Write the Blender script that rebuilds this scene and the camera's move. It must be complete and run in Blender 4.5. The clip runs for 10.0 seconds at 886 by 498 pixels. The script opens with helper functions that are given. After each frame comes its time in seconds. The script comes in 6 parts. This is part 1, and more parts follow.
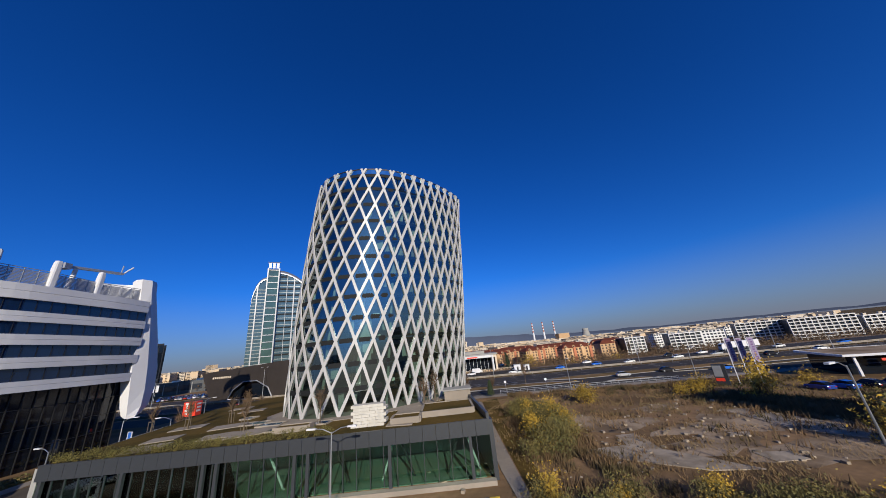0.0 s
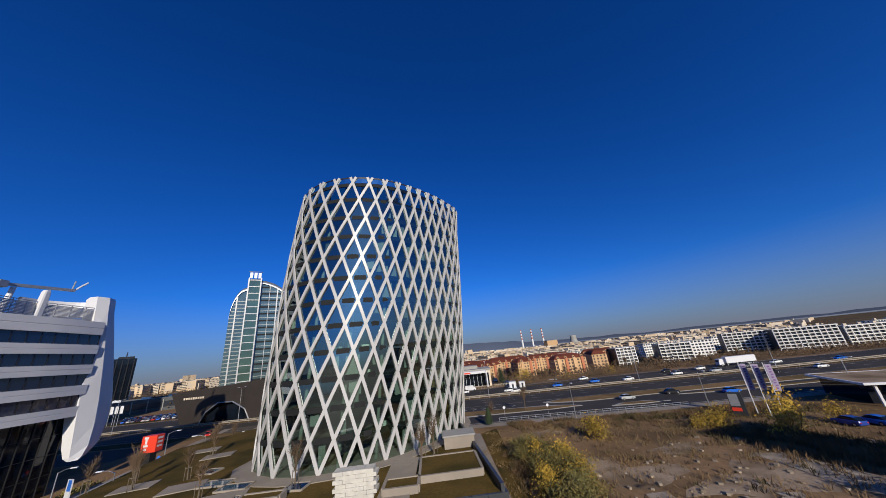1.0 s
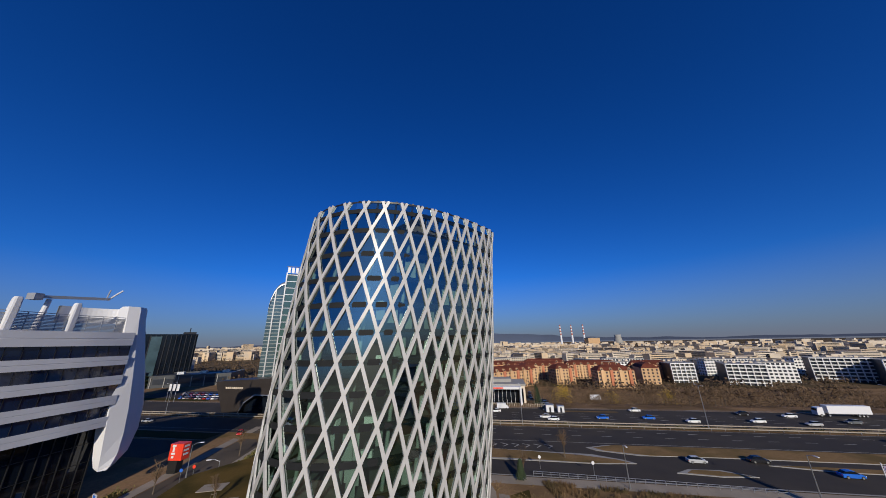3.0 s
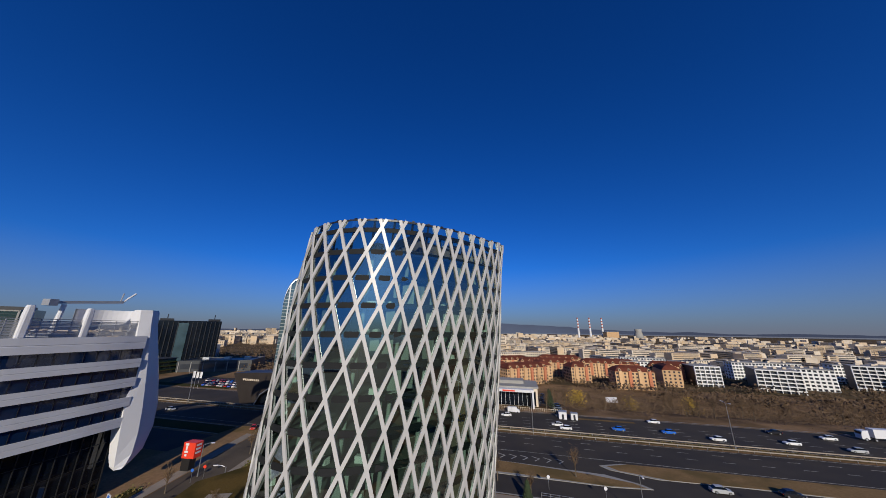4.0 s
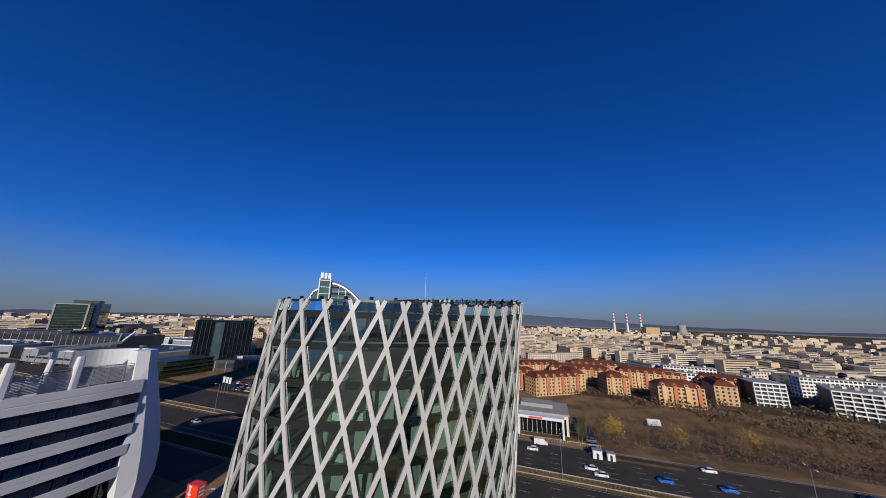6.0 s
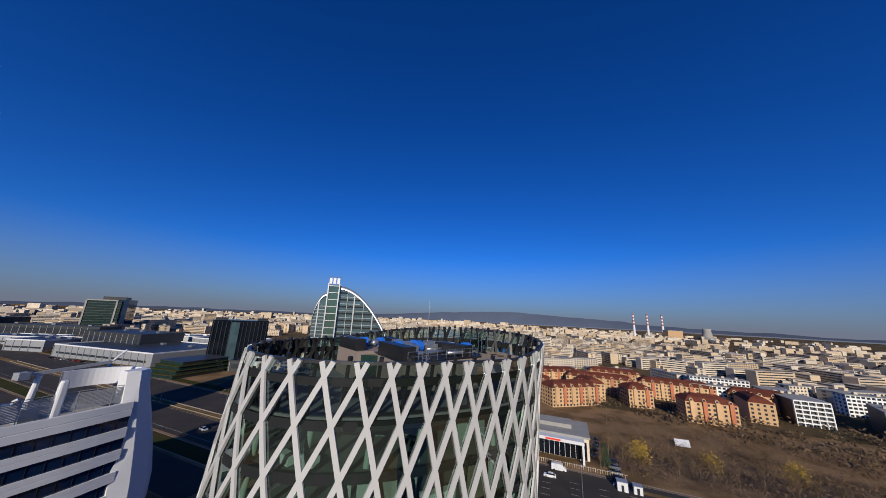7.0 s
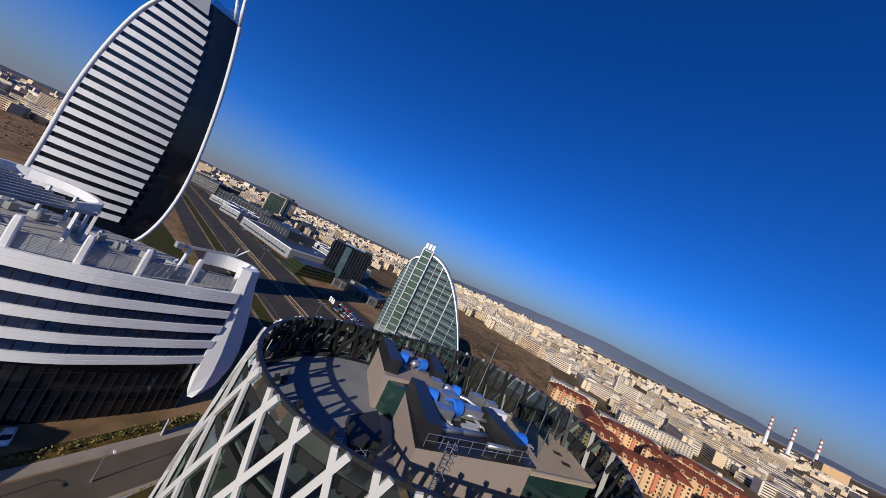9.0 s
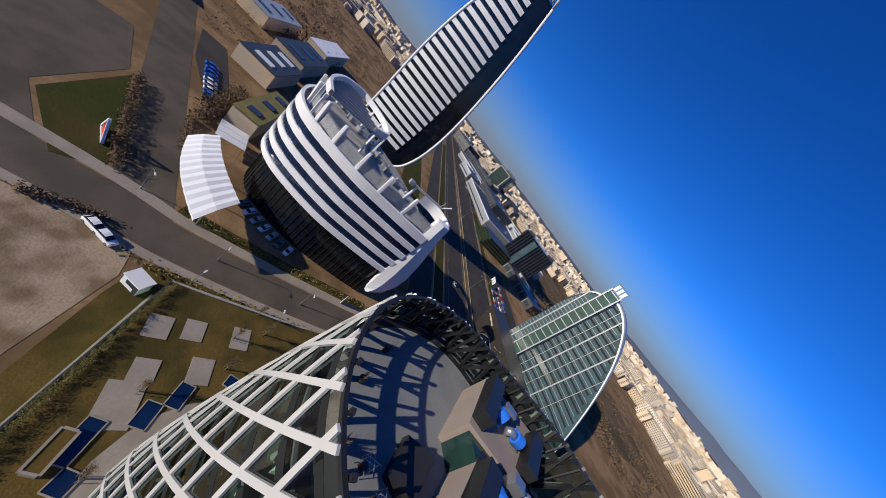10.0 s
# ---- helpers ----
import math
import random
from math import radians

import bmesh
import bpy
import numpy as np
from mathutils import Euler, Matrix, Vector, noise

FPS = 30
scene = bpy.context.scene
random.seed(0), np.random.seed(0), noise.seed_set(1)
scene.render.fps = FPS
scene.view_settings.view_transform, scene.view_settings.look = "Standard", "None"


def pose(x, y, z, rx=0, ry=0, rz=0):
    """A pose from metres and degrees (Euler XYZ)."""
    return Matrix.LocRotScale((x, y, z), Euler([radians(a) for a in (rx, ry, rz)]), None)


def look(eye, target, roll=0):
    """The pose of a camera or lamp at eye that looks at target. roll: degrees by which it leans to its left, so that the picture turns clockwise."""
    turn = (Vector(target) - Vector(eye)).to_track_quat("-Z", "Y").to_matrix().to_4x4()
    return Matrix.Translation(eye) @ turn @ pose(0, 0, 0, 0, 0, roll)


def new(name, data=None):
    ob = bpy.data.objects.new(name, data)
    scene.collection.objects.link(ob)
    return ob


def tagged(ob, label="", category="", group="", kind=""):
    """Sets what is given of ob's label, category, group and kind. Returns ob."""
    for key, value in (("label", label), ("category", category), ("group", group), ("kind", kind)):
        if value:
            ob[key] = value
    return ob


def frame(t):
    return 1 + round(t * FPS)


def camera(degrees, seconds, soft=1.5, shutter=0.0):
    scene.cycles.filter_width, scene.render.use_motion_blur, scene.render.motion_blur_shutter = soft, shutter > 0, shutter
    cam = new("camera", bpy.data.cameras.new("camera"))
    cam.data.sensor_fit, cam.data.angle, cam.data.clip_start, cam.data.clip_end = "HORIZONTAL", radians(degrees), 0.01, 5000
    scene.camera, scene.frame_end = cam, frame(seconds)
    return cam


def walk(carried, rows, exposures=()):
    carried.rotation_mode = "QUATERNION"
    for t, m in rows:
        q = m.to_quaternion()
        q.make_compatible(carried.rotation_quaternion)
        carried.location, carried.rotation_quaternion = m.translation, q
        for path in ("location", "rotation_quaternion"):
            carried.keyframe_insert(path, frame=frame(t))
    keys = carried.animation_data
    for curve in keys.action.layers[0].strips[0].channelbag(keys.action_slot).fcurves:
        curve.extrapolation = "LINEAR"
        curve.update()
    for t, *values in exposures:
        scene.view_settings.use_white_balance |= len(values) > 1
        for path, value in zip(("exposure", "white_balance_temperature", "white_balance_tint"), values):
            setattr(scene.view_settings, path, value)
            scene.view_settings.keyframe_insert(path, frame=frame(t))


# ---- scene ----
cam = camera(113.7, 10.0, soft=0.9, shutter=0.02)
PATH = [
    (0, (5.624, -69.892, 8.421), (7.100, -60.542, 11.645), -5.83),
    (0.5, (5.030, -67.152, 10.564), (6.873, -57.901, 13.883), -6.48),
    (1, (4.968, -64.575, 12.928), (6.814, -55.349, 16.315), -6.07),
    (1.5, (5.445, -62.284, 15.404), (7.004, -53.013, 18.810), -4.80),
    (2, (6.243, -60.535, 18.067), (7.441, -51.198, 21.441), -3.52),
    (2.5, (7.429, -58.969, 21.398), (8.258, -49.546, 24.644), -2.27),
    (4, (10.917, -55.501, 30.303), (10.846, -45.869, 32.989), 0.54),
    (4.5, (12.465, -54.280, 33.405), (12.067, -44.634, 36.012), 1.49),
    (5, (13.861, -51.872, 37.102), (13.136, -42.208, 39.570), 1.93),
    (5.5, (14.508, -49.792, 40.498), (13.601, -40.124, 42.886), 1.80),
    (7, (15.347, -40.731, 49.779), (13.804, -31.114, 52.043), 2.58),
    (7.5, (15.373, -37.490, 51.840), (13.391, -27.929, 53.996), 4.64),
    (8, (15.272, -34.690, 53.587), (12.645, -25.234, 55.505), 8.39),
    (8.5, (14.788, -32.293, 55.217), (11.242, -23.066, 56.734), 15.15),
    (9, (12.918, -30.758, 57.082), (8.262, -21.936, 57.794), 25.74),
    (9.5, (10.819, -28.967, 59.265), (4.564, -21.217, 58.360), 38.97),
    (10, (7.641, -26.044, 59.406), (0.033, -20.440, 56.133), 53.59),
]
walk(cam, [(t, look(eye, target, roll)) for t, eye, target, roll in PATH],
     exposures=[(0, 0.22), (1.5, 0.08), (4, -0.04), (5.5, -0.02), (7, 0.06), (8.5, 0.24), (10, 0.42)])

# ---- light ----
SUN_UP, SUN_EAST = 21.0, 5.0
world = bpy.data.worlds.new("sky")
scene.world = world
world.use_nodes = True
wn = world.node_tree
sky = wn.nodes.new("ShaderNodeTexSky")
sky.sky_type = "NISHITA"
sky.sun_disc = False
sky.sun_elevation = radians(SUN_UP)
sky.sun_rotation = radians(180 - SUN_EAST)
sky.altitude = 600
sky.air_density, sky.dust_density, sky.ozone_density = 0.85, 0.9, 4.0
deep = wn.nodes.new("ShaderNodeHueSaturation")
deep.inputs["Saturation"].default_value = 1.25
cool = wn.nodes.new("ShaderNodeMix")
cool.data_type, cool.blend_type = "RGBA", "MULTIPLY"
cool.inputs[0].default_value = 1.0
cool.inputs[7].default_value = (0.40, 0.82, 1.42, 1)
wn.links.new(sky.outputs[0], deep.inputs["Color"])
wn.links.new(deep.outputs[0], cool.inputs[6])
wn.links.new(cool.outputs[2], wn.nodes["Background"].inputs[0])
wn.nodes["Background"].inputs[1].default_value = 0.075
lamp = bpy.data.lights.new("sun", "SUN")
lamp.energy, lamp.angle, lamp.color = 4.7, radians(0.53), (1.0, 0.905, 0.75)
sun = new("sun", lamp)
se, sa = radians(SUN_UP), radians(SUN_EAST)
to_sun = Vector((math.sin(sa) * math.cos(se), -math.cos(sa) * math.cos(se), math.sin(se)))
sun.rotation_euler = to_sun.to_track_quat("Z", "Y").to_euler()
scene.view_settings.exposure = 0.0

GROUND = -6.0


# ---- materials ----
def material(name, color, rough=0.7, metal=0.0, vary=0.15, grain=4.0, patch=0.25, bump=0.0, spec=0.5, each=0.0, other=None):
    """A surface with variation at two scales; other: a second colour in patches; each: variation from object to object."""
    m = bpy.data.materials.new(name)
    m.use_nodes = True
    n, l = m.node_tree.nodes, m.node_tree.links
    b = n["Principled BSDF"]
    b.inputs["Roughness"].default_value = rough
    b.inputs["Metallic"].default_value = metal
    b.inputs["Specular IOR Level"].default_value = spec
    where = n.new("ShaderNodeTexCoord")
    fine, broad = n.new("ShaderNodeTexNoise"), n.new("ShaderNodeTexNoise")
    for t, s, d in ((fine, grain, 6), (broad, patch, 3)):
        t.inputs["Scale"].default_value, t.inputs["Detail"].default_value = s, d
        l.new(where.outputs["Object"], t.inputs["Vector"])
    mix = n.new("ShaderNodeMix")
    mix.data_type = "RGBA"
    dark = tuple(c * (1 - vary) for c in color)
    light = tuple(min(1, c * (1 + vary)) for c in color)
    mix.inputs[6].default_value, mix.inputs[7].default_value = (*dark, 1), (*light, 1)
    l.new(fine.outputs["Fac"], mix.inputs[0])
    out = mix.outputs[2]
    mix2 = n.new("ShaderNodeMix")
    mix2.data_type = "RGBA"
    second = other or tuple(c * (1 - vary * 0.9) for c in color)
    mix2.inputs[7].default_value = (*second, 1)
    ramp = n.new("ShaderNodeMapRange")
    ramp.inputs["From Min"].default_value, ramp.inputs["From Max"].default_value = 0.42, 0.62
    l.new(broad.outputs["Fac"], ramp.inputs["Value"])
    l.new(ramp.outputs[0], mix2.inputs[0])
    l.new(out, mix2.inputs[6])
    out = mix2.outputs[2]
    if each:
        info, hsv, span = n.new("ShaderNodeObjectInfo"), n.new("ShaderNodeHueSaturation"), n.new("ShaderNodeMapRange")
        span.inputs["To Min"].default_value, span.inputs["To Max"].default_value = 1 - each, 1 + each
        l.new(info.outputs["Random"], span.inputs["Value"])
        l.new(span.outputs[0], hsv.inputs["Value"])
        l.new(out, hsv.inputs["Color"])
        out = hsv.outputs[0]
    l.new(out, b.inputs["Base Color"])
    if bump:
        k = n.new("ShaderNodeBump")
        k.inputs["Strength"].default_value, k.inputs["Distance"].default_value = bump, 0.1
        l.new(fine.outputs["Fac"], k.inputs["Height"])
        l.new(k.outputs[0], b.inputs["Normal"])
    return m


def glass(name, tint, passing, gloss=0.02, ior=1.5, wave=0.0):
    """Coated facade glass: a tinted see-through sheet with a mirror sheen."""
    m = bpy.data.materials.new(name)
    m.use_nodes = True
    n, l = m.node_tree.nodes, m.node_tree.links
    n.remove(n["Principled BSDF"])
    clear, shine, mix, fres = n.new("ShaderNodeBsdfTransparent"), n.new("ShaderNodeBsdfGlossy"), n.new("ShaderNodeMixShader"), n.new("ShaderNodeFresnel")
    clear.inputs[0].default_value = (*[c * passing for c in tint], 1)
    shine.inputs["Color"].default_value = (0.80, 0.92, 0.90, 1)
    shine.inputs["Roughness"].default_value = gloss
    fres.inputs["IOR"].default_value = ior
    if wave:
        noi, bmp, where = n.new("ShaderNodeTexNoise"), n.new("ShaderNodeBump"), n.new("ShaderNodeTexCoord")
        noi.inputs["Scale"].default_value = 0.35
        bmp.inputs["Strength"].default_value, bmp.inputs["Distance"].default_value = wave, 0.05
        l.new(where.outputs["Object"], noi.inputs["Vector"])
        l.new(noi.outputs["Fac"], bmp.inputs["Height"])
        l.new(bmp.outputs[0], shine.inputs["Normal"])
    l.new(fres.outputs[0], mix.inputs[0])
    l.new(clear.outputs[0], mix.inputs[1])
    l.new(shine.outputs[0], mix.inputs[2])
    l.new(mix.outputs[0], n["Material Output"].inputs[0])
    return m


M_FRAME = material("pale coated aluminium", (0.402, 0.394, 0.389), 0.38, 0.0, 0.05, 2.0, 0.15)
M_BAND = material("dark slab edge", (0.014, 0.015, 0.016), 0.7, 0.0, 0.2, 3.0, 0.3, spec=0.15)
M_GLASS = glass("tower glass", (0.46, 0.80, 0.70), 0.60, 0.015, 3.05, 0.06)
M_PARAPET = glass("parapet glass", (0.50, 0.66, 0.62), 0.62, 0.02, 1.75)
M_FLOOR = material("office floor", (0.11, 0.115, 0.105), 0.8, 0, 0.2, 1.0, 0.2)
M_CORE = material("interior wall", (0.19, 0.20, 0.185), 0.8, 0, 0.1, 1.0, 0.2)
M_COLUMN = material("interior column", (0.30, 0.32, 0.30), 0.7, 0, 0.05)
M_DECK = material("roof membrane", (0.18, 0.185, 0.195), 0.85, 0, 0.14, 6.0, 0.35, spec=0.2)
M_PENT = material("taupe cladding", (0.23, 0.187, 0.162), 0.7, 0, 0.06, 3.0, 0.3)
M_BLACK = material("black metal panel", (0.014, 0.014, 0.015), 0.4, 0, 0.2, 2.0, 0.4)
M_BLUE = material("blue duct", (0.02, 0.13, 0.55), 0.35, 0, 0.15, 3.0, 0.5)
M_STEEL = material("galvanised steel", (0.42, 0.43, 0.45), 0.35, 0.8, 0.15, 6.0, 0.6)
M_LOUVRE = material("perforated screen", (0.34, 0.348, 0.365), 0.45, 0.4, 0.1, 30.0, 1.0)
M_WHITE = material("white cladding", (0.581, 0.581, 0.598), 0.35, 0, 0.03, 2.0, 0.12)
M_DARKGLASS = material("dark window glass", (0.006, 0.009, 0.015), 0.06, 0, 0.3, 0.6, 0.15, spec=0.45)
M_BLUEGLASS = material("blue window glass", (0.006, 0.018, 0.055), 0.05, 0, 0.3, 0.6, 0.15, spec=0.75)
M_GREENGLASS = material("green glass", (0.045, 0.085, 0.07), 0.08, 0, 0.3, 0.5, 0.12, spec=0.9)
M_GROUND = material("dry grass and soil", (0.225, 0.142, 0.078), 0.95, 0, 0.4, 1.2, 0.06, bump=0.6, spec=0.05, other=(0.125, 0.08, 0.042))
M_ASPHALT = material("asphalt", (0.040, 0.036, 0.034), 0.85, 0, 0.22, 5.0, 0.08, spec=0.12, other=(0.052, 0.045, 0.039))
M_STREET = material("dusty worn asphalt", (0.098, 0.080, 0.062), 0.9, 0, 0.22, 3.0, 0.1, spec=0.1, other=(0.072, 0.060, 0.048))
M_PAVE = material("pale paving", (0.27, 0.232, 0.19), 0.85, 0, 0.16, 2.0, 0.2, spec=0.1)
M_LAWN = material("dry lawn", (0.105, 0.069, 0.021), 0.95, 0, 0.4, 3.0, 0.12, bump=0.5, spec=0.04, other=(0.052, 0.041, 0.013))
M_GRAVEL = material("gravel lot", (0.31, 0.235, 0.165), 0.95, 0, 0.32, 2.5, 0.16, bump=0.5, spec=0.05, other=(0.16, 0.112, 0.07))
M_FASCIA = material("anthracite cladding", (0.036, 0.040, 0.046), 0.45, 0.2, 0.12, 2.0, 0.3)
M_CONCRETE = material("concrete", (0.264, 0.256, 0.24), 0.85, 0, 0.12, 3.0, 0.3)
M_ORANGE = material("apricot render", (0.50, 0.315, 0.165), 0.85, 0, 0.1, 0.8, 0.1, each=0.12)
M_TILE = material("red roof tiles", (0.125, 0.036, 0.022), 0.85, 0, 0.3, 2.0, 0.2, spec=0.15, each=0.1)
M_PALE = material("pale render", (0.55, 0.465, 0.36), 0.85, 0, 0.08, 0.5, 0.08, each=0.18, other=(0.46, 0.39, 0.31))
M_CREAM = material("cream render", (0.52, 0.385, 0.245), 0.85, 0, 0.08, 0.5, 0.08, each=0.2, other=(0.43, 0.35, 0.26))
M_WINDOW = material("window pane", (0.03, 0.035, 0.045), 0.12, 0, 0.2, 0.5, 0.1, spec=0.8)
M_LINE = material("road paint", (0.30, 0.29, 0.27), 0.7, 0, 0.2, 5.0, 0.5, spec=0.2)
M_RED = material("red sign paint", (0.65, 0.045, 0.02), 0.45, 0, 0.08, 2.0, 0.5)
M_TURF = material("damp green turf", (0.034, 0.040, 0.012), 0.95, 0, 0.4, 2.0, 0.12, bump=0.5, spec=0.04, other=(0.052, 0.042, 0.016))
M_TRUNK = material("bark", (0.11, 0.085, 0.06), 0.9, 0, 0.3, 8.0, 1.0)
M_TWIG = material("bare twigs", (0.12, 0.076, 0.0416), 0.95, 0, 0.3, 3.0, 0.3, each=0.2)
M_YELLOW = material("yellow leaves", (0.391, 0.246, 0.0255), 0.85, 0, 0.35, 2.0, 0.4, each=0.2, other=(0.221, 0.162, 0.0255))
M_OLIVE = material("olive leaves", (0.10, 0.095, 0.028), 0.9, 0, 0.35, 2.0, 0.4, each=0.25, other=(0.15, 0.11, 0.03))
M_GREEN = material("dark green leaves", (0.035, 0.055, 0.022), 0.9, 0, 0.35, 2.0, 0.4, each=0.2)


# ---- mesh helpers ----
class Shape:
    """Collects the faces of one mesh."""

    def __init__(self):
        self.v, self.f = [], []

    def add(self, verts, faces):
        k = len(self.v)
        self.v += [tuple(p) for p in verts]
        self.f += [tuple(i + k for i in g) for g in faces]
        return self

    def box(self, x, y, z, sx, sy, sz, turn=0.0):
        """A box standing on z, centred at x, y, turned by degrees."""
        c, s = math.cos(radians(turn)), math.sin(radians(turn))
        pts = []
        for dz in (0, sz):
            for dx, dy in ((-sx / 2, -sy / 2), (sx / 2, -sy / 2), (sx / 2, sy / 2), (-sx / 2, sy / 2)):
                pts.append((x + dx * c - dy * s, y + dx * s + dy * c, z + dz))
        return self.add(pts, [(3, 2, 1, 0), (4, 5, 6, 7), (0, 1, 5, 4), (1, 2, 6, 5), (2, 3, 7, 6), (3, 0, 4, 7)])

    def prism(self, poly, z0, z1):
        n = len(poly)
        pts = [(x, y, z0) for x, y in poly] + [(x, y, z1) for x, y in poly]
        return self.add(pts, [tuple(range(n - 1, -1, -1)), tuple(range(n, 2 * n))] + [(i, (i + 1) % n, n + (i + 1) % n, n + i) for i in range(n)])

    def beam(self, p, q, w, h, up=(0, 0, 1)):
        p, q, up = Vector(p), Vector(q), Vector(up)
        d = (q - p).normalized()
        side = d.cross(up)
        side = side.normalized() if side.length > 1e-4 else Vector((1, 0, 0))
        top = side.cross(d).normalized()
        pts = [e + side * a * w / 2 + top * b * h / 2 for e in (p, q) for a, b in ((-1, -1), (1, -1), (1, 1), (-1, 1))]
        return self.add(pts, [(3, 2, 1, 0), (4, 5, 6, 7), (0, 1, 5, 4), (1, 2, 6, 5), (2, 3, 7, 6), (3, 0, 4, 7)])

    def tube(self, pts, radii, n=8, cap=True):
        """A round bar along pts; radii: one for all, or one each."""
        pts = [Vector(p) for p in pts]
        rad = radii if isinstance(radii, (list, tuple)) else [radii] * len(pts)
        verts, faces = [], []
        for i, p in enumerate(pts):
            d = (pts[min(i + 1, len(pts) - 1)] - pts[max(i - 1, 0)]).normalized()
            a = d.cross(Vector((0, 0, 1)))
            a = a.normalized() if a.length > 1e-3 else Vector((1, 0, 0))
            b = d.cross(a)
            verts += [p + (a * math.cos(2 * math.pi * j / n) + b * math.sin(2 * math.pi * j / n)) * rad[i] for j in range(n)]
        for i in range(len(pts) - 1):
            faces += [(i * n + j, i * n + (j + 1) % n, (i + 1) * n + (j + 1) % n, (i + 1) * n + j) for j in range(n)]
        if cap:
            faces += [tuple(range(n - 1, -1, -1)), tuple(range((len(pts) - 1) * n, len(pts) * n))]
        return self.add(verts, faces)

    def ribbon(self, rows):
        """A sheet through rows of points, all of the same length."""
        n = len(rows[0])
        return self.add([p for r in rows for p in r], [(i * n + j, i * n + j + 1, (i + 1) * n + j + 1, (i + 1) * n + j) for i in range(len(rows) - 1) for j in range(n - 1)])

    def mesh(self, name):
        me = bpy.data.meshes.new(name)
        me.from_pydata([tuple(p) for p in self.v], [], self.f)
        me.update()
        return me


def part(name, shape, mat, parent=None, label="", smooth=False):
    """Links a shape, or a mesh, as one object under a thing."""
    me = shape.mesh(name) if isinstance(shape, Shape) else shape
    if mat and not me.materials:
        me.materials.append(mat)
    if smooth:
        me.polygons.foreach_set("use_smooth", [True] * len(me.polygons))
    ob = new(name, me)
    if parent:
        ob.parent = parent
    if label:
        tagged(ob, label=label)
    return ob


def thing(name, label, category, at=(0, 0, 0), turn=0.0, group="", kind=""):
    ob = new(name)
    ob.matrix_basis = pose(*at, 0, 0, turn)
    return tagged(ob, label, category, group, kind)


def single(name, shape, mat, label, category, kind="", group="", smooth=False):
    return tagged(part(name, shape, mat, smooth=smooth), label, category, group, kind)


def flat(poly, z):
    """A flat sheet."""
    return Shape().add([(x, y, z) for x, y in poly], [tuple(range(len(poly)))])


def strip(line, width, z, shift=0.0):
    """A flat road along a line of points."""
    pts = [Vector((x, y, 0)) for x, y in line]
    a, b = [], []
    for i, p in enumerate(pts):
        d = (pts[min(i + 1, len(pts) - 1)] - pts[max(i - 1, 0)]).normalized()
        s = Vector((-d.y, d.x, 0))
        a.append((*(p + s * (shift + width / 2)).xy, z))
        b.append((*(p + s * (shift - width / 2)).xy, z))
    return Shape().ribbon([a, b])


# ---- ground ----
AXIS = 66.0


def ease(v):
    v = min(1.0, max(0.0, v))
    return v * v * (3 - 2 * v)


def level(x, y):
    """Height of the ground: it falls away beyond the boulevard to the east."""
    off = 0.9724 * (y - AXIS + 0.24 * (x - 43))
    return GROUND - 12.5 * ease((off - 32) / 80) * ease((x + 10) / 60)


gx = [-4500, -2000, -800, -300, -60, *range(-10, 460, 10), 600, 1200, 2400, 4500]
gy = [-4500, -1500, -400, -120, *range(-60, 300, 10), 360, 500, 1000, 2000, 4500]
single("ground", Shape().ribbon([[(x, y, level(x, y)) for x in gx] for y in gy]), M_GROUND, "dry autumn ground with brown grass and soil", "ground", "structure")

# ---- added dark ground to the south, and haze painted on a glowing sheet ----
# Never in view: added dark so the tower glass mirrors less bright ground.
single("ground_south", flat([(-1500, -4000), (1500, -4000), (1500, -100), (-1500, -100)], GROUND + 0.03), material("dark south ground", (0.035, 0.036, 0.02), 0.95, 0, 0.4, 0.4, 0.02, bump=0.5, other=(0.055, 0.045, 0.025)), "unseen dark ground added south for the glass to mirror", "ground", "structure")
# Horizon haze painted as a glowing cylinder that fades out upwards.
M_HAZE = bpy.data.materials.new("horizon haze")
M_HAZE.use_nodes = True
hn, hl = M_HAZE.node_tree.nodes, M_HAZE.node_tree.links
hn.remove(hn["Principled BSDF"])
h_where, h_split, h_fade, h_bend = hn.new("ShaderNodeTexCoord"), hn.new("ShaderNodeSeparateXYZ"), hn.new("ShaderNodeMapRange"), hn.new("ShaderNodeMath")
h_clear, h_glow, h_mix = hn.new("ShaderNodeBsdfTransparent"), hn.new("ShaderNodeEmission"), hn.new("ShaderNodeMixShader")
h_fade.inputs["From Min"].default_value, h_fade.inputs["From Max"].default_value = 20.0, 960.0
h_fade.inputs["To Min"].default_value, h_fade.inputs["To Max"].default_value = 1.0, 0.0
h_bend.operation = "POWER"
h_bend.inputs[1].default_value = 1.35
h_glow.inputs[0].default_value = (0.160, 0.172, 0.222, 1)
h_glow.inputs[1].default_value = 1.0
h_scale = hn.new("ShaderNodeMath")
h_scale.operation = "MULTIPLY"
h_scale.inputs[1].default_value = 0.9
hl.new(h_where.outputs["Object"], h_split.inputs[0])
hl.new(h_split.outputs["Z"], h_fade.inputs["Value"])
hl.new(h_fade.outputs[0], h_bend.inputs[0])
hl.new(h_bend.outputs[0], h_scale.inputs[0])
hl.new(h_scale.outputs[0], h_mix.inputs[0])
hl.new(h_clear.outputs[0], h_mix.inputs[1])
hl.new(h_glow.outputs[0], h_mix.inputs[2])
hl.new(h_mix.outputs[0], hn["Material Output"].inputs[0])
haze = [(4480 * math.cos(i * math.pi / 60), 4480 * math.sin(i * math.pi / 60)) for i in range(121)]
single("backdrop", Shape().ribbon([[(x, y, -40) for x, y in haze], [(x, y, 960) for x, y in haze]]), M_HAZE, "glowing backdrop sheet painted as grey-blue horizon haze", "backdrop", "structure")
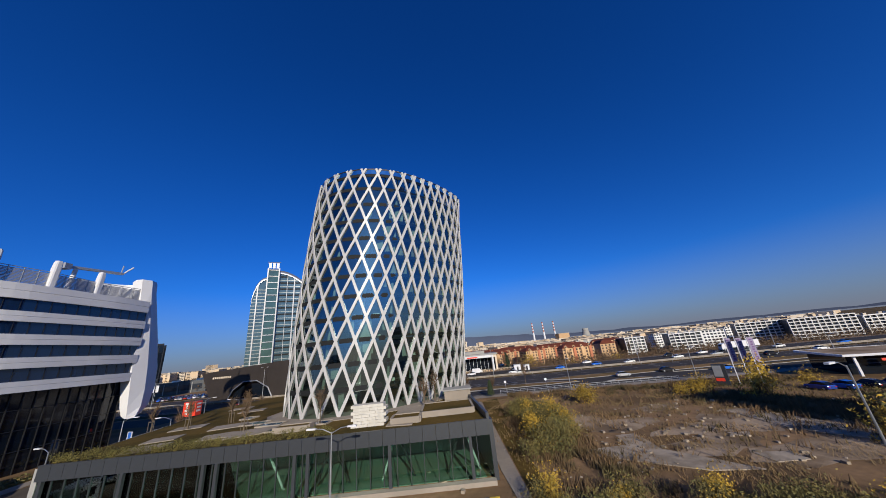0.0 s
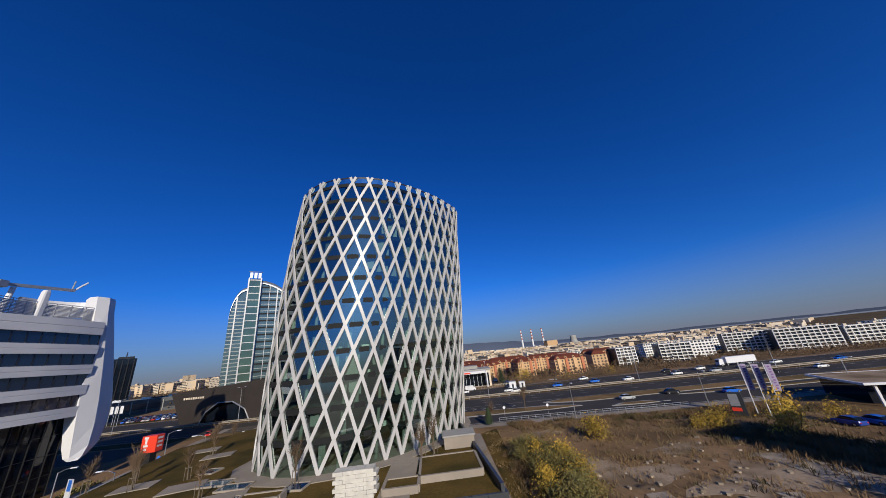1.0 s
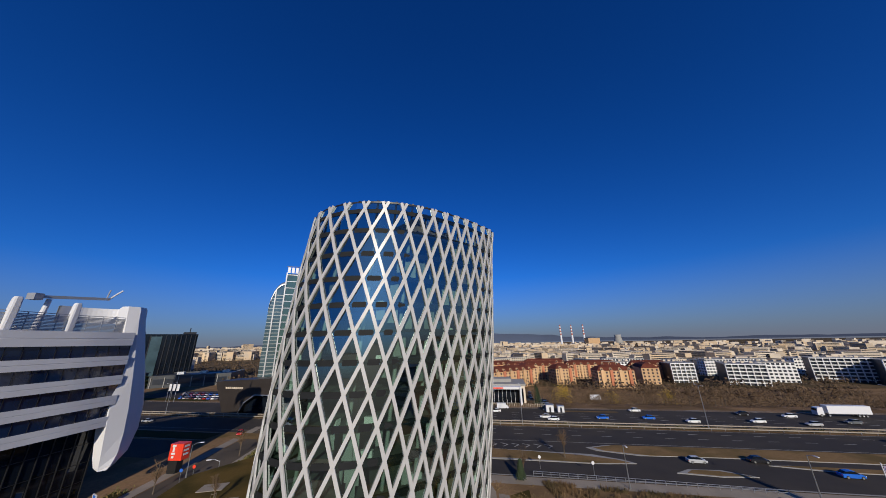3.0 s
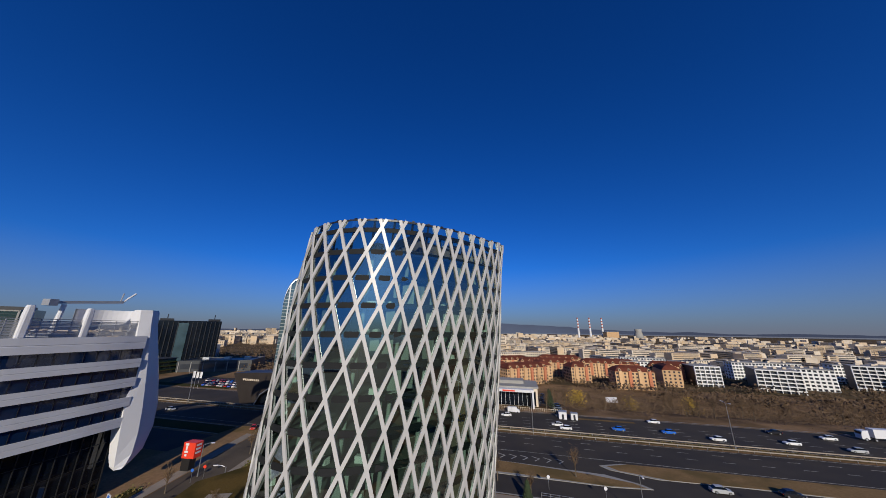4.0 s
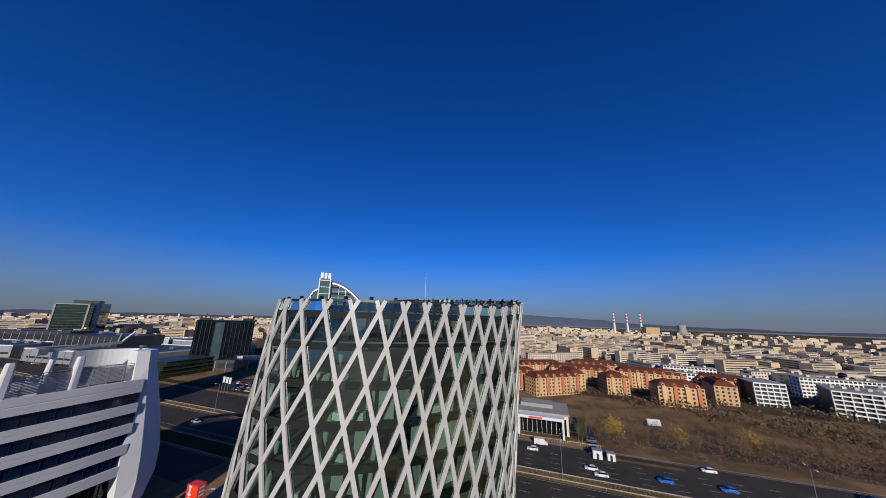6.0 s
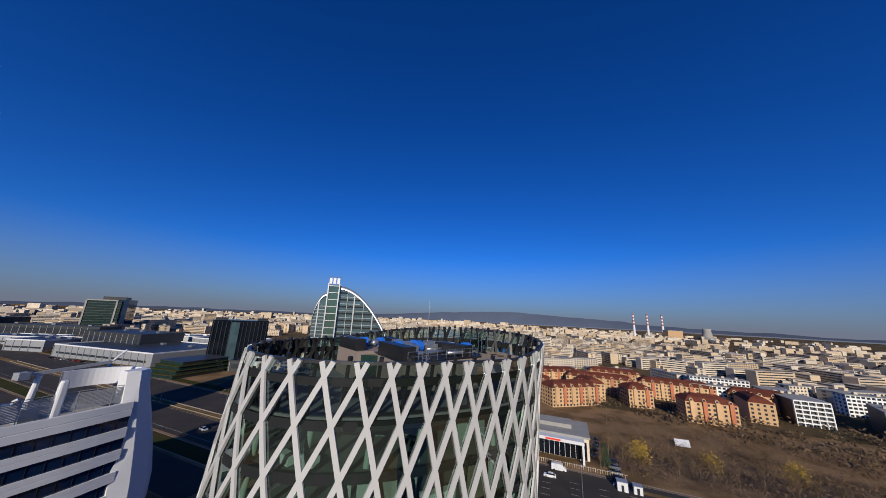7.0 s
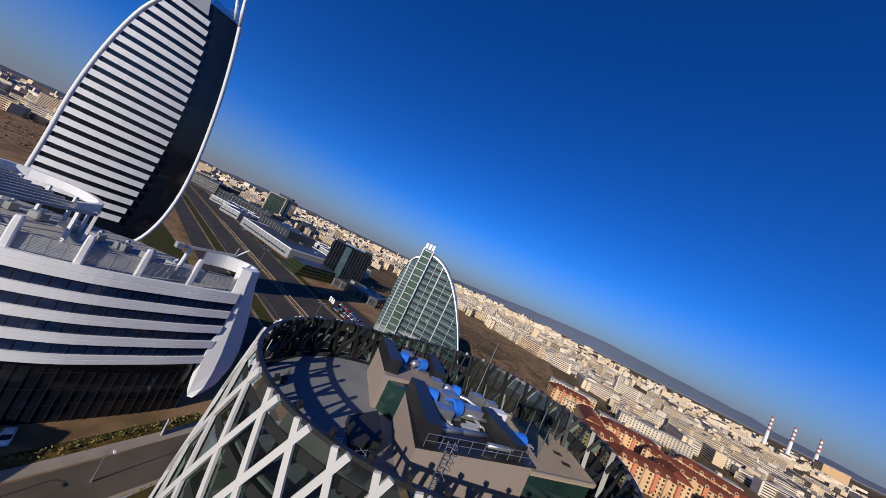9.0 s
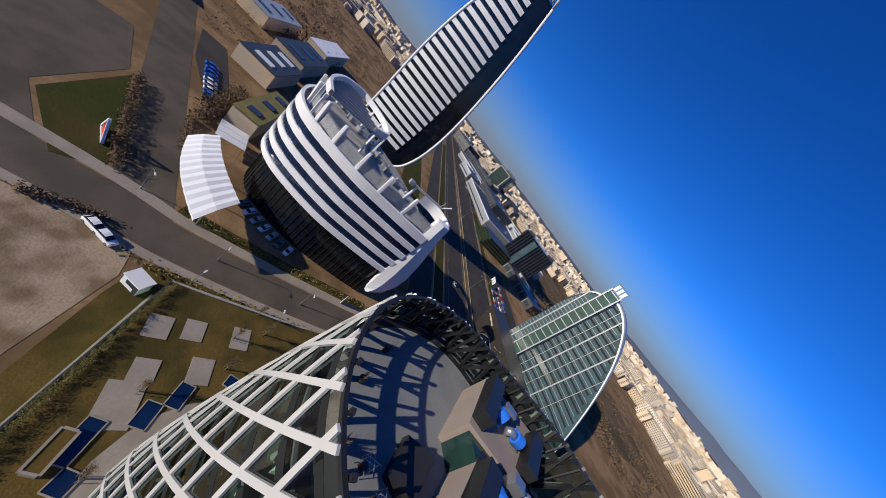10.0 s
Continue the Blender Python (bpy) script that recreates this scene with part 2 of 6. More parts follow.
# Out-of-view block, added only to cast a shadow across the waste ground.
shade_south = thing("shade_block", "unseen plain block added to shade the waste ground", "building", (72.5, -72, GROUND), 0)
part("wall", Shape().box(0, 0, 0, 12, 20, 20), M_CONCRETE, shade_south)
part("roof", Shape().box(0, 0, 20, 12.6, 20.6, 0.5), M_FASCIA, shade_south)
for i in range(6):
    part("window_ribbon", Shape().box(0, 0, 1.2 + 3.2 * i, 12.1, 18, 1.6), M_WINDOW, shade_south)

# ---- the lattice tower ----
STOREY, FLOORS, BAYS = 3.7, 12, 36


def skin(row, turn, inset=0.0):
    """A place on the tower's leaning oval skin: row 0 is the top floor line, 12 the ground; turn in radians from the south."""
    s = row / FLOORS
    r = (16.285 + 1.771 * s - 1.744 * s * s) * (1 - 0.054 * math.cos(2 * turn) - 0.148 * math.sin(2 * turn)) - inset
    rise = max(0.0, math.cos(turn - 2.75)) * max(0.0, 1 - row) / 1.3
    r *= 1 + 0.07 * rise
    return Vector((0.957 + 3.778 * (1 - s) + r * math.sin(turn), -1.902 + 1.385 * (1 - s) - r * math.cos(turn), (FLOORS - row) * STOREY + 2.1 * rise))


def bay(k):
    return 2 * math.pi * k / BAYS


def outward(row, turn):
    a, b = skin(row, turn - 0.01), skin(row, turn + 0.01)
    d = (b - a).normalized()
    return Vector((d.y, -d.x, 0)).normalized()


def ring(row0, row1, inset0, inset1, n=108):
    """A closed band round the tower with thickness."""
    sh, pts = Shape(), []
    for i in range(n):
        t = 2 * math.pi * i / n
        pts += [skin(row0, t, inset0), skin(row1, t, inset0), skin(row1, t, inset1), skin(row0, t, inset1)]
    faces = []
    for i in range(n):
        a, b = 4 * i, 4 * ((i + 1) % n)
        faces += [(a, a + 1, b + 1, b), (a + 1, a + 2, b + 2, b + 1), (a + 2, a + 3, b + 3, b + 2), (a + 3, a, b, b + 3)]
    return sh.add(pts, faces)


def disc(row, inset, thick, n=72):
    top = [skin(row, 2 * math.pi * i / n, inset) for i in range(n)]
    return Shape().prism([(p.x, p.y) for p in top], top[0].z - thick, top[0].z)


tower = thing("lattice_tower", "round leaning glass office tower wrapped in a pale diamond lattice", "building")


def member(start, way, lift):
    """One lattice band, climbing from the ground to the rim."""
    sh, rows = Shape(), []
    top = -0.33
    steps = [12 - 0.5 * i for i in range(25)] + [top]
    for i, r in enumerate(steps):
        t = bay(start + way * r / 2)
        nearby = steps[i + 1] if i + 1 < len(steps) else steps[i - 1]
        p, q = skin(r, t), skin(nearby, bay(start + way * nearby / 2))
        d = (q - p).normalized() * (1 if i + 1 < len(steps) else -1)
        n = outward(r, t)
        side = n.cross(d).normalized()
        w, dep = 0.225, 0.20
        rows.append([p + side * w - n * dep, p + side * w + n * lift, p - side * w + n * lift, p - side * w - n * dep, p + side * w - n * dep])
    sh.ribbon(rows)
    sh.add(rows[-1][:4], [(0, 1, 2, 3)])
    return sh


for i in range(BAYS):
    part("lattice_member", member(i, 1, 0.0), M_FRAME, tower)
    part("lattice_member", member(i, -1, 0.012), M_FRAME, tower)
for r in range(1, 12):
    part("slab_band", ring(r - 0.10, r + 0.10, 0.28, 0.56), M_BAND, tower)
for r in range(1, 13):
    part("floor_plate", disc(r, 0.9, 0.3), M_FLOOR, tower)
part("core", Shape().prism([(2.8 + 6.5 * math.cos(a * math.pi / 12), -1 + 6.5 * math.sin(a * math.pi / 12)) for a in range(24)], 0, 41), M_CORE, tower, smooth=True)
for i in range(0, BAYS, 2):
    part("column", Shape().tube([skin(12, bay(i + 0.5), 2.0), skin(1, bay(i + 0.5), 2.0)], 0.28, 8), M_COLUMN, tower, smooth=True)


def pane(r, k, up):
    e = 0.24
    a, b = (skin(r + 1, bay(k - 0.5), e), skin(r + 1, bay(k + 0.5), e)) if up else (skin(r, bay(k + 0.5), e), skin(r, bay(k - 0.5), e))
    c = skin(r, bay(k), e) if up else skin(r + 1, bay(k), e)
    return [a, b, c]


rest = {r: Shape() for r in range(12)}
for r in range(12):
    for j in range(BAYS):
        for up in (True, False):
            k = j + (0.5 if (r % 2 == 1) == up else 0.0)
            k = k - BAYS if k > BAYS / 2 else k
            tri = pane(r, k, up)
            if -6 < k <= 6:
                part("pane", Shape().add(tri, [(0, 1, 2)]), M_GLASS if r else M_PARAPET, tower).visible_shadow = False
            else:
                rest[r].add(tri, [(0, 1, 2)])
for r in range(12):
    tagged(part("glazing", rest[r], M_GLASS if r else M_PARAPET, tower), kind="stuff").visible_shadow = False
rim = Shape()
rim.ribbon([[skin(-0.3, bay(i / 2), 0.24) for i in range(73)], [skin(0, bay(i / 2), 0.24) for i in range(73)]])
part("rim_glass", rim, M_PARAPET, tower).visible_shadow = False
DECK = 41.2
part("roof_deck", disc(0.86, 0.7, 0.35), M_DECK, tower)

# ---- tower roof and details ----
part("spandrel_band", ring(0.02, 0.20, 0.27, 0.50), M_BAND, tower)
part("parapet_beam", ring(-0.345, -0.27, 0.22, 0.56), M_BLACK, tower)
for i in range(BAYS):
    for w in (-1, 1):
        if i < 9 or i > 29:
            continue
        part("inner_brace", Shape().beam(skin(0.86, bay(i + 0.43 * w), 0.85), skin(-0.36, bay(i - 0.18 * w), 0.70), 0.42, 0.34), M_BLACK, tower)
part("roof_gutter", ring(0.845, 0.87, 0.95, 1.9), M_BLACK, tower)
for i in range(BAYS):
    t = bay(i + 0.5)
    a, b = skin(0.86, t, 1.1), skin(-0.30, t, 0.7)
    part("parapet_post", Shape().beam(a, b, 0.16, 0.3), M_BLACK, tower)
    part("parapet_bracket", Shape().box(0, 0, 0, 0.34, 0.3, 0.36).mesh("bracket"), M_BLACK, tower).matrix_basis = Matrix.Translation(skin(-0.34, t, 0.8)) @ pose(0, 0, 0, 12, 8, math.degrees(t))
loggia = Shape()
for r in range(2, 12):
    a, b, c, d = skin(r + 1, bay(4.7), 1.0), skin(r + 1, bay(5.6), 1.0), skin(r, bay(5.6), 1.0), skin(r, bay(4.7), 1.0)
    loggia.add([a, b, c, d], [(0, 1, 2, 3)])
part("loggia_lining", loggia, material("brown lining", (0.16, 0.115, 0.09), 0.8, 0, 0.1), tower, "brown recessed balcony lining")
rnd = random.Random(7)
blind = Shape().box(0, 0, 0, 1.0, 0.05, 1.0).mesh("blind")
M_BLIND = material("pale roller blind", (0.24, 0.25, 0.24), 0.8, 0, 0.06, 2.0, 0.3, each=0.35)
for i in range(72):
    r, k = rnd.randint(1, 11), rnd.uniform(-8, 9)
    p = skin(r + 1, bay(k), 1.25)
    hgt = rnd.uniform(1.4, 3.2)
    o = part("roller_blind", blind, M_BLIND, tower)
    o.matrix_basis = Matrix.Translation((p.x, p.y, p.z + STOREY - hgt - 0.4)) @ pose(0, 0, 0, 0, 0, math.degrees(bay(k))) @ Matrix.Diagonal((rnd.uniform(0.7, 1.6), 1, hgt, 1))
desk = Shape().box(0, 0, 0, 1.6, 0.8, 0.74).mesh("desk")
M_DESK = material("white desk", (0.6, 0.6, 0.58), 0.6, 0, 0.1, each=0.3)
for i in range(34):
    r, k = rnd.randint(1, 10), rnd.uniform(-8, 9)
    p = skin(r + 1, bay(k), 2.6)
    o = part("desk", desk, M_DESK, tower)
    o.matrix_basis = Matrix.Translation(p) @ pose(0, 0, 0, 0, 0, math.degrees(bay(k)))
M_STOREYGLASS = material("dark green glass", (0.012, 0.03, 0.026), 0.06, 0, 0.3, 0.5, 0.3, spec=0.9)
upper = thing("upper_terrace", "beige decked roof terrace over a dark green glass storey", "terrace")
T1 = [(14.4, 1.2), (20.4, 8.0), (15.6, 15.6), (8.0, 9.6)]
part("glass_storey", Shape().prism([(14.3, 1.6), (20.0, 8.0), (15.5, 15.2), (8.4, 9.5)], DECK - 0.1, 43.75), M_STOREYGLASS, upper)
part("deck", Shape().prism(T1, 43.76, 44.05), material("timber terrace", (0.30, 0.235, 0.165), 0.8, 0, 0.12, 8.0, 0.5), upper)
for a, b in zip(T1, T1[1:] + T1[:1]):
    part("deck_edge", Shape().beam((*a, 44.12), (*b, 44.12), 0.16, 0.24), M_PENT, upper)
for x, y in ((17.4, 8.2), (16.4, 9.6)):
    part("hatch", Shape().box(x, y, 44.06, 0.9, 0.5, 0.1, 30), M_BLACK, upper)

block = thing("plant_room", "taupe-clad rooftop plant room with a steel ladder", "plant room")
B1 = [(6.6, -9.0), (14.3, 0.8), (8.0, 9.2), (0.8, -1.9)]
TOP = 44.7
part("wall", Shape().prism(B1, DECK - 0.1, TOP), M_PENT, block)
part("coping", Shape().prism([(6.6, -9.25), (14.6, 0.8), (8.0, 9.5), (0.5, -1.9)], TOP, TOP + 0.12), M_BLACK, block)
lad = thing("ladder", "grey steel cage ladder on the plant room wall", "ladder", (8.3, -7.4, DECK), 52)
for s in (-0.3, 0.3):
    part("stile", Shape().tube([(s, -0.25, 0), (s, -0.25, 4.7)], 0.035, 6), M_STEEL, lad)
for i in range(13):
    part("rung", Shape().tube([(-0.3, -0.25, 0.3 + 0.33 * i), (0.3, -0.25, 0.3 + 0.33 * i)], 0.022, 5), M_STEEL, lad)
for i in range(5):
    part("hoop", Shape().tube([(0.38 * math.cos(a * math.pi / 6) , -0.25 - 0.75 * math.sin(a * math.pi / 6), 2.2 + 0.6 * i) for a in range(7)], 0.025, 5), M_STEEL, lad)
block2 = thing("plant_room", "small taupe-clad rooftop plant room with a glazed corner", "plant room")
part("wall", Shape().prism([(-1.4, -3.0), (2.6, 2.4), (-2.4, 9.4), (-7.0, 2.6)], DECK - 0.1, TOP + 0.1), M_PENT, block2)
part("glass_corner", Shape().prism([(-1.0, -2.6), (1.2, -2.4), (2.6, -0.2), (1.0, 0.4)], DECK - 0.1, TOP - 0.3), M_STOREYGLASS, block2)
for a, b, h in (((2.0, -2.6), (6.9, -7.9), 1.6), ((-6.0, 2.4), (-1.5, -1.9), 1.6), ((-1.6, 8.0), (1.8, 3.6), 1.4), ((8.4, 2.6), (12.9, -0.7), 1.5)):
    d = (Vector(b) - Vector(a)).normalized()
    n = Vector((d.y, -d.x)) * 0.75
    poly = [(a[0] - n.x, a[1] - n.y), (b[0] - n.x, b[1] - n.y), (b[0] + n.x, b[1] + n.y), (a[0] + n.x, a[1] + n.y)]
    sh = Shape().prism(poly, TOP + 0.13, TOP + h)
    single("acoustic_screen", sh, M_BLACK, "black sloping metal screen box on the plant room roof", "screen", group="roof screens")


def fan(x, y, z, turn, size=1.0):
    f = thing("duct_fan", "blue and steel duct fan on the plant room roof", "fan", (x, y, z), turn, "roof fans")
    part("housing", Shape().tube([(-0.6 * size, 0, 1.0 * size), (0.6 * size, 0, 1.0 * size)], 0.85 * size, 16), M_BLUE, f)
    part("outlet", Shape().box(0, 0.75 * size, 0.35 * size, 1.1 * size, 0.9 * size, 0.9 * size), M_BLUE, f)
    part("inlet_duct", Shape().tube([(-0.6 * size, 0, 1.0 * size), (-1.5 * size, 0, 1.0 * size), (-1.9 * size, 0, 0.5 * size)], 0.55 * size, 12), M_STEEL, f, smooth=True)
    part("frame", Shape().box(0, 0, 0, 1.7 * size, 1.5 * size, 0.25 * size), M_STEEL, f)
    return f


for x, y, t, s in ((-2.6, 1.6, 40, 0.8), (-0.8, 3.6, 60, 0.75), (3.9, -2.6, 35, 0.85), (6.2, -1.5, 60, 0.9), (4.6, 2.6, 30, 0.75), (12.4, 1.2, 50, 0.85)):
    fan(x, y, TOP + 0.15, t, s)
for i, (x, y, w, d, h, t) in enumerate(((4.9, -0.6, 2.0, 1.2, 1.3, 50), (5.8, -3.6, 1.8, 1.2, 1.1, 50), (7.4, 0.6, 2.2, 1.2, 1.0, 50), (6.6, 4.6, 1.6, 1.0, 1.1, 50), (-3.4, 3.8, 1.4, 1.0, 0.9, 50), (8.2, 5.6, 1.4, 0.9, 1.0, 50), (2.9, 0.2, 1.2, 1.0, 1.4, 50))):
    u = thing("air_unit", "galvanised air handling unit on the plant room roof", "air unit", (x, y, TOP + 0.13), t, "roof units")
    part("casing", Shape().box(0, 0, 0.15, w, d, h), M_STEEL, u)
    for q in (-1, 1):
        part("skid", Shape().box(0, q * d * 0.4, 0, w, 0.12, 0.15), M_BLACK, u)
    part("grille", Shape().box(w / 2 + 0.02, 0, 0.3, 0.05, d * 0.7, h * 0.6), M_BLACK, u)
unit = thing("condenser", "white boxed condenser unit on the plant room roof", "air unit", (9.4, 4.2, TOP + 0.13), 50)
part("casing", Shape().box(0, 0, 0, 1.9, 1.0, 1.2), M_WHITE, unit)
part("fan_grille", Shape().tube([(0, -0.51, 0.6), (0, -0.56, 0.6)], 0.42, 14), M_BLACK, unit)
for i, pts in enumerate((((5.6, -5.6), (7.6, -4.6), (9.8, -1.6)), ((6.4, -6.4), (8.2, -4.0)), ((10.4, -2.9), (13.2, 0.4)), ((3.4, 1.6), (6.0, 3.4), (8.6, 3.0)), ((4.2, -1.8), (5.6, -4.6)), ((7.0, -0.4), (9.0, 1.4)))):
    single("duct", Shape().tube([(x, y, TOP + 0.65) for x, y in pts], 0.24, 10), M_STEEL, "round galvanised duct on the plant room roof", "duct", group="roof ducts", smooth=True)
M_SCREEN = glass("clear screen", (0.85, 0.95, 0.93), 0.9, 0.02, 1.6)
for x, y, t, w in ((12.6, 10.6, 38, 3.0), (14.4, 12.0, 38, 1.6), (11.6, 8.6, -52, 3.6), (13.6, 5.8, -52, 3.0), (14.6, 10.8, -52, 2.4)):
    g = thing("glass_screen", "tall clear glass screen on the roof terrace", "screen", (x, y, 44.06), t, "glass screens")
    part("pane", Shape().add([(-w / 2, 0, 0.1), (w / 2, 0, 0.1), (w / 2, 0, 3.4), (-w / 2, 0, 3.4)], [(0, 1, 2, 3)]), M_SCREEN, g)
    for q in (-1, 1):
        part("post", Shape().box(q * w / 2, 0, 0, 0.07, 0.07, 3.4), M_STEEL, g)
mast = single("antenna_mast", Shape().tube([(6.0, 6.4, TOP), (6.0, 6.4, TOP + 7.5)], [0.06, 0.02], 6), M_STEEL, "thin grey antenna mast on the tower roof", "antenna")
for x, y in ((-7.5, -9.5), (-4.0, -12.0), (0.6, -13.2), (4.2, -12.6)):
    c = thing("roof_plant", "bare potted shrub on the grey roof deck", "plant", (x, y, DECK), 0, "roof shrubs")
    part("pot", Shape().tube([(0, 0, 0), (0, 0, 0.5)], [0.25, 0.35], 10), M_BLACK, c)
    tw = Shape()
    for j in range(26):
        a, e = rnd.uniform(0, 6.28), rnd.uniform(0.3, 1.3)
        tw.tube([(0, 0, 0.45), (0.35 * math.cos(a), 0.35 * math.sin(a), 0.5 + e)], [0.02, 0.006], 3, False)
    part("twig_tuft", tw, M_TWIG, c)

shelter = thing("roof_shelter", "black sloping sheet shelter against the plant room", "shelter", (1.5, -7.8, DECK), -42)
part("sheet", Shape().add([(-1.9, -1.2, 0.7), (1.5, -1.0, 0.5), (1.7, 1.1, 1.7), (-1.7, 1.1, 1.9), (-1.9, -1.2, 0.0), (1.5, -1.0, 0.0), (1.7, 1.1, 0.0), (-1.7, 1.1, 0.0)], [(0, 1, 2, 3), (4, 5, 1, 0), (5, 6, 2, 1), (6, 7, 3, 2), (7, 4, 0, 3), (7, 6, 5, 4)]), M_BLACK, shelter)
for x, y in ((1.6, -11.4), (3.4, -10.4)):
    rack = thing("antenna_rack", "small steel lattice antenna rack on the deck", "antenna", (x, y, DECK), 30, "antenna racks")
    for a in (-0.5, 0.5):
        for b in (-0.4, 0.4):
            part("leg", Shape().tube([(a, b, 0), (a * 0.7, b * 0.7, 1.5)], 0.03, 5), M_STEEL, rack)
    for z in (0.5, 1.0, 1.45):
        part("brace", Shape().tube([(-0.45, -0.35, z), (0.45, 0.35, z)], 0.025, 5), M_STEEL, rack)
        part("brace", Shape().tube([(0.45, -0.35, z), (-0.45, 0.35, z)], 0.025, 5), M_STEEL, rack)
    part("box", Shape().box(0, 0, 0.1, 0.5, 0.4, 0.5), M_BLACK, rack)
for i in range(16):
    x, y = 4.4 + 0.55 * i * rnd.uniform(0.7, 1.1), -4.6 + 0.62 * i * rnd.uniform(0.5, 1.1)
    pipe = thing("pipe_run", "bundle of thin insulated roof pipes", "pipes", (x, y, TOP + 0.13), 50 + rnd.uniform(-12, 12) + (90 if i % 4 == 0 else 0), "roof pipes")
    for j in range(3):
        part("pipe", Shape().tube([(-1.1, 0.16 * j, 0.25), (0.9, 0.16 * j, 0.25), (1.1, 0.16 * j, 0.02)], 0.055, 6), M_LOUVRE, pipe)
    part("bracket", Shape().box(0, 0.16, 0, 0.08, 0.5, 0.2), M_STEEL, pipe)
rail = thing("guard_rail", "thin steel guard rail along the plant room edge", "railing")
for i in range(9):
    a = Vector((6.9, -8.6)).lerp(Vector((14.0, 0.6)), i / 8)
    part("post", Shape().tube([(a.x, a.y, TOP + 0.12), (a.x, a.y, TOP + 1.15)], 0.03, 5), M_STEEL, rail)
for z in (0.6, 1.12):
    part("rail", Shape().tube([(6.9, -8.6, TOP + z), (14.0, 0.6, TOP + z)], 0.028, 5), M_STEEL, rail)

# ---- white striped offices ----
wb = thing("striped_office", "curved white office block with dark ribbon windows", "building")
PLAN = [(-63.0, 19.5), (-63.6, 13), (-64.4, 7.4), (-66.4, -4), (-68.8, -11), (-72, -17.5), (-76, -23.6), (-81, -27.6), (-88, -29.6), (-97, -29), (-108, -25)]
BACK = [(-116, -15), (-108, -3), (-98, 9), (-83, 19)]


def smooth_line(pts, n=4):
    """A Catmull-Rom curve through points."""
    p = [Vector(q) for q in (pts[0], *pts, pts[-1])]
    out = []
    for i in range(1, len(p) - 2):
        for j in range(n):
            t = j / n
            out.append(0.5 * (2 * p[i] + (p[i + 1] - p[i - 1]) * t + (2 * p[i - 1] - 5 * p[i] + 4 * p[i + 1] - p[i + 2]) * t * t + (3 * p[i] - p[i - 1] - 3 * p[i + 1] + p[i + 2]) * t ** 3))
    return [tuple(q) for q in out] + [tuple(p[-1])]


def offset(line, d):
    """An open line moved to its right by d."""
    out = []
    for i, p in enumerate(line):
        t = (Vector(line[min(i + 1, len(line) - 1)]) - Vector(line[max(i - 1, 0)])).normalized()
        out.append((p[0] + t.y * d, p[1] - t.x * d))
    return out


def along(line, gap):
    """Points and headings every gap metres along a line."""
    out, left = [], 0.0
    for a, b in zip(line, line[1:]):
        a, b = Vector(a), Vector(b)
        size = (b - a).length
        while left < size:
            p = a + (b - a) * left / size
            out.append((p.x, p.y, math.degrees(math.atan2(b.y - a.y, b.x - a.x))))
            left += gap
        left -= size
    return out


CURVE = smooth_line(PLAN)
ROOF_Z, PITCH = 26.6, 4.25
part("window_ribbon", Shape().prism(offset(CURVE, 0.45) + BACK, 8.36, 26.2), M_BLUEGLASS, wb)
part("lower_glass", Shape().prism(offset(CURVE, 2.4) + BACK, GROUND, 8.28), M_DARKGLASS, wb)
part("soffit", Shape().ribbon([[(*p, 8.3) for p in offset(CURVE, 0.5)], [(*p, 8.3) for p in offset(CURVE, 2.6)]]), M_FASCIA, wb)
for i in range(5):
    z = 25.2 - PITCH * i
    hgt = 2.9 if i == 0 else 1.95
    ins = offset(CURVE, 0.9)
    rows = [[(*p, z) for p in ins], [(*p, z) for p in CURVE], [(*p, z + hgt * 0.48) for p in CURVE], [(*p, z + hgt * 0.5) for p in offset(CURVE, 0.06)], [(*p, z + hgt * 0.54) for p in CURVE], [(*p, z + hgt) for p in CURVE], [(*p, z + hgt) for p in ins]]
    part("cladding_band", Shape().ribbon(rows), M_WHITE, wb)
mull = Shape().box(0, 0, 0, 0.08, 0.07, 2.4).mesh("mullion")
for i in range(4):
    for x, y, h in along(offset(CURVE, 0.4), 2.2)[:34]:
        part("mullion", mull, M_BLACK, wb).matrix_basis = pose(x, y, 22.85 - PITCH * i, 0, 0, h)
tall = Shape().box(0, 0, 0, 0.12, 0.3, 14.4).mesh("tall_mullion")
for x, y, h in along(offset(CURVE, 2.35), 1.8)[:52]:
    part("tall_mullion", tall, M_BLACK, wb).matrix_basis = pose(x, y, GROUND, 0, 0, h)
for z in (-2.2, 1.4, 5.0):
    ln = offset(CURVE, 2.3)
    part("transom", Shape().ribbon([[(*p, z) for p in ln], [(*p, z + 0.14) for p in ln]]), M_BLACK, wb)
part("roof", Shape().prism(offset(CURVE, 0.6) + BACK, 26.3, ROOF_Z), M_CONCRETE, wb)
# end fin: a curved white blade
rows = []
for z, b, w in ((-0.4, 1.2, 0.6), (0.2, 3.4, 1.4), (2, 6.5, 1.9), (6, 8.4, 2.3), (11, 8.8, 2.6), (18, 7.9, 2.7), (25, 6.5, 2.7), (31, 5.2, 2.7), (33.8, 5.2, 2.5), (34.4, 4.8, 1.8)):
    x0, y0 = -62.2 - 0.09 * z, 19.3 - z * 0.02
    rows.append([(x0 - w, y0, z), (x0, y0 - 0.3, z), (x0 + 1.0, y0 + 0.35 * b, z), (x0 + 0.5, y0 + 0.8 * b, z), (x0 - 0.7, y0 + b, z), (x0 - w - 0.6, y0 + 0.9 * b, z), (x0 - w, y0, z)])
sh = Shape().ribbon(rows)
sh.add(rows[-1][:6], [(5, 4, 3, 2, 1, 0)])
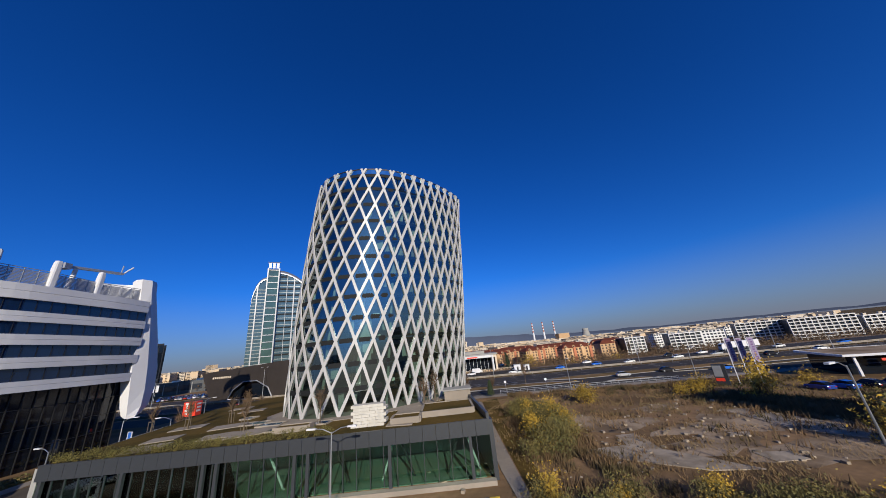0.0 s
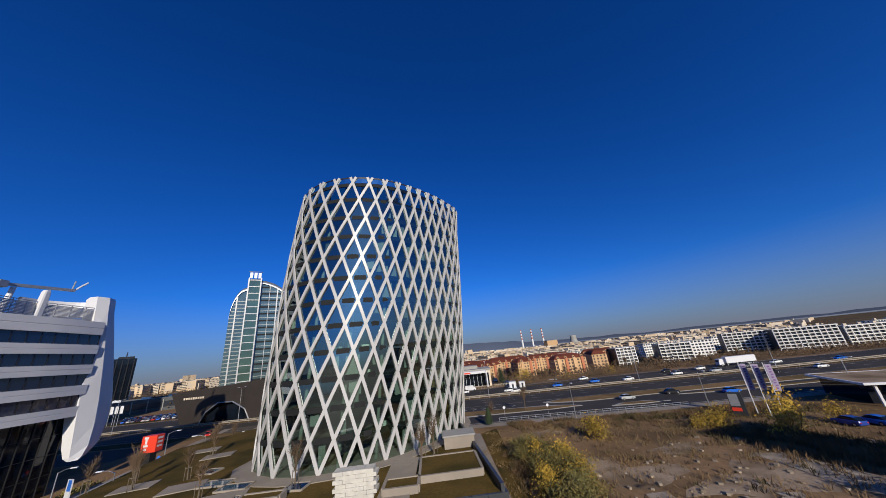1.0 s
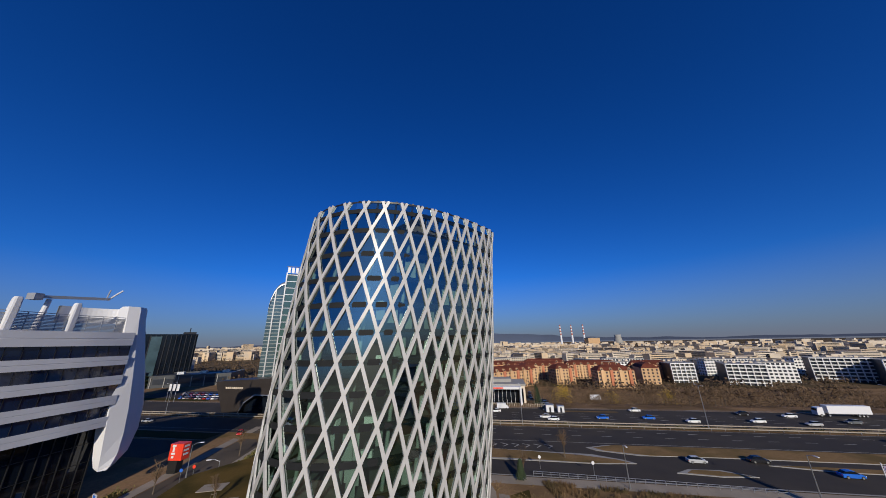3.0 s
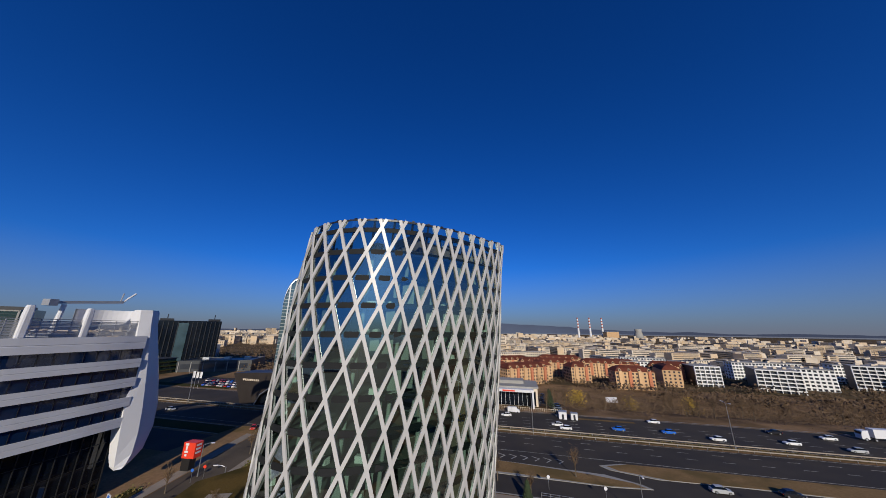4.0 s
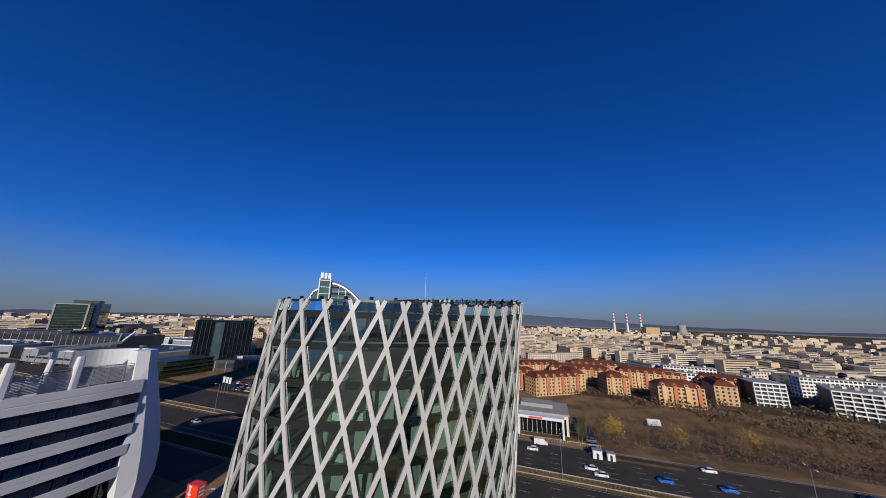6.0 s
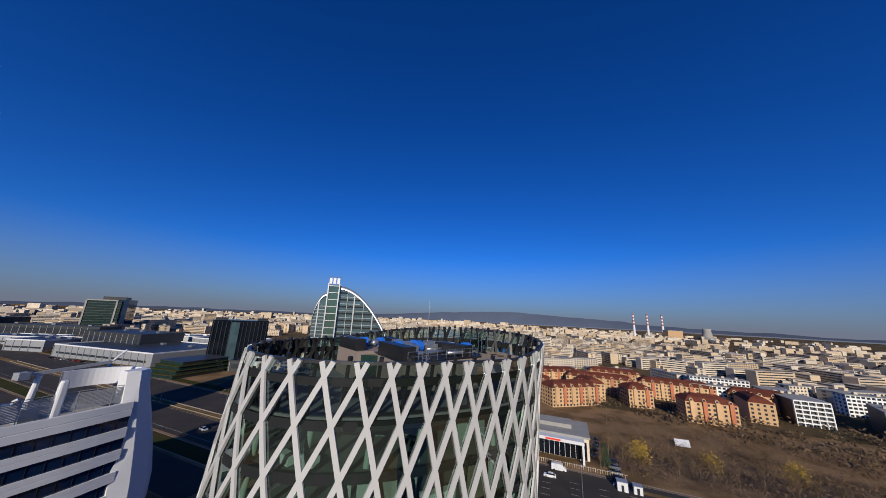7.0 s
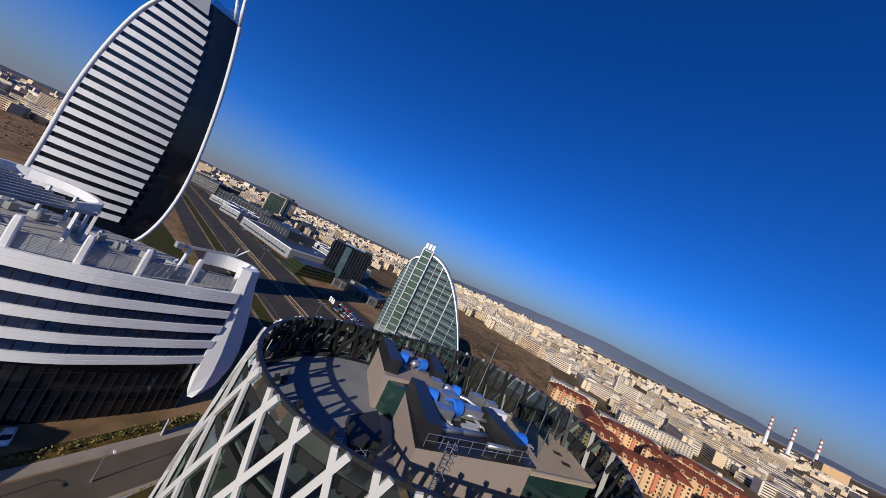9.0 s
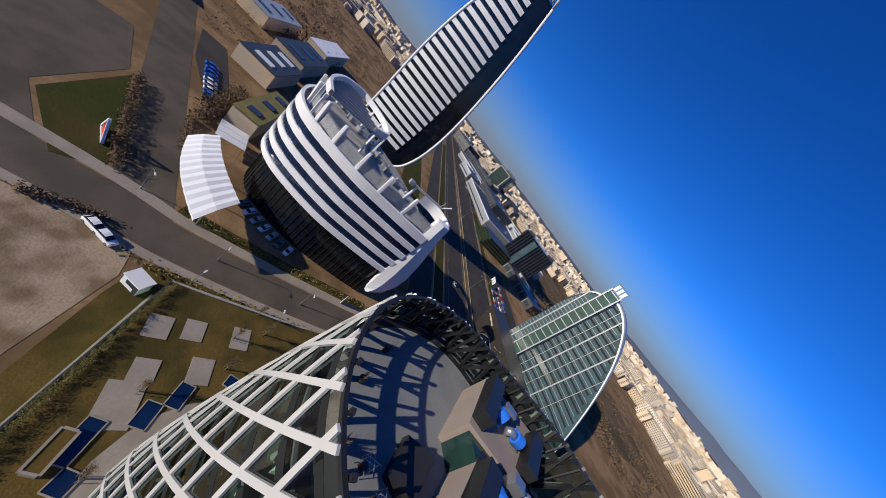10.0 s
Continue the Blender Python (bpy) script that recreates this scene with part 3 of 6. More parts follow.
sh.add(rows[0][:6], [(0, 1, 2, 3, 4, 5)])
part("end_fin", sh, M_WHITE, wb, "tall curved white end fin", smooth=False)
hood = smooth_line([(-65.6, 20.6), (-68.4, 23.4), (-72.4, 23.0), (-75.6, 19.2), (-76.2, 14.2)], 6)
part("fin_hood", Shape().ribbon([[(*p, z) for p in offset(hood, d)] for z, d in ((30.6, 0.0), (34.3, 0.0), (34.3, 0.7), (30.6, 0.7))]), M_WHITE, wb)
for x, y, h in along(offset(hood, 0.72), 0.9):
    part("hood_rib", Shape().box(0, 0, 0, 0.1, 0.08, 3.5), M_LOUVRE, wb).matrix_basis = pose(x, y, 30.7, 0, 0, h)
post = Shape()
prow = []
for z, w, c in ((0, 0.62, 0.0), (5.2, 0.58, 0.0), (6.5, 0.52, 0.1), (6.9, 0.40, 0.25)):
    ring4 = [(-w, -0.42), (-w * 0.6, -0.55), (w * 0.6, -0.55), (w, -0.42), (w, 0.42), (w * 0.6, 0.55), (-w * 0.6, 0.55), (-w, 0.42)]
    ring4 = [(a, b * (1 - c) - z * 0.05, z) for a, b in ring4]
    prow.append(ring4 + ring4[:1])
post.ribbon(prow)
post.add(prow[-1][:8], [tuple(range(8))])
post = post.mesh("roof_post")
spots = [(-67.7, 9.5, -96), (-67.6, -0.2, -100), (-69.4, -8.5, -110), (-72.8, -16.5, -120), (-78.2, -22.4, -142), (-86, -26.6, -166), (-95, -27.0, 176)]
for x, y, h in spots:
    part("roof_post", post, M_WHITE, wb).matrix_basis = pose(x, y, 27.2, 0, 0, h + 180)
for (x0, y0, h0), (x1, y1, h1) in zip([(-65.0, 19.3, 0)] + spots, spots):
    p = Shape()
    for j in range(12):
        p.beam((x0, y0, 28.2 + 0.27 * j), (x1, y1, 28.2 + 0.27 * j), 0.05, 0.21)
    p.beam((x0, y0, 31.6), (x1, y1, 31.6), 0.12, 0.12)
    for j in range(1, 4):
        p.box(x0 + (x1 - x0) * j / 4, y0 + (y1 - y0) * j / 4, ROOF_Z, 0.12, 0.12, 5.0)
    part("louvre_screen", p, M_LOUVRE, wb)
crane = thing("cleaning_crane", "grey rooftop cleaning crane with a long arm", "crane", (-73, 8.3, ROOF_Z), 0)
part("base", Shape().box(0, 0, 0, 3.0, 2.6, 2.2), M_LOUVRE, crane)
part("mast", Shape().tube([(0, 0, 2.2), (0.8, 0, 8.3)], [0.55, 0.4], 10), M_WHITE, crane)
part("arm", Shape().beam((0.6, -1.6, 8.6), (2.6, 9.9, 9.6), 0.55, 0.6), M_LOUVRE, crane)
part("jib", Shape().tube([(2.6, 9.9, 9.6), (2.8, 10.7, 10.6), (3.0, 12.1, 12.0)], 0.2, 6), M_WHITE, crane)
part("cradle_arm", Shape().tube([(2.6, 9.3, 9.8), (2.6, 9.6, 11.8)], 0.14, 6), M_LOUVRE, crane)
part("counterweight", Shape().box(0.5, -2.2, 7.9, 1.6, 1.5, 1.3), M_LOUVRE, crane)
for i in range(9):
    x, y, t = (-76 - 3.9 * i, 10 - 4.0 * i, 35)
    u = thing("roof_unit", "grey ventilation unit on the office roof", "air unit", (x - 4, y, ROOF_Z), t, "office roof units")
    part("casing", Shape().box(0, 0, 0.2, 2.8, 1.8, 1.7), M_STEEL, u)
    part("cowl", Shape().tube([(0.3, 0, 1.9), (0.3, 0, 2.4), (0.9, 0, 2.8)], 0.42, 8), M_LOUVRE, u)
    part("skid", Shape().box(0, 0, 0, 2.6, 1.4, 0.2), M_BLACK, u)
crown = smooth_line([(-79, -24.5), (-90, -26.4), (-104, -23), (-109, -15), (-101, -6), (-90, -4), (-84, -9)])
part("crown_wall", Shape().ribbon([[(*p, z) for p in crown] for z in (34.4, 36.4)] + [[(*p, 36.4) for p in offset(crown, 0.9)], [(*p, 34.4) for p in offset(crown, 0.9)]]), M_WHITE, wb)
for x, y, h in along(crown, 6.0):
    part("crown_leg", Shape().box(0, 0, 0, 0.6, 0.6, 8.0), M_WHITE, wb).matrix_basis = pose(x, y, ROOF_Z - 0.1, 0, 0, h)
for i in range(9):
    part("pergola_beam", Shape().beam((-82 - 2.8 * i, -24.6, 34.6), (-84.5 - 2.6 * i, -5.5 - 1.3 * i, 34.6), 0.4, 0.7), M_LOUVRE, wb)
# entrance canopy
can = thing("entrance_canopy", "white ribbed canopy roof beside the striped office", "canopy")
rows = []
for i in range(25):
    t = i / 24
    x, y = -51.5 - 25.5 * t, -28.6 - 13.0 * t - 2.0 * math.sin(math.pi * t)
    p, q = -61.5 - 20.5 * t, -23.8 - 13.2 * t - 1.4 * math.sin(math.pi * t)
    rib = 0.16 * (i % 2)
    rows.append([(x, y, 1.4 + rib), (0.55 * x + 0.45 * p, 0.55 * y + 0.45 * q, 3.0 + rib), (p, q, 3.8 + rib)])
part("roof_sheet", Shape().ribbon(rows), M_WHITE, can)
for i in (2, 12, 22):
    p = rows[i][1]
    part("post", Shape().tube([(p[0], p[1], GROUND), (p[0], p[1], p[2] - 0.1)], 0.16, 8), M_STEEL, can)
part("fascia", Shape().ribbon([[(r[0][0], r[0][1], r[0][2] - 0.5) for r in rows], [r[0] for r in rows]]), M_WHITE, can)

# ---- tall leaf tower ----
ct = thing("leaf_tower", "tall leaf-shaped dark glass tower with white horizontal bands", "building")
U, NRM, C0 = Vector((0.342, 0.94, 0)), Vector((0.94, -0.342, 0)), Vector((-157, 19, 0))
RIGHT = [(-4.0, -6), (5, 7), (9.2, 14), (12, 24), (13.2, 38), (12.6, 54), (11, 70), (9.0, 85), (6.4, 100), (3.5, 114), (1.2, 124)]
LEFT = [(-26.5, -6), (-26.3, 36), (-26.6, 57), (-25.8, 74), (-24.2, 88), (-22.3, 98), (-19.5, 106), (-16, 113), (-11, 121)]


def on_face(u, z, out=0.0):
    p = C0 + U * u + NRM * (out + 3.0 * (1 - ((u + 7) / 21) ** 2) - 1.5)
    return Vector((p.x, p.y, z))


def edge(table, z):
    for (u0, z0), (u1, z1) in zip(table, table[1:]):
        if z0 <= z <= z1:
            return u0 + (u1 - u0) * (z - z0) / (z1 - z0)
    return table[-1][0]


rows, back = [], []
levels = [-6 + 3.05 * i for i in range(41)]
for z in levels:
    a, b = edge(LEFT, z), edge(RIGHT, z)
    rows.append([on_face(a + (b - a) * j / 8, z) for j in range(9)])
body = Shape().ribbon(rows)
body.ribbon([[r[-1], r[-1] - NRM * 16 - U * 10, r[0] - NRM * 16 + U * 6, r[0]] for r in rows])
body.add([rows[-1][j] for j in range(9)] + [rows[-1][0] - NRM * 16 + U * 6, rows[-1][-1] - NRM * 16 - U * 10], [tuple(list(range(9)) + [10, 9])])
part("glass_body", body, M_DARKGLASS, ct, smooth=False)
for i in range(23):
    z = 17.4 + 4.07 * i
    a, b = edge(LEFT, z) + 0.4, 2.0 - ((z - 44) / 23.5) ** 2
    p = [on_face(a + (b - a) * j / 6, z, 0.0) for j in range(7)]
    up = lambda q, out, rise: q + NRM * out + Vector((0, 0, rise))
    part("white_band", Shape().ribbon([[up(q, 0.02, 0) for q in p], [up(q, 0.6, 0) for q in p], [up(q, 0.6, 1.1) for q in p], [up(q, 0.5, 1.14) for q in p], [up(q, 0.5, 1.24) for q in p], [up(q, 0.6, 1.28) for q in p], [up(q, 0.6, 2.25) for q in p], [up(q, 0.02, 2.25) for q in p]]), M_WHITE, ct)


def bead(line, r):
    """A rounded white bead along a line of (u, z) on the leaf's face."""
    out = []
    for i, (u, z) in enumerate(line):
        (u0, z0), (u1, z1) = line[max(i - 1, 0)], line[min(i + 1, len(line) - 1)]
        side = (U * (z1 - z0) - Vector((0, 0, u1 - u0))).normalized()
        c = on_face(u, z, 0.3)
        out.append([c + (side * math.cos(a * math.pi / 4) + NRM * math.sin(a * math.pi / 4)) * r for a in range(9)])
    return Shape().ribbon(out)


part("rim", bead(smooth_line([(-26.6, 6.4), (-5, 6.6), (1.5, 7.5), (6, 9.8), *RIGHT[2:-1], (3.1, 115.4)], 3), 0.75), M_WHITE, ct, smooth=True)
part("rim", bead(smooth_line([(-26.5, 6.4), *LEFT[1:-1], (-11.4, 120.4)], 3), 0.75), M_WHITE, ct, smooth=True)
for line, r in (([(3.1, 115.4), (1.6, 121.5), (0.5, 126.6), (0.9, 128.6)], (0.75, 0.75, 0.65, 0.25)), ([(0.9, 116.6), (-0.4, 120.5), (-1.5, 124), (-1.2, 125.8)], (0.6, 0.6, 0.55, 0.2))):
    part("prong", Shape().tube([on_face(u, z, 0.3) for u, z in line], list(r), 8), M_WHITE, ct, smooth=True)
crest = [(edge(LEFT, z) + 0.3, 1.4 - ((z - 44) / 23.5) ** 2, z) for z in (110.6, 113, 116, 118.5, 120.6)]
part("parapet_panel", Shape().ribbon([[on_face(a, z, 0.7), on_face(b, z, 0.7), on_face(b, z, -3.5)] for a, b, z in crest]), M_LOUVRE, ct, "grey parapet panel")
for i in range(6):
    p = [on_face(-7.4 + 8.6 * j / 4, 116.4 + 0.55 * i - 0.3 * j, 0.2 - 0.3 * i) for j in range(5)]
    part("roof_rail", Shape().tube(p, 0.09, 5), M_BLACK, ct)
part("service_bracket", Shape().beam(on_face(-2.6, 119.2, 0), on_face(2.2, 119.2, 0), 0.5, 0.4).beam(on_face(-2.0, 117.6, 0), on_face(1.8, 117.6, 0), 0.4, 0.3), M_STEEL, ct)

# ---- sail-shaped sign tower ----
sail = thing("sail_tower", "green glass office tower with a curved metal roof", "building", (-72.2, 118.0, GROUND), 22)
sail.scale = (1, 1, 1.05)
M_BLUEPANEL = material("blue curtain wall", (0.05, 0.085, 0.10), 0.08, 0, 0.3, 0.5, 0.12, spec=1.0)
M_LINEGREY = material("grey floor trim", (0.20, 0.22, 0.22), 0.4, 0.3, 0.15, 2.0, 0.3)


def arch(u):
    return 65 * (1 - (max(0.0, u - 2) / 47) ** 1.9)


us = [2.2 + 44 * i / 18 for i in range(19)]
front = [(u, 0.0) for u in us]
sh = Shape()
sh.ribbon([[(u, -0.007 * (u - 3) ** 2, 0) for u in us], [(u, -0.007 * (u - 3) ** 2, arch(u)) for u in us]])
part("curtain_wall", sh, M_BLUEPANEL, sail)
part("end_wall", Shape().ribbon([[(2.2, 20, 0), (2.2, 0, 0)], [(2.2, 20, arch(2.2)), (2.2, 0, arch(2.2))]]), M_FASCIA, sail)
part("rear_wall", Shape().ribbon([[(u, 20, 0) for u in us], [(u, 20, arch(u)) for u in us]]), M_FASCIA, sail)
part("arch_roof", Shape().ribbon([[(u, -0.007 * (u - 3) ** 2 - 0.9, arch(u) + 0.2) for u in us], [(u, -0.007 * (u - 3) ** 2 - 0.9, arch(u) + 2.0) for u in us], [(u, 20.5, arch(u) + 2.0) for u in us], [(u, 20.5, arch(u) + 0.2) for u in us]]), M_STEEL, sail, smooth=True)
for i in range(34):
    z = 1.85 * (i + 1)
    reach = [u for u in us if arch(u) > z + 0.5]
    if len(reach) > 2:
        part("floor_line", Shape().ribbon([[(u, -0.007 * (u - 3) ** 2 - 0.12, z) for u in reach], [(u, -0.007 * (u - 3) ** 2 - 0.12, z + (0.85 if i % 2 else 0.26)) for u in reach]]), M_BAND if i % 2 else M_LINEGREY, sail)
for u in (2.6, 7, 11, 16.5, 22, 29):
    part("mullion_rib", Shape().box(u, -0.007 * (u - 3) ** 2 - 0.3, 0, 0.6 if u in (2.6, 11, 22) else 0.22, 0.5, arch(u)), M_LOUVRE, sail)
part("lift_shaft", Shape().box(-1, 2, 0, 6.2, 8, 67), M_GREENGLASS, sail)
for q in (-4.0, 2.0):
    part("shaft_rib", Shape().box(q, -2.3, 0, 0.6, 0.6, 68), M_LOUVRE, sail)
for i in range(18):
    part("shaft_rail", Shape().box(-1, -2.2, 3.7 * (i + 1), 5.6, 0.3, 0.35), M_LOUVRE, sail)
ul = [-4.1 - 7.2 * (1 - (1 - i / 10) ** 2) for i in range(11)]
def lz(u):
    return 46 + 16 * math.sqrt(max(0.0, 1 - ((u + 4.1) / 7.2) ** 2))


part("side_wall", Shape().ribbon([[(u, 2, 0) for u in ul], [(u, 2, lz(u)) for u in ul], [(u, 18, lz(u)) for u in ul], [(u, 18, 0) for u in ul]]), M_BLUEPANEL, sail)
for i in range(30):
    z = 1.85 * (i + 1)
    reach = [u for u in ul if lz(u) > z + 1]
    if len(reach) > 1:
        part("floor_line", Shape().ribbon([[(u, 1.85, z) for u in reach], [(u, 1.85, z + 0.35) for u in reach]]), M_LINEGREY, sail)
part("sign_frame", Shape().box(-1, -1.5, 67, 7.0, 0.2, 0.5).box(-1, -1.5, 71.6, 7.0, 0.2, 0.3), M_FASCIA, sail)
for i in range(3):
    part("sign_block", Shape().box(-3.1 + 2.1 * i, -2.0, 67.9, 1.45, 0.4, 3.2), M_WHITE, sail, "plain white sign shape")

part("side_rib", Shape().box(-8.6, 1.7, 0, 0.6, 0.5, lz(-8.6)), M_LOUVRE, sail)
part("side_roof", Shape().ribbon([[(u, 1.2, lz(u) - 0.3) for u in ul], [(u, 1.2, lz(u) + 1.2) for u in ul], [(u, 18.2, lz(u) + 1.2) for u in ul]]), M_STEEL, sail, smooth=True)

# ---- wedge building by the boulevard ----
wedge = thing("wedge_pavilion", "dark brown wedge-shaped pavilion with an arched opening", "building", (-76, 99, GROUND), -17)
wedge.scale = (0.92, 0.6, 0.95)
M_BRONZE = material("dark bronze cladding", (0.04, 0.032, 0.027), 0.5, 0.3, 0.15, 1.0, 0.2)
pts = [(-17, 0), (-25, 14.5), (44, 18), (44, 0), (20, 0), (17, 5), (10, 8.5), (2, 8.5), (-4, 5), (-7, 0)]
n = len(pts)
part("shell", Shape().add([(x, 0, z) for x, z in pts] + [(x, 22, z) for x, z in pts], [tuple(range(n)), tuple(range(2 * n - 1, n - 1, -1))] + [(i, n + i, n + (i + 1) % n, (i + 1) % n) for i in range(n)]), M_BRONZE, wedge)
part("arch_rim", Shape().tube([(-7, -0.2, 0), (-4, -0.2, 5), (2, -0.2, 8.6), (10, -0.2, 8.6), (17, -0.2, 5), (20, -0.2, 0)], 0.3, 6), M_STEEL, wedge)
for j in range(9):
    part("sign_bar", Shape().box(-17 + 1.3 * j, -0.1, 11.2, 0.9, 0.12, 0.9), M_PALE, wedge)
part("glass_front", Shape().box(6.5, 4, 0, 26, 0.3, 9), M_DARKGLASS, wedge)

# ---- podium and plaza ----
M_PODGLASS = glass("podium glass", (0.62, 0.85, 0.76), 0.9, 0.02, 1.7)
podium = thing("podium", "raised plaza building with anthracite fascia and glass front", "building", kind="structure")
EDGE = [(-36.6, -24.7), (-16.8, -27.8), (-6.6, -29.3), (14.8, -32.2)]
part("plaza_lawn", Shape().prism([*EDGE, (18.2, 16.0), (14, 24), (-30, 26), (-39.5, 14), (-37, -8)], -1.0, -0.05), M_LAWN, podium)
part("inner_floor", Shape().prism([(-36, -23.5), (14.2, -30.8), (15.5, 8), (-30, 14)], GROUND, GROUND + 0.1), material("green floor", (0.15, 0.20, 0.165), 0.6, 0, 0.1), podium)
part("back_wall", Shape().prism([(-35, -13), (12.5, -20), (15.5, 14), (-35, 14)], GROUND, -1.0), material("pale green wall", (0.19, 0.24, 0.205), 0.8, 0, 0.12, 2.0, 0.3), podium)
part("soffit", Shape().prism([(-36.3, -24.2), (14.5, -31.6), (15.8, 0), (-36.5, 0)], -1.5, -1.02), M_CORE, podium)
panel = {}
for (x0, y0), (x1, y1) in zip(EDGE, EDGE[1:]):
    d = Vector((x1 - x0, y1 - y0))
    n = max(1, round(d.length / 1.55))
    h = math.degrees(math.atan2(d.y, d.x))
    w = d.length / n
    key = round(w, 2)
    if key not in panel:
        panel[key] = Shape().box(0, 0, 0, w - 0.035, 0.28, 1.6).mesh("fascia_panel")
        panel[key, 1] = Shape().box(0, 0, 0, w - 0.02, 0.02, 4.2).mesh("glass_pane")
    for i in range(n):
        p = Vector((x0, y0)) + d * (i + 0.5) / n
        part("fascia_panel", panel[key], M_FASCIA, podium).matrix_basis = pose(p.x, p.y, -1.45, 0, 0, h)
        q = p + Vector((-d.y, d.x)).normalized() * 0.35
        gp = part("glass_pane", panel[key, 1], M_PODGLASS, podium)
        gp.visible_shadow = False
        gp.matrix_basis = pose(q.x, q.y, GROUND + 0.4, 0, 0, h)
        part("glass_mullion", Shape().box(0, 0, 0, 0.07, 0.22, 4.3), M_FASCIA, podium).matrix_basis = pose(q.x - w / 2 * d.x / d.length, q.y - w / 2 * d.y / d.length, GROUND + 0.3, 0, 0, h)
        if i % 6 == 0:
            part("pier", Shape().box(0, 0, 0, 0.35, 0.35, 4.5), M_FASCIA, podium).matrix_basis = pose(p.x, p.y, GROUND + 0.1, 0, 0, h)
for i in range(13):
    q = Vector(EDGE[0]).lerp(Vector(EDGE[-1]), (i + 0.5) / 13) + Vector((1.2, 3.4))
    part("strut", Shape().tube([(q.x, q.y, GROUND), (q.x + (1.6 if i % 2 else -1.6), q.y - 1.2, -1.6)], 0.13, 6), M_FASCIA if i % 3 else M_WHITE, podium)
part("east_wall", Shape().beam((15.1, -32.0, -3.0), (18.4, 16, -3.0), 0.5, 6.0), M_FASCIA, podium)
part("west_wall", Shape().beam((-36.8, -24.6, -3.1), (-38.4, 3, -3.1), 0.5, 5.8), M_CONCRETE, podium)
part("sill", Shape().beam((-36.4, -25.4, GROUND + 0.2), (14.8, -32.8, GROUND + 0.2), 0.9, 0.5), M_PAVE, podium)
part("parapet", Shape().beam((14.9, -31.8, 0.25), (18.1, 14, 0.25), 0.35, 0.9), M_FASCIA, podium)
for i, (x, y, w, d, t) in enumerate(((-27.7, -22.2, 4.2, 3.4, 8), (-29, -17.4, 4.0, 3.2, 8), (-30.4, -9.8, 4.6, 3.2, 8), (-22.5, -13.5, 4.6, 3.4, 8), (-15.5, -20.7, 6.4, 4.4, 8), (-20.6, -20.4, 3.6, 3.2, 8), (-26, 2, 4.6, 3.2, 8), (-31, 8, 4.2, 3.0, 8))):
    single("paving_pad", Shape().box(x, y, -0.06, w, d, 0.10, t), M_PAVE, "pale square paving pad in the lawn", "paving", "structure")
plaza = thing("plaza_paving", "pale stone paving round the tower foot", "paving", kind="structure")
seg = [(skin(12, bay(i), -0.6 - (1.8 if -8 < i < 6 else 0.6))) for i in range(-18, 18)]
part("apron", Shape().prism([(p.x, p.y) for p in seg], -0.06, 0.03), M_PAVE, plaza)
part("path", Shape().prism([(4.5, -17), (8.2, -17.5), (6.0, -29.4), (2.8, -28.4)], -0.05, 0.06), M_PAVE, plaza)
M_TRAV = material("white travertine", (0.493, 0.468, 0.416), 0.8, 0, 0.15, 3.0, 1.2, bump=0.4)
trav = thing("travertine_wall", "small block wall of rough white stone courses", "wall", (0.6, -26.6, 0), -8)
for i in range(7):
    for j in range(4):
        part("stone", Shape().box(-1.6 + 1.05 * j + 0.3 * (i % 2), 0.03 * ((i + j) % 3), 0.36 * i, 1.03, 1.5, 0.34), M_TRAV, trav)
for x, y, w, d, t in ((11.2, -23.6, 7.0, 6.4, -7), (5.4, -27.0, 3.6, 2.6, -8), (-9.5, -23.6, 4.6, 1.8, -8)):
    pl = thing("planter", "low pale stone planter with dry grass", "planter", (x, y, 0), t, "planters")
    part("rim", Shape().box(0, -d / 2, 0, w, 0.3, 0.7).box(0, d / 2, 0, w, 0.3, 0.7).box(-w / 2, 0, 0, 0.3, d - 0.3, 0.7).box(w / 2, 0, 0, 0.3, d - 0.3, 0.7), M_PAVE, pl)
    part("grass", Shape().box(0, 0, 0, w - 0.3, d - 0.3, 0.6), M_LAWN, pl)
for a, b in (((-8.5, -23.6), (-13.7, -22.6)), ((-13.2, -18.5), (-16.8, -17.9)), ((-16.5, -15.9), (-20.3, -15.1)), ((-5.8, -22.2), (-8.2, -21.5)), ((-21.3, -9.5), (-23.3, -8.9))):
    a, b = Vector(a), Vector(b)
    n = Vector(((b - a).y, -(b - a).x)).normalized() * 2.2
    n = n if n.y > 0 else -n
    sl = thing("skylight", "flush blue glass skylight in a thin white frame", "skylight", group="plaza skylights")
    part("pane", Shape().prism([tuple(a), tuple(b), tuple(b + n), tuple(a + n)], -0.05, 0.10), M_BLUEGLASS, sl)
    for p, q in ((a, b), (b, b + n), (b + n, a + n), (a + n, a)):
        part("frame", Shape().beam((*p, 0.07), (*q, 0.07), 0.16, 0.2), M_PAVE, sl)
booth = thing("kiosk", "small pale technical kiosk beside the tower foot", "kiosk", (14.2, -15.0, 0), -8)
part("body", Shape().box(0, 0, 0, 4.4, 3.2, 1.5), M_PAVE, booth)
part("roof", Shape().box(0, 0, 1.5, 4.8, 3.6, 0.2), M_CONCRETE, booth)


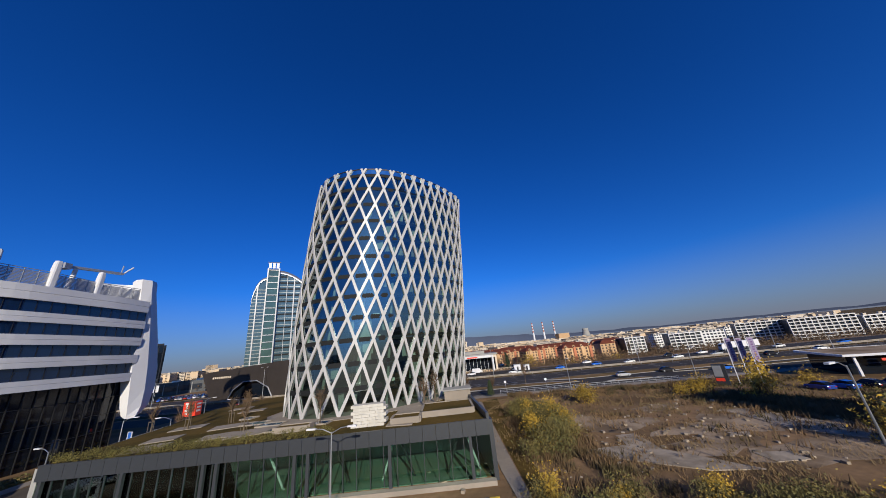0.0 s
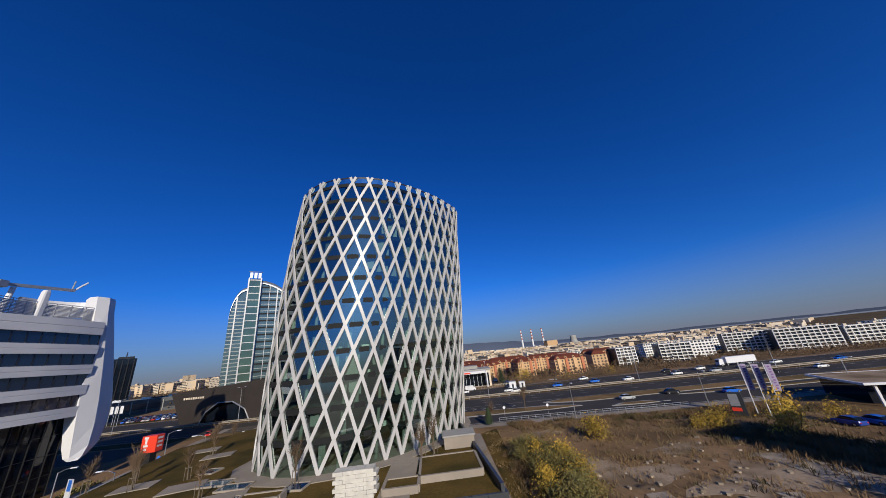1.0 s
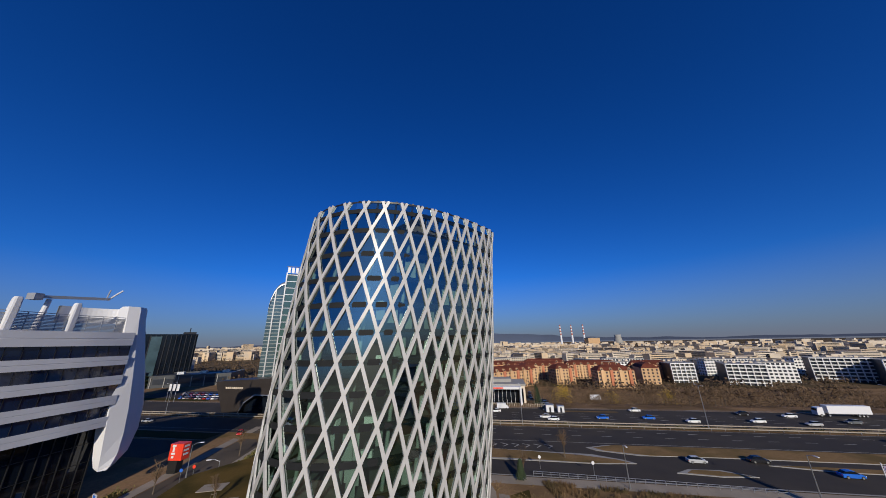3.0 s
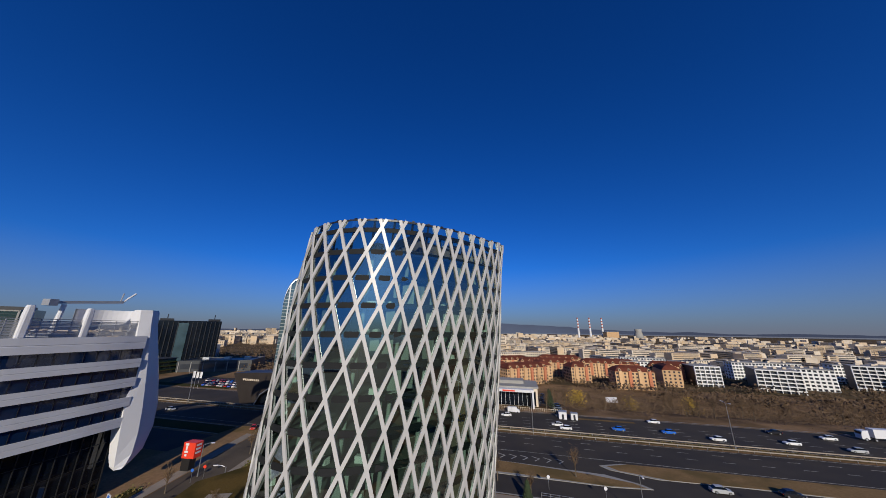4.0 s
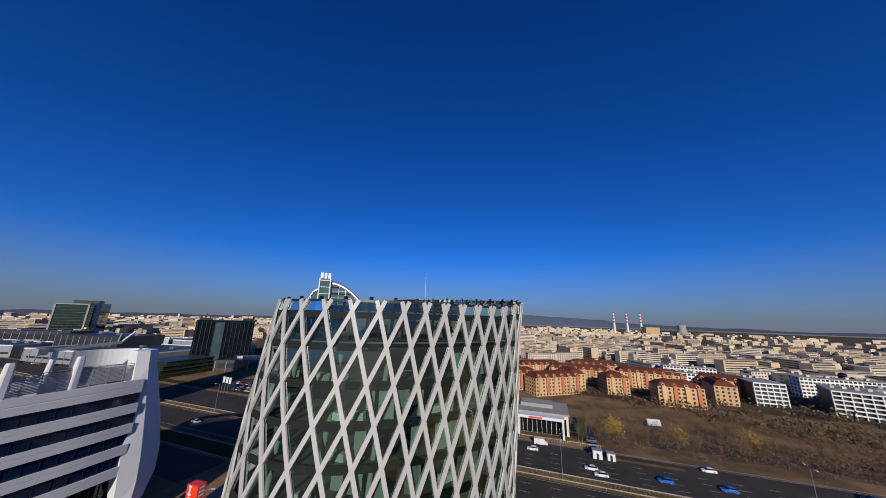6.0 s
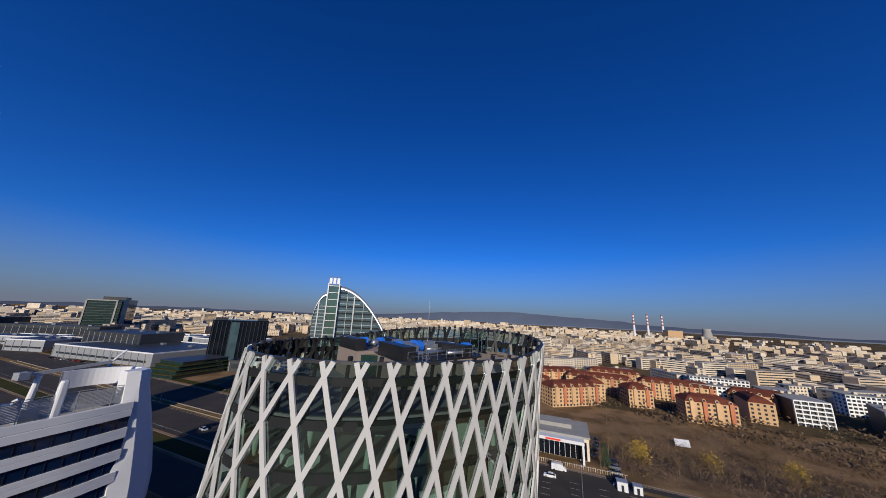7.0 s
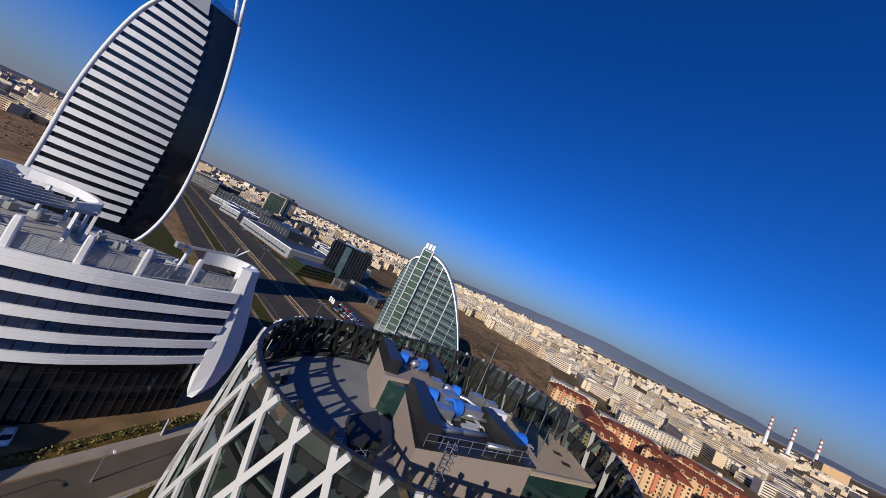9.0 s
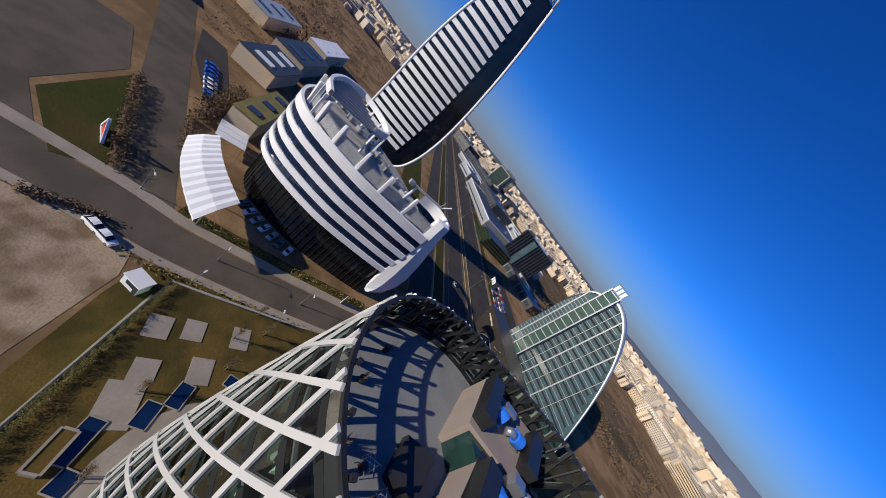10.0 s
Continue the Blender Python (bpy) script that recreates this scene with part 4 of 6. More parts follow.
# ---- plants ----
def leaf_ball(rng, rx, ry, rz, count, size, lift=0.0, flat_top=1.0):
    """Many small leaf faces in an uneven lump."""
    sh = Shape()
    lumps = [(Vector((rng.gauss(0, 0.45) * rx, rng.gauss(0, 0.45) * ry, lift + rng.uniform(0.15, 0.85) * rz)), rng.uniform(0.25, 0.5)) for _ in range(9)]
    for _ in range(count):
        c, s = rng.choice(lumps)
        p = c + Vector((rng.gauss(0, s) * rx, rng.gauss(0, s) * ry, rng.gauss(0, s * 0.55) * rz))
        p.z = max(p.z, 0.02)
        a, b = Vector((rng.uniform(-1, 1), rng.uniform(-1, 1), rng.uniform(-1, 1))).normalized() * size, Vector((rng.uniform(-1, 1), rng.uniform(-1, 1), rng.uniform(-0.6, 1))).normalized() * size * rng.uniform(0.6, 1.3)
        sh.add([p - a, p + b * 0.5, p + a, p - b * 0.5], [(0, 1, 2, 3)])
    return sh


def stalks(rng, r, h, count, thick=0.02):
    """Upright dry stems."""
    sh = Shape()
    for _ in range(count):
        a, q = rng.uniform(0, 6.28), r * math.sqrt(rng.random())
        x, y = q * math.cos(a), q * math.sin(a)
        hh = h * rng.uniform(0.5, 1.1)
        lx, ly = rng.gauss(0, 0.18) * hh, rng.gauss(0, 0.18) * hh
        sh.add([(x - thick, y, 0), (x + thick, y, 0), (x + lx, y + ly, hh)], [(0, 1, 2)])
        sh.add([(x, y - thick, 0), (x, y + thick, 0), (x + lx, y + ly, hh)], [(0, 1, 2)])
    return sh


def limbs(rng, h, spread, count, base=0.3):
    """Bare limbs and twigs of a leafless tree."""
    sh = Shape()
    for i in range(count):
        a = 6.28 * i / count + rng.uniform(-0.4, 0.4)
        z0 = h * rng.uniform(base, 0.75)
        p, d = Vector((0, 0, z0)), Vector((math.cos(a) * spread, math.sin(a) * spread, rng.uniform(0.6, 1.3)))
        q = p + d * h * 0.28
        sh.tube([p, p + d * h * 0.12 + Vector((0, 0, 0.05)), q], [0.012 * h, 0.008 * h, 0.004 * h], 4, False)
        for _ in range(7):
            e = p + d * h * rng.uniform(0.08, 0.28)
            g = e + Vector((rng.gauss(0, 0.09), rng.gauss(0, 0.09), rng.uniform(0.04, 0.16))) * h
            sh.tube([e, g], [0.004 * h, 0.0015 * h], 3, False)
            for _ in range(3):
                k = e.lerp(g, rng.uniform(0.3, 1))
                sh.tube([k, k + Vector((rng.gauss(0, 0.05), rng.gauss(0, 0.05), rng.uniform(0.02, 0.09))) * h], [0.002 * h, 0.001 * h], 3, False)
    return sh


rp = random.Random(21)
KINDS = {
    "yellow": [(leaf_ball(rp, 1.6, 1.6, 3.2, 900, 0.16, 0.3).mesh("leaves"), stalks(rp, 0.8, 2.6, 24, 0.04).mesh("stems")) for _ in range(3)],
    "olive": [(leaf_ball(rp, 1.8, 1.8, 2.4, 800, 0.16, 0.2).mesh("leaves"), stalks(rp, 1.0, 2.2, 24, 0.04).mesh("stems")) for _ in range(3)],
    "weed": [(stalks(rp, 1.5, 1.5, 260, 0.03).mesh("leaves"), stalks(rp, 1.4, 1.1, 60, 0.03).mesh("stems")) for _ in range(3)],
}
LEAF = {"yellow": M_YELLOW, "olive": M_OLIVE, "weed": M_TWIG}
WORDS = {"yellow": "autumn bush with yellow leaves on dry ground", "olive": "olive green bush growing on waste ground", "weed": "clump of tall dry brown weeds"}


def bush(kind, x, y, size, z=GROUND):
    leaves, stems = KINDS[kind][rp.randrange(3)]
    b = thing("bush" if kind != "weed" else "weed_clump", WORDS[kind], "bush" if kind != "weed" else "weeds", (x, y, z - 0.02), rp.uniform(0, 360), kind + " bushes")
    b.scale = (size, size, size * rp.uniform(0.85, 1.15))
    part("foliage", leaves, LEAF[kind], b)
    part("stem_clump", stems, M_TWIG, b)
    return b


for x, y, s in ((44.3, -2.6, 1.45), (45.6, -1.4, 1.2), (67.4, -8.0, 1.2), (69.4, -7.4, 1.1), (64.4, -7.0, 0.9), (72.0, -17.2, 1.7), (74.0, -15.6, 1.2), (57.6, -40.5, 1.5), (86, -16, 1.0)):
    bush("yellow", x, y, s)
for i in range(44):
    v = rp.random()
    x, y = 23.4 + 4.6 * v + rp.uniform(0, 5.6) * (0.5 + 0.6 * math.sin(3.1 * v)), -27.5 + 26 * v + rp.gauss(0, 0.8)
    bush("yellow" if x < 26 and i % 2 else "olive" if i % 5 else "yellow", x, y, rp.uniform(0.75, 1.2))
for i in range(26):
    x = rp.uniform(17, 41)
    bush("olive" if i % 4 else "yellow", x, -39.2 - 0.45 * (x - 18) + rp.gauss(0, 1.2), rp.uniform(0.5, 0.8))
for x, y, s in ((20.5, -29, 0.9), (58.6, -42, 1.6), (96, -30, 1.8), (100, -36, 2.0), (92, -34, 1.6), (88, -40, 1.8), (76, -29, 1.0), (73.5, -33, 1.0)):
    bush("olive", x, y, s)
weeds = Shape()
for i in range(16000):
    q = rp.random()
    if q < 0.36:
        x = rp.uniform(34, 96)
        y = 19 - 0.36 * (x - 34) - abs(rp.gauss(0, 4.2))
    elif q < 0.58:
        # weeds packed denser here, also standing in for a shaded band
        x, y = rp.gauss(68, 4), rp.uniform(-38, -10)
    elif q < 0.78:
        x, y = rp.gauss(25.5, 2.6), rp.uniform(-37, -3)
    elif q < 0.9:
        x = rp.uniform(17, 50)
        y = -38.6 - 0.4 * (x - 18) + rp.gauss(0, 2.0)
    else:
        x, y = rp.uniform(30, 90), rp.uniform(-40, 6)
    if x < 18.6 + 0.16 * (y + 40) or noise.noise((x * 0.3, y * 0.3, 4.0)) < -0.12:
        continue
    p, h = Vector((x, y, GROUND)), rp.uniform(0.35, 1.25)
    for _ in range(4):
        a = rp.uniform(0, 6.28)
        d = Vector((math.cos(a), math.sin(a), 0)) * rp.uniform(0.04, 0.10)
        o = p + Vector((rp.gauss(0, 0.25), rp.gauss(0, 0.25), 0))
        weeds.add([o - d, o + d, o + Vector((rp.gauss(0, 0.22), rp.gauss(0, 0.22), h * rp.uniform(0.6, 1.0)))], [(0, 1, 2)])
M_WEED = material("dry brown weeds", (0.132, 0.08, 0.0384), 0.95, 0, 0.4, 1.5, 0.22, other=(0.068, 0.052, 0.0208))
single("tall_weeds", weeds, M_WEED, "tall dry brown weeds over the waste ground", "weeds", "stuff")



def tree(x, y, h, z=GROUND, leafy=None, group="bare trees"):
    rng = random.Random(int(x * 13 + y * 7))
    t = thing("tree", "young bare tree with thin upright twigs" if not leafy else "conifer with dark green needles", "tree", (x, y, z), rng.uniform(0, 360), group)
    part("trunk", Shape().tube([(0, 0, -0.05), (0.03 * h * rng.uniform(-1, 1), 0, h * 0.5), (0, 0.02 * h, h * 0.98)], [0.028 * h, 0.018 * h, 0.004 * h], 7), M_TRUNK, t)
    if leafy:
        sh = Shape()
        for _ in range(900):
            q = rng.random() ** 0.7
            a, r = rng.uniform(0, 6.28), (1 - q) * 0.26 * h * rng.uniform(0.5, 1.0) + 0.1
            p = Vector((r * math.cos(a), r * math.sin(a), 0.1 * h + q * 0.9 * h))
            u, v = Vector((math.cos(a), math.sin(a), -0.4)) * 0.35, Vector((-math.sin(a), math.cos(a), rng.uniform(-0.3, 0.3))) * 0.2
            sh.add([p - u, p + v, p + u, p - v], [(0, 1, 2, 3)])
        part("crown", sh, M_GREEN, t)
    else:
        part("crown", limbs(rng, h, 0.5, 14), M_TWIG, t)
    return t


for x, y, h in ((-17.6, -19.4, 4.0), (-7.2, -19.6, 4.2), (8.3, -19.0, 4.4), (10.2, -17.0, 4.4), (-30, -11, 4.0), (-24, -10, 4.0), (-33, -6, 4.2), (-37, -8.6, 4.0), (-27, 2, 4.2)):
    tree(x, y, h, 0.0, group="staked young trees")
    s = thing("tree_stakes", "timber stake frame round a young tree", "stakes", (x, y, 0.0), 20, "tree stakes")
    for a, b in ((-0.35, -0.35), (0.35, -0.35), (0, 0.42)):
        part("stake", Shape().tube([(a, b, -0.05), (a, b, 1.6)], 0.04, 5), M_TRUNK, s)
    part("rail", Shape().beam((-0.35, -0.35, 1.45), (0.35, -0.35, 1.45), 0.05, 0.09), M_TRUNK, s)
for x, y, h in ((24.5, 30, 6), (31, 23, 5.5), (45, 32, 6.5), (-52, 22, 6), (-47, 44, 6), (60, 98, 8), (68, 112, 9), (76, 118, 9), (88, 126, 10), (150, 142, 10), (156, 150, 9), (104, 150, 9), (76, 138, 10), (-44, 48, 5)):
    tree(x, y, h, level(x, y) - 0.1)
for i in range(34):
    x = rp.uniform(56, 215)
    y = AXIS - 0.24 * (x - 43) + rp.uniform(42, 84)
    tree(x, y, rp.uniform(4, 9), level(x, y) - 0.1, group="bank trees")
for x, y in ((83.0, 116.0), (148, 124), (118, 128)):
    bush("yellow", x, y, 2.4, level(x, y))
tree(62, 100, 9, level(62, 100) - 0.1, leafy=True, group="conifers")
tree(64, 104, 8, level(64, 104) - 0.1, leafy=True, group="conifers")
tree(29.5, 20.5, 4.2, leafy=True, group="conifers")
ball = [leaf_ball(rp, 0.45, 0.45, 0.9, 420, 0.07, 0.1).mesh("leaves") for _ in range(3)]
M_HEDGE = material("clipped hedge", (0.13, 0.105, 0.025), 0.9, 0, 0.3, 3.0, 0.6, each=0.25, other=(0.07, 0.075, 0.02))
line = [(-35.6, -24.6), (-16.8, -27.6), (-3.5, -29.5)]
for x, y, h in along(line, 0.95):
    b = thing("hedge_bush", "clipped yellow-green hedge bush on the plaza edge", "hedge", (x + rp.uniform(-0.1, 0.1), y + 0.5, -0.06), rp.uniform(0, 360), "clipped hedge bushes")
    b.scale = (1.15, 1.15, rp.uniform(0.9, 1.2))
    part("foliage", ball[rp.randrange(3)], M_HEDGE, b)
hedge = Shape()
for x, y, h in along([(-36.6, -22), (-38.6, 3), (-39.6, 18), (-42, 40), (-44.5, 58)], 0.8):
    for _ in range(26):
        p = Vector((x + rp.gauss(0, 0.5), y + rp.gauss(0, 0.5), GROUND + (4.4 if y < 16 else 0.3) + rp.uniform(0, 1.0)))
        a, b2 = Vector((rp.uniform(-1, 1), rp.uniform(-1, 1), rp.uniform(-1, 1))) * 0.22, Vector((rp.uniform(-1, 1), rp.uniform(-1, 1), rp.uniform(0, 1))) * 0.22
        hedge.add([p - a, p + b2, p + a, p - b2], [(0, 1, 2, 3)])
single("hedge", hedge, M_HEDGE, "loose yellow-green hedge along the street side", "hedge", "stuff")

# ---- roads ----
def hw(x, off=0.0):
    """A place on the boulevard: x along it, off metres to its far side."""
    off *= 1.22 if off < 0 else 1.1
    return (x + 0.2334 * off, AXIS - 0.24 * (x - 43) + 0.9724 * off)


def lane(off, width, z, name, mat, words, category, x0=-1500, x1=1500, kind="structure"):
    a0, a1, b0, b1 = hw(x0, off - width / 2), hw(x1, off - width / 2), hw(x0, off + width / 2), hw(x1, off + width / 2)
    return single(name, Shape().add([(*a0, z), (*a1, z), (*b1, z), (*b0, z)], [(0, 1, 2, 3)]), mat, words, category, kind)


Z = GROUND
lane(14.0, 23, Z + 0.020, "road", M_ASPHALT, "grey asphalt carriageway of a wide boulevard", "road")
lane(-10.0, 16, Z + 0.022, "road", M_ASPHALT, "grey asphalt carriageway of a wide boulevard", "road")
M_MEDIAN = material("dry median grass", (0.20, 0.128, 0.062), 0.95, 0, 0.35, 2.0, 0.1, bump=0.5, spec=0.04, other=(0.12, 0.085, 0.038))
lane(0.2, 3.4, Z + 0.10, "median", M_MEDIAN, "dry grass median between crash barriers", "median")
lane(-21.0, 5.0, Z + 0.11, "verge", M_MEDIAN, "brown grass verge with a pale kerb", "verge", -60, 18)
lane(26.2, 0.4, Z + 0.13, "kerb", M_CONCRETE, "pale concrete kerb", "kerb")
lane(-27.6, 19.2, Z + 0.024, "road", M_ASPHALT, "grey asphalt service road beside the boulevard", "road", -44, 400)


lane(-33.0, 12.0, Z + 0.024, "road", M_ASPHALT, "grey asphalt service road beside the boulevard", "road", -520, -62)
lane(-22.5, 6.0, Z + 0.09, "verge", M_TURF, "green grass strip with a pale kerb beside the boulevard", "verge", -520, -62)
lane(-19.2, 0.3, Z + 0.13, "kerb", M_CONCRETE, "pale concrete kerb", "kerb", -520, -62)
lane(-25.9, 0.3, Z + 0.13, "kerb", M_CONCRETE, "pale concrete kerb", "kerb", -520, -62)
lane(-42.0, 5.0, Z + 0.08, "verge", M_MEDIAN, "brown grass strip beside the service road", "verge", -520, -62)


def island(poly, words):
    """A raised traffic island of dry grass inside a concrete kerb."""
    pts = [Vector(hw(x, o)) for x, o in poly]
    mid = sum(pts, Vector((0, 0))) / len(pts)
    isl = thing("traffic_island", words, "traffic island", group="traffic islands", kind="structure")
    part("kerb", Shape().prism([tuple(p) for p in pts], Z - 0.05, Z + 0.15), M_CONCRETE, isl)
    part("grass", Shape().prism([tuple(p + (mid - p) * min(0.3, 0.45 / max(0.5, abs((mid - p).y)))) for p in pts], Z + 0.10, Z + 0.19), M_MEDIAN, isl)


island([(60, -19.4), (66, -17.2), (90, -16.6), (300, -16.6), (300, -22.2), (90, -22.8), (72, -23.4), (62, -21.2)], "long brown grass island with a pale kerb")
island([(24, -22.4), (35, -22.7), (60, -23.9), (67, -26.5), (69, -28.2), (60, -29.2), (35, -29.1), (24, -29.0)], "brown triangular grass island with a pale kerb")
island([(75.5, -32.0), (79, -29.9), (86, -29.6), (91.5, -32.1), (84, -32.8)], "small brown grass island with a pale kerb")
island([(98.5, -26.0), (103, -25.6), (170, -26.4), (170, -28.2), (110, -27.9)], "narrow brown grass island with a pale kerb")
rail = thing("guard_rail", "low pale steel guard rail along the service road", "barrier")
for i in range(26):
    x, y = hw(43.5 + 1.9 * i, -36.5 - 0.045 * 1.9 * i)
    part("post", Shape().box(x, y, Z, 0.09, 0.09, 0.95), M_STEEL, rail)
for h in (0.5, 0.92):
    part("rail", Shape().beam((*hw(43.5, -36.5), Z + h), (*hw(91, -38.6), Z + h), 0.06, 0.07), M_STEEL, rail)
lane(-37.0, 0.4, Z + 0.13, "kerb", M_CONCRETE, "pale concrete kerb", "kerb", -20, 400)
lane(-39.0, 3.2, Z + 0.06, "pavement", M_PAVE, "worn concrete pavement along the service road", "pavement", -20, 400)
lane(21.0, 2.0, Z + 0.10, "verge", M_MEDIAN, "narrow brown traffic island with a kerb", "verge", 62, 84)
dash = Shape().box(0, 0, 0, 3.0, 0.16, 0.012).mesh("lane_dash")
turn = math.degrees(math.atan2(-0.24, 1))
marks = thing("lane_markings", "white dashed lane lines on the boulevard", "road marking", kind="structure")
for off in (6.2, 9.8, 13.4, 17.0, -5.6, -9.8):
    for i in range(26):
        x, y = hw(-30 + 9.0 * i, off)
        part("dash", dash, M_LINE, marks).matrix_basis = pose(x, y, Z + 0.024, 0, 0, turn)
for off in (2.6, 25.2, -2.6, -15.6):
    a, b = hw(-400, off), hw(500, off)
    part("edge_line", Shape().beam((*a, Z + 0.026), (*b, Z + 0.026), 0.16, 0.012), M_LINE, marks)
chev = Shape()
for i in range(7):
    x, y = hw(30 + 3.2 * i, -19.4)
    chev.beam((x, y - 1.6, Z + 0.028), (x + 1.8, y, Z + 0.028), 0.35, 0.012).beam((x + 1.8, y, Z + 0.028), (x, y + 1.6, Z + 0.028), 0.35, 0.012)
part("chevron_field", chev, M_LINE, marks)
for off in (-1.5, 1.9):
    rail = thing("crash_barrier", "galvanised crash barrier along the median", "barrier", group="crash barriers")
    a, b = hw(-400, off), hw(500, off)
    part("beam", Shape().beam((*a, Z + 0.68), (*b, Z + 0.68), 0.08, 0.32), M_PAVE, rail)
    posts = Shape()
    for i in range(150):
        x, y = hw(-200 + 4.0 * i, off)
        posts.box(x, y, Z, 0.1, 0.14, 0.62)
    tagged(part("posts", posts, M_STEEL, rail), kind="stuff")
med = Shape()
for i in range(1500):
    x = rp.uniform(-60, 240)
    p = Vector((*hw(x, rp.uniform(-0.9, 1.2)), Z + 0.1))
    h = rp.uniform(0.3, 0.9)
    med.add([p + Vector((-0.12, 0, 0)), p + Vector((0.12, 0.03, 0)), p + Vector((rp.gauss(0, 0.2), rp.gauss(0, 0.2), h))], [(0, 1, 2)])
    med.add([p + Vector((0, -0.12, 0)), p + Vector((0.03, 0.12, 0)), p + Vector((rp.gauss(0, 0.2), rp.gauss(0, 0.2), h))], [(0, 1, 2)])
single("median_grass", med, M_OLIVE, "dry tufts of grass on the median", "grass", "stuff")

STREET = smooth_line([(-51.5, 76), (-50.8, 50), (-50.2, 24), (-49.8, 4), (-49.8, -14), (-50.4, -30), (-53, -44), (-54.5, -62), (-56, -90), (-58, -140)])
single("road", strip(STREET, 9.6, Z + 0.026), M_STREET, "grey asphalt side street past the tower", "road", "structure")
single("pavement", strip(STREET, 3.0, Z + 0.09, -6.6), M_PAVE, "pale pavement beside the side street", "pavement", "structure")
single("pavement", strip(STREET, 2.0, Z + 0.09, 6.0), M_PAVE, "pale pavement beside the side street", "pavement", "structure")
single("road", strip([(-51, -35.5), (-64, -41), (-101, -56), (-137, -71), (-190, -93)], 11, Z + 0.030), M_STREET, "grey asphalt side street", "road", "structure")
single("road", strip([(-46, -80), (0, -76), (60, -90)], 9, Z + 0.028), M_ASPHALT, "grey asphalt yard road", "road", "structure")
single("parking_lot", Shape().prism([(-45.5, -40), (-43.0, -32.5), (-38.0, -31.5), (-20, -34.5), (-4, -40), (-10, -70), (-48, -70)], Z - 0.1, Z + 0.05), M_GRAVEL, "pale concrete car park surface", "car park", "structure")
for i in range(8):
    x, y = -31 + 2.6 * i * 0.9, -46 - 0.9 * i
    part("bay_line", Shape().box(x, y, Z + 0.05, 0.12, 4.6, 0.012, 20), M_LINE, marks)
single("verge", Shape().prism([(-60.6, -46.4), (-57.2, -53), (-72, -64.5), (-97, -61.8)], Z - 0.1, Z + 0.07), M_TURF, "dull green grass plot by the street", "verge", "structure")
single("parking_lot", Shape().prism([(-58.6, -55.6), (-73, -66.2), (-99, -63.4), (-122, -75), (-112, -108), (-60, -92)], Z - 0.1, Z + 0.04), M_STREET, "worn brown asphalt parking area", "car park", "structure")
single("parking_lot", Shape().prism([(-102, -44), (-112, -41.5), (-160, -62), (-160, -72), (-134, -63)], Z - 0.1, Z + 0.045), M_ASPHALT, "dark asphalt parking strip beside the street", "car park", "structure")
single("verge", Shape().prism([(-58, 16), (-57.6, -6), (-58.5, -20), (-61.5, -18), (-60, -4), (-60.5, 16)], Z - 0.1, Z + 0.12), M_LAWN, "planted strip before the striped office", "verge", "structure")
single("pavement", Shape().prism([(15.4, -40), (16.6, -40), (18.0, -30), (20.8, -12), (25, 14), (23, 15), (18.9, -12), (16.2, -30)], Z - 0.1, Z + 0.08), M_PAVE, "pale concrete footpath beside the podium", "pavement", "structure")
single("verge", Shape().prism([(16.7, -40), (18.4, -40), (29.8, 16), (25.2, 14), (21.0, -12), (18.2, -30)], Z - 0.1, Z + 0.05), M_LAWN, "strip of dry lawn along the footpath", "verge", "structure")

single("road", flat([(-18, -35.2), (15.2, -41.5), (15.2, -100), (-3, -100)], Z + 0.018), M_ASPHALT, "dark asphalt yard road before the podium", "road", "structure")
kerb = thing("painted_kerb", "yellow and black painted kerb before the podium", "kerb", kind="structure")
M_KERBY = material("yellow kerb paint", (0.5, 0.33, 0.02), 0.7)
for i in range(26):
    a = Vector((-12, -31.8)).lerp(Vector((14.6, -36.2)), i / 26)
    part("kerb_stone", Shape().box(a.x, a.y, Z, 0.98, 0.22, 0.22, -9), M_KERBY if i % 2 else M_BLACK, kerb)
single("verge", strip(STREET[8:22], 3.4, Z + 0.08, -9.8), M_TURF, "planted strip between street and striped office", "verge", "structure")
shrub = Shape()
for x, y, h in along(STREET[8:22], 0.7):
    for shift, n in ((-9.6, 9), (8.0, 7)):
        c, q = math.cos(radians(h)), math.sin(radians(h))
        for _ in range(n):
            p = Vector((x - q * shift + rp.gauss(0, 0.7), y + c * shift + rp.gauss(0, 0.7), Z + rp.uniform(0.05, 1.0)))
            a, b2 = Vector((rp.uniform(-1, 1), rp.uniform(-1, 1), rp.uniform(-1, 1))) * 0.22, Vector((rp.uniform(-1, 1), rp.uniform(-1, 1), rp.uniform(0, 1))) * 0.25
            shrub.add([p - a, p + b2, p + a, p - b2], [(0, 1, 2, 3)])
single("shrubs", shrub, M_OLIVE, "low olive shrubs along both sides of the street", "shrubs", "stuff")

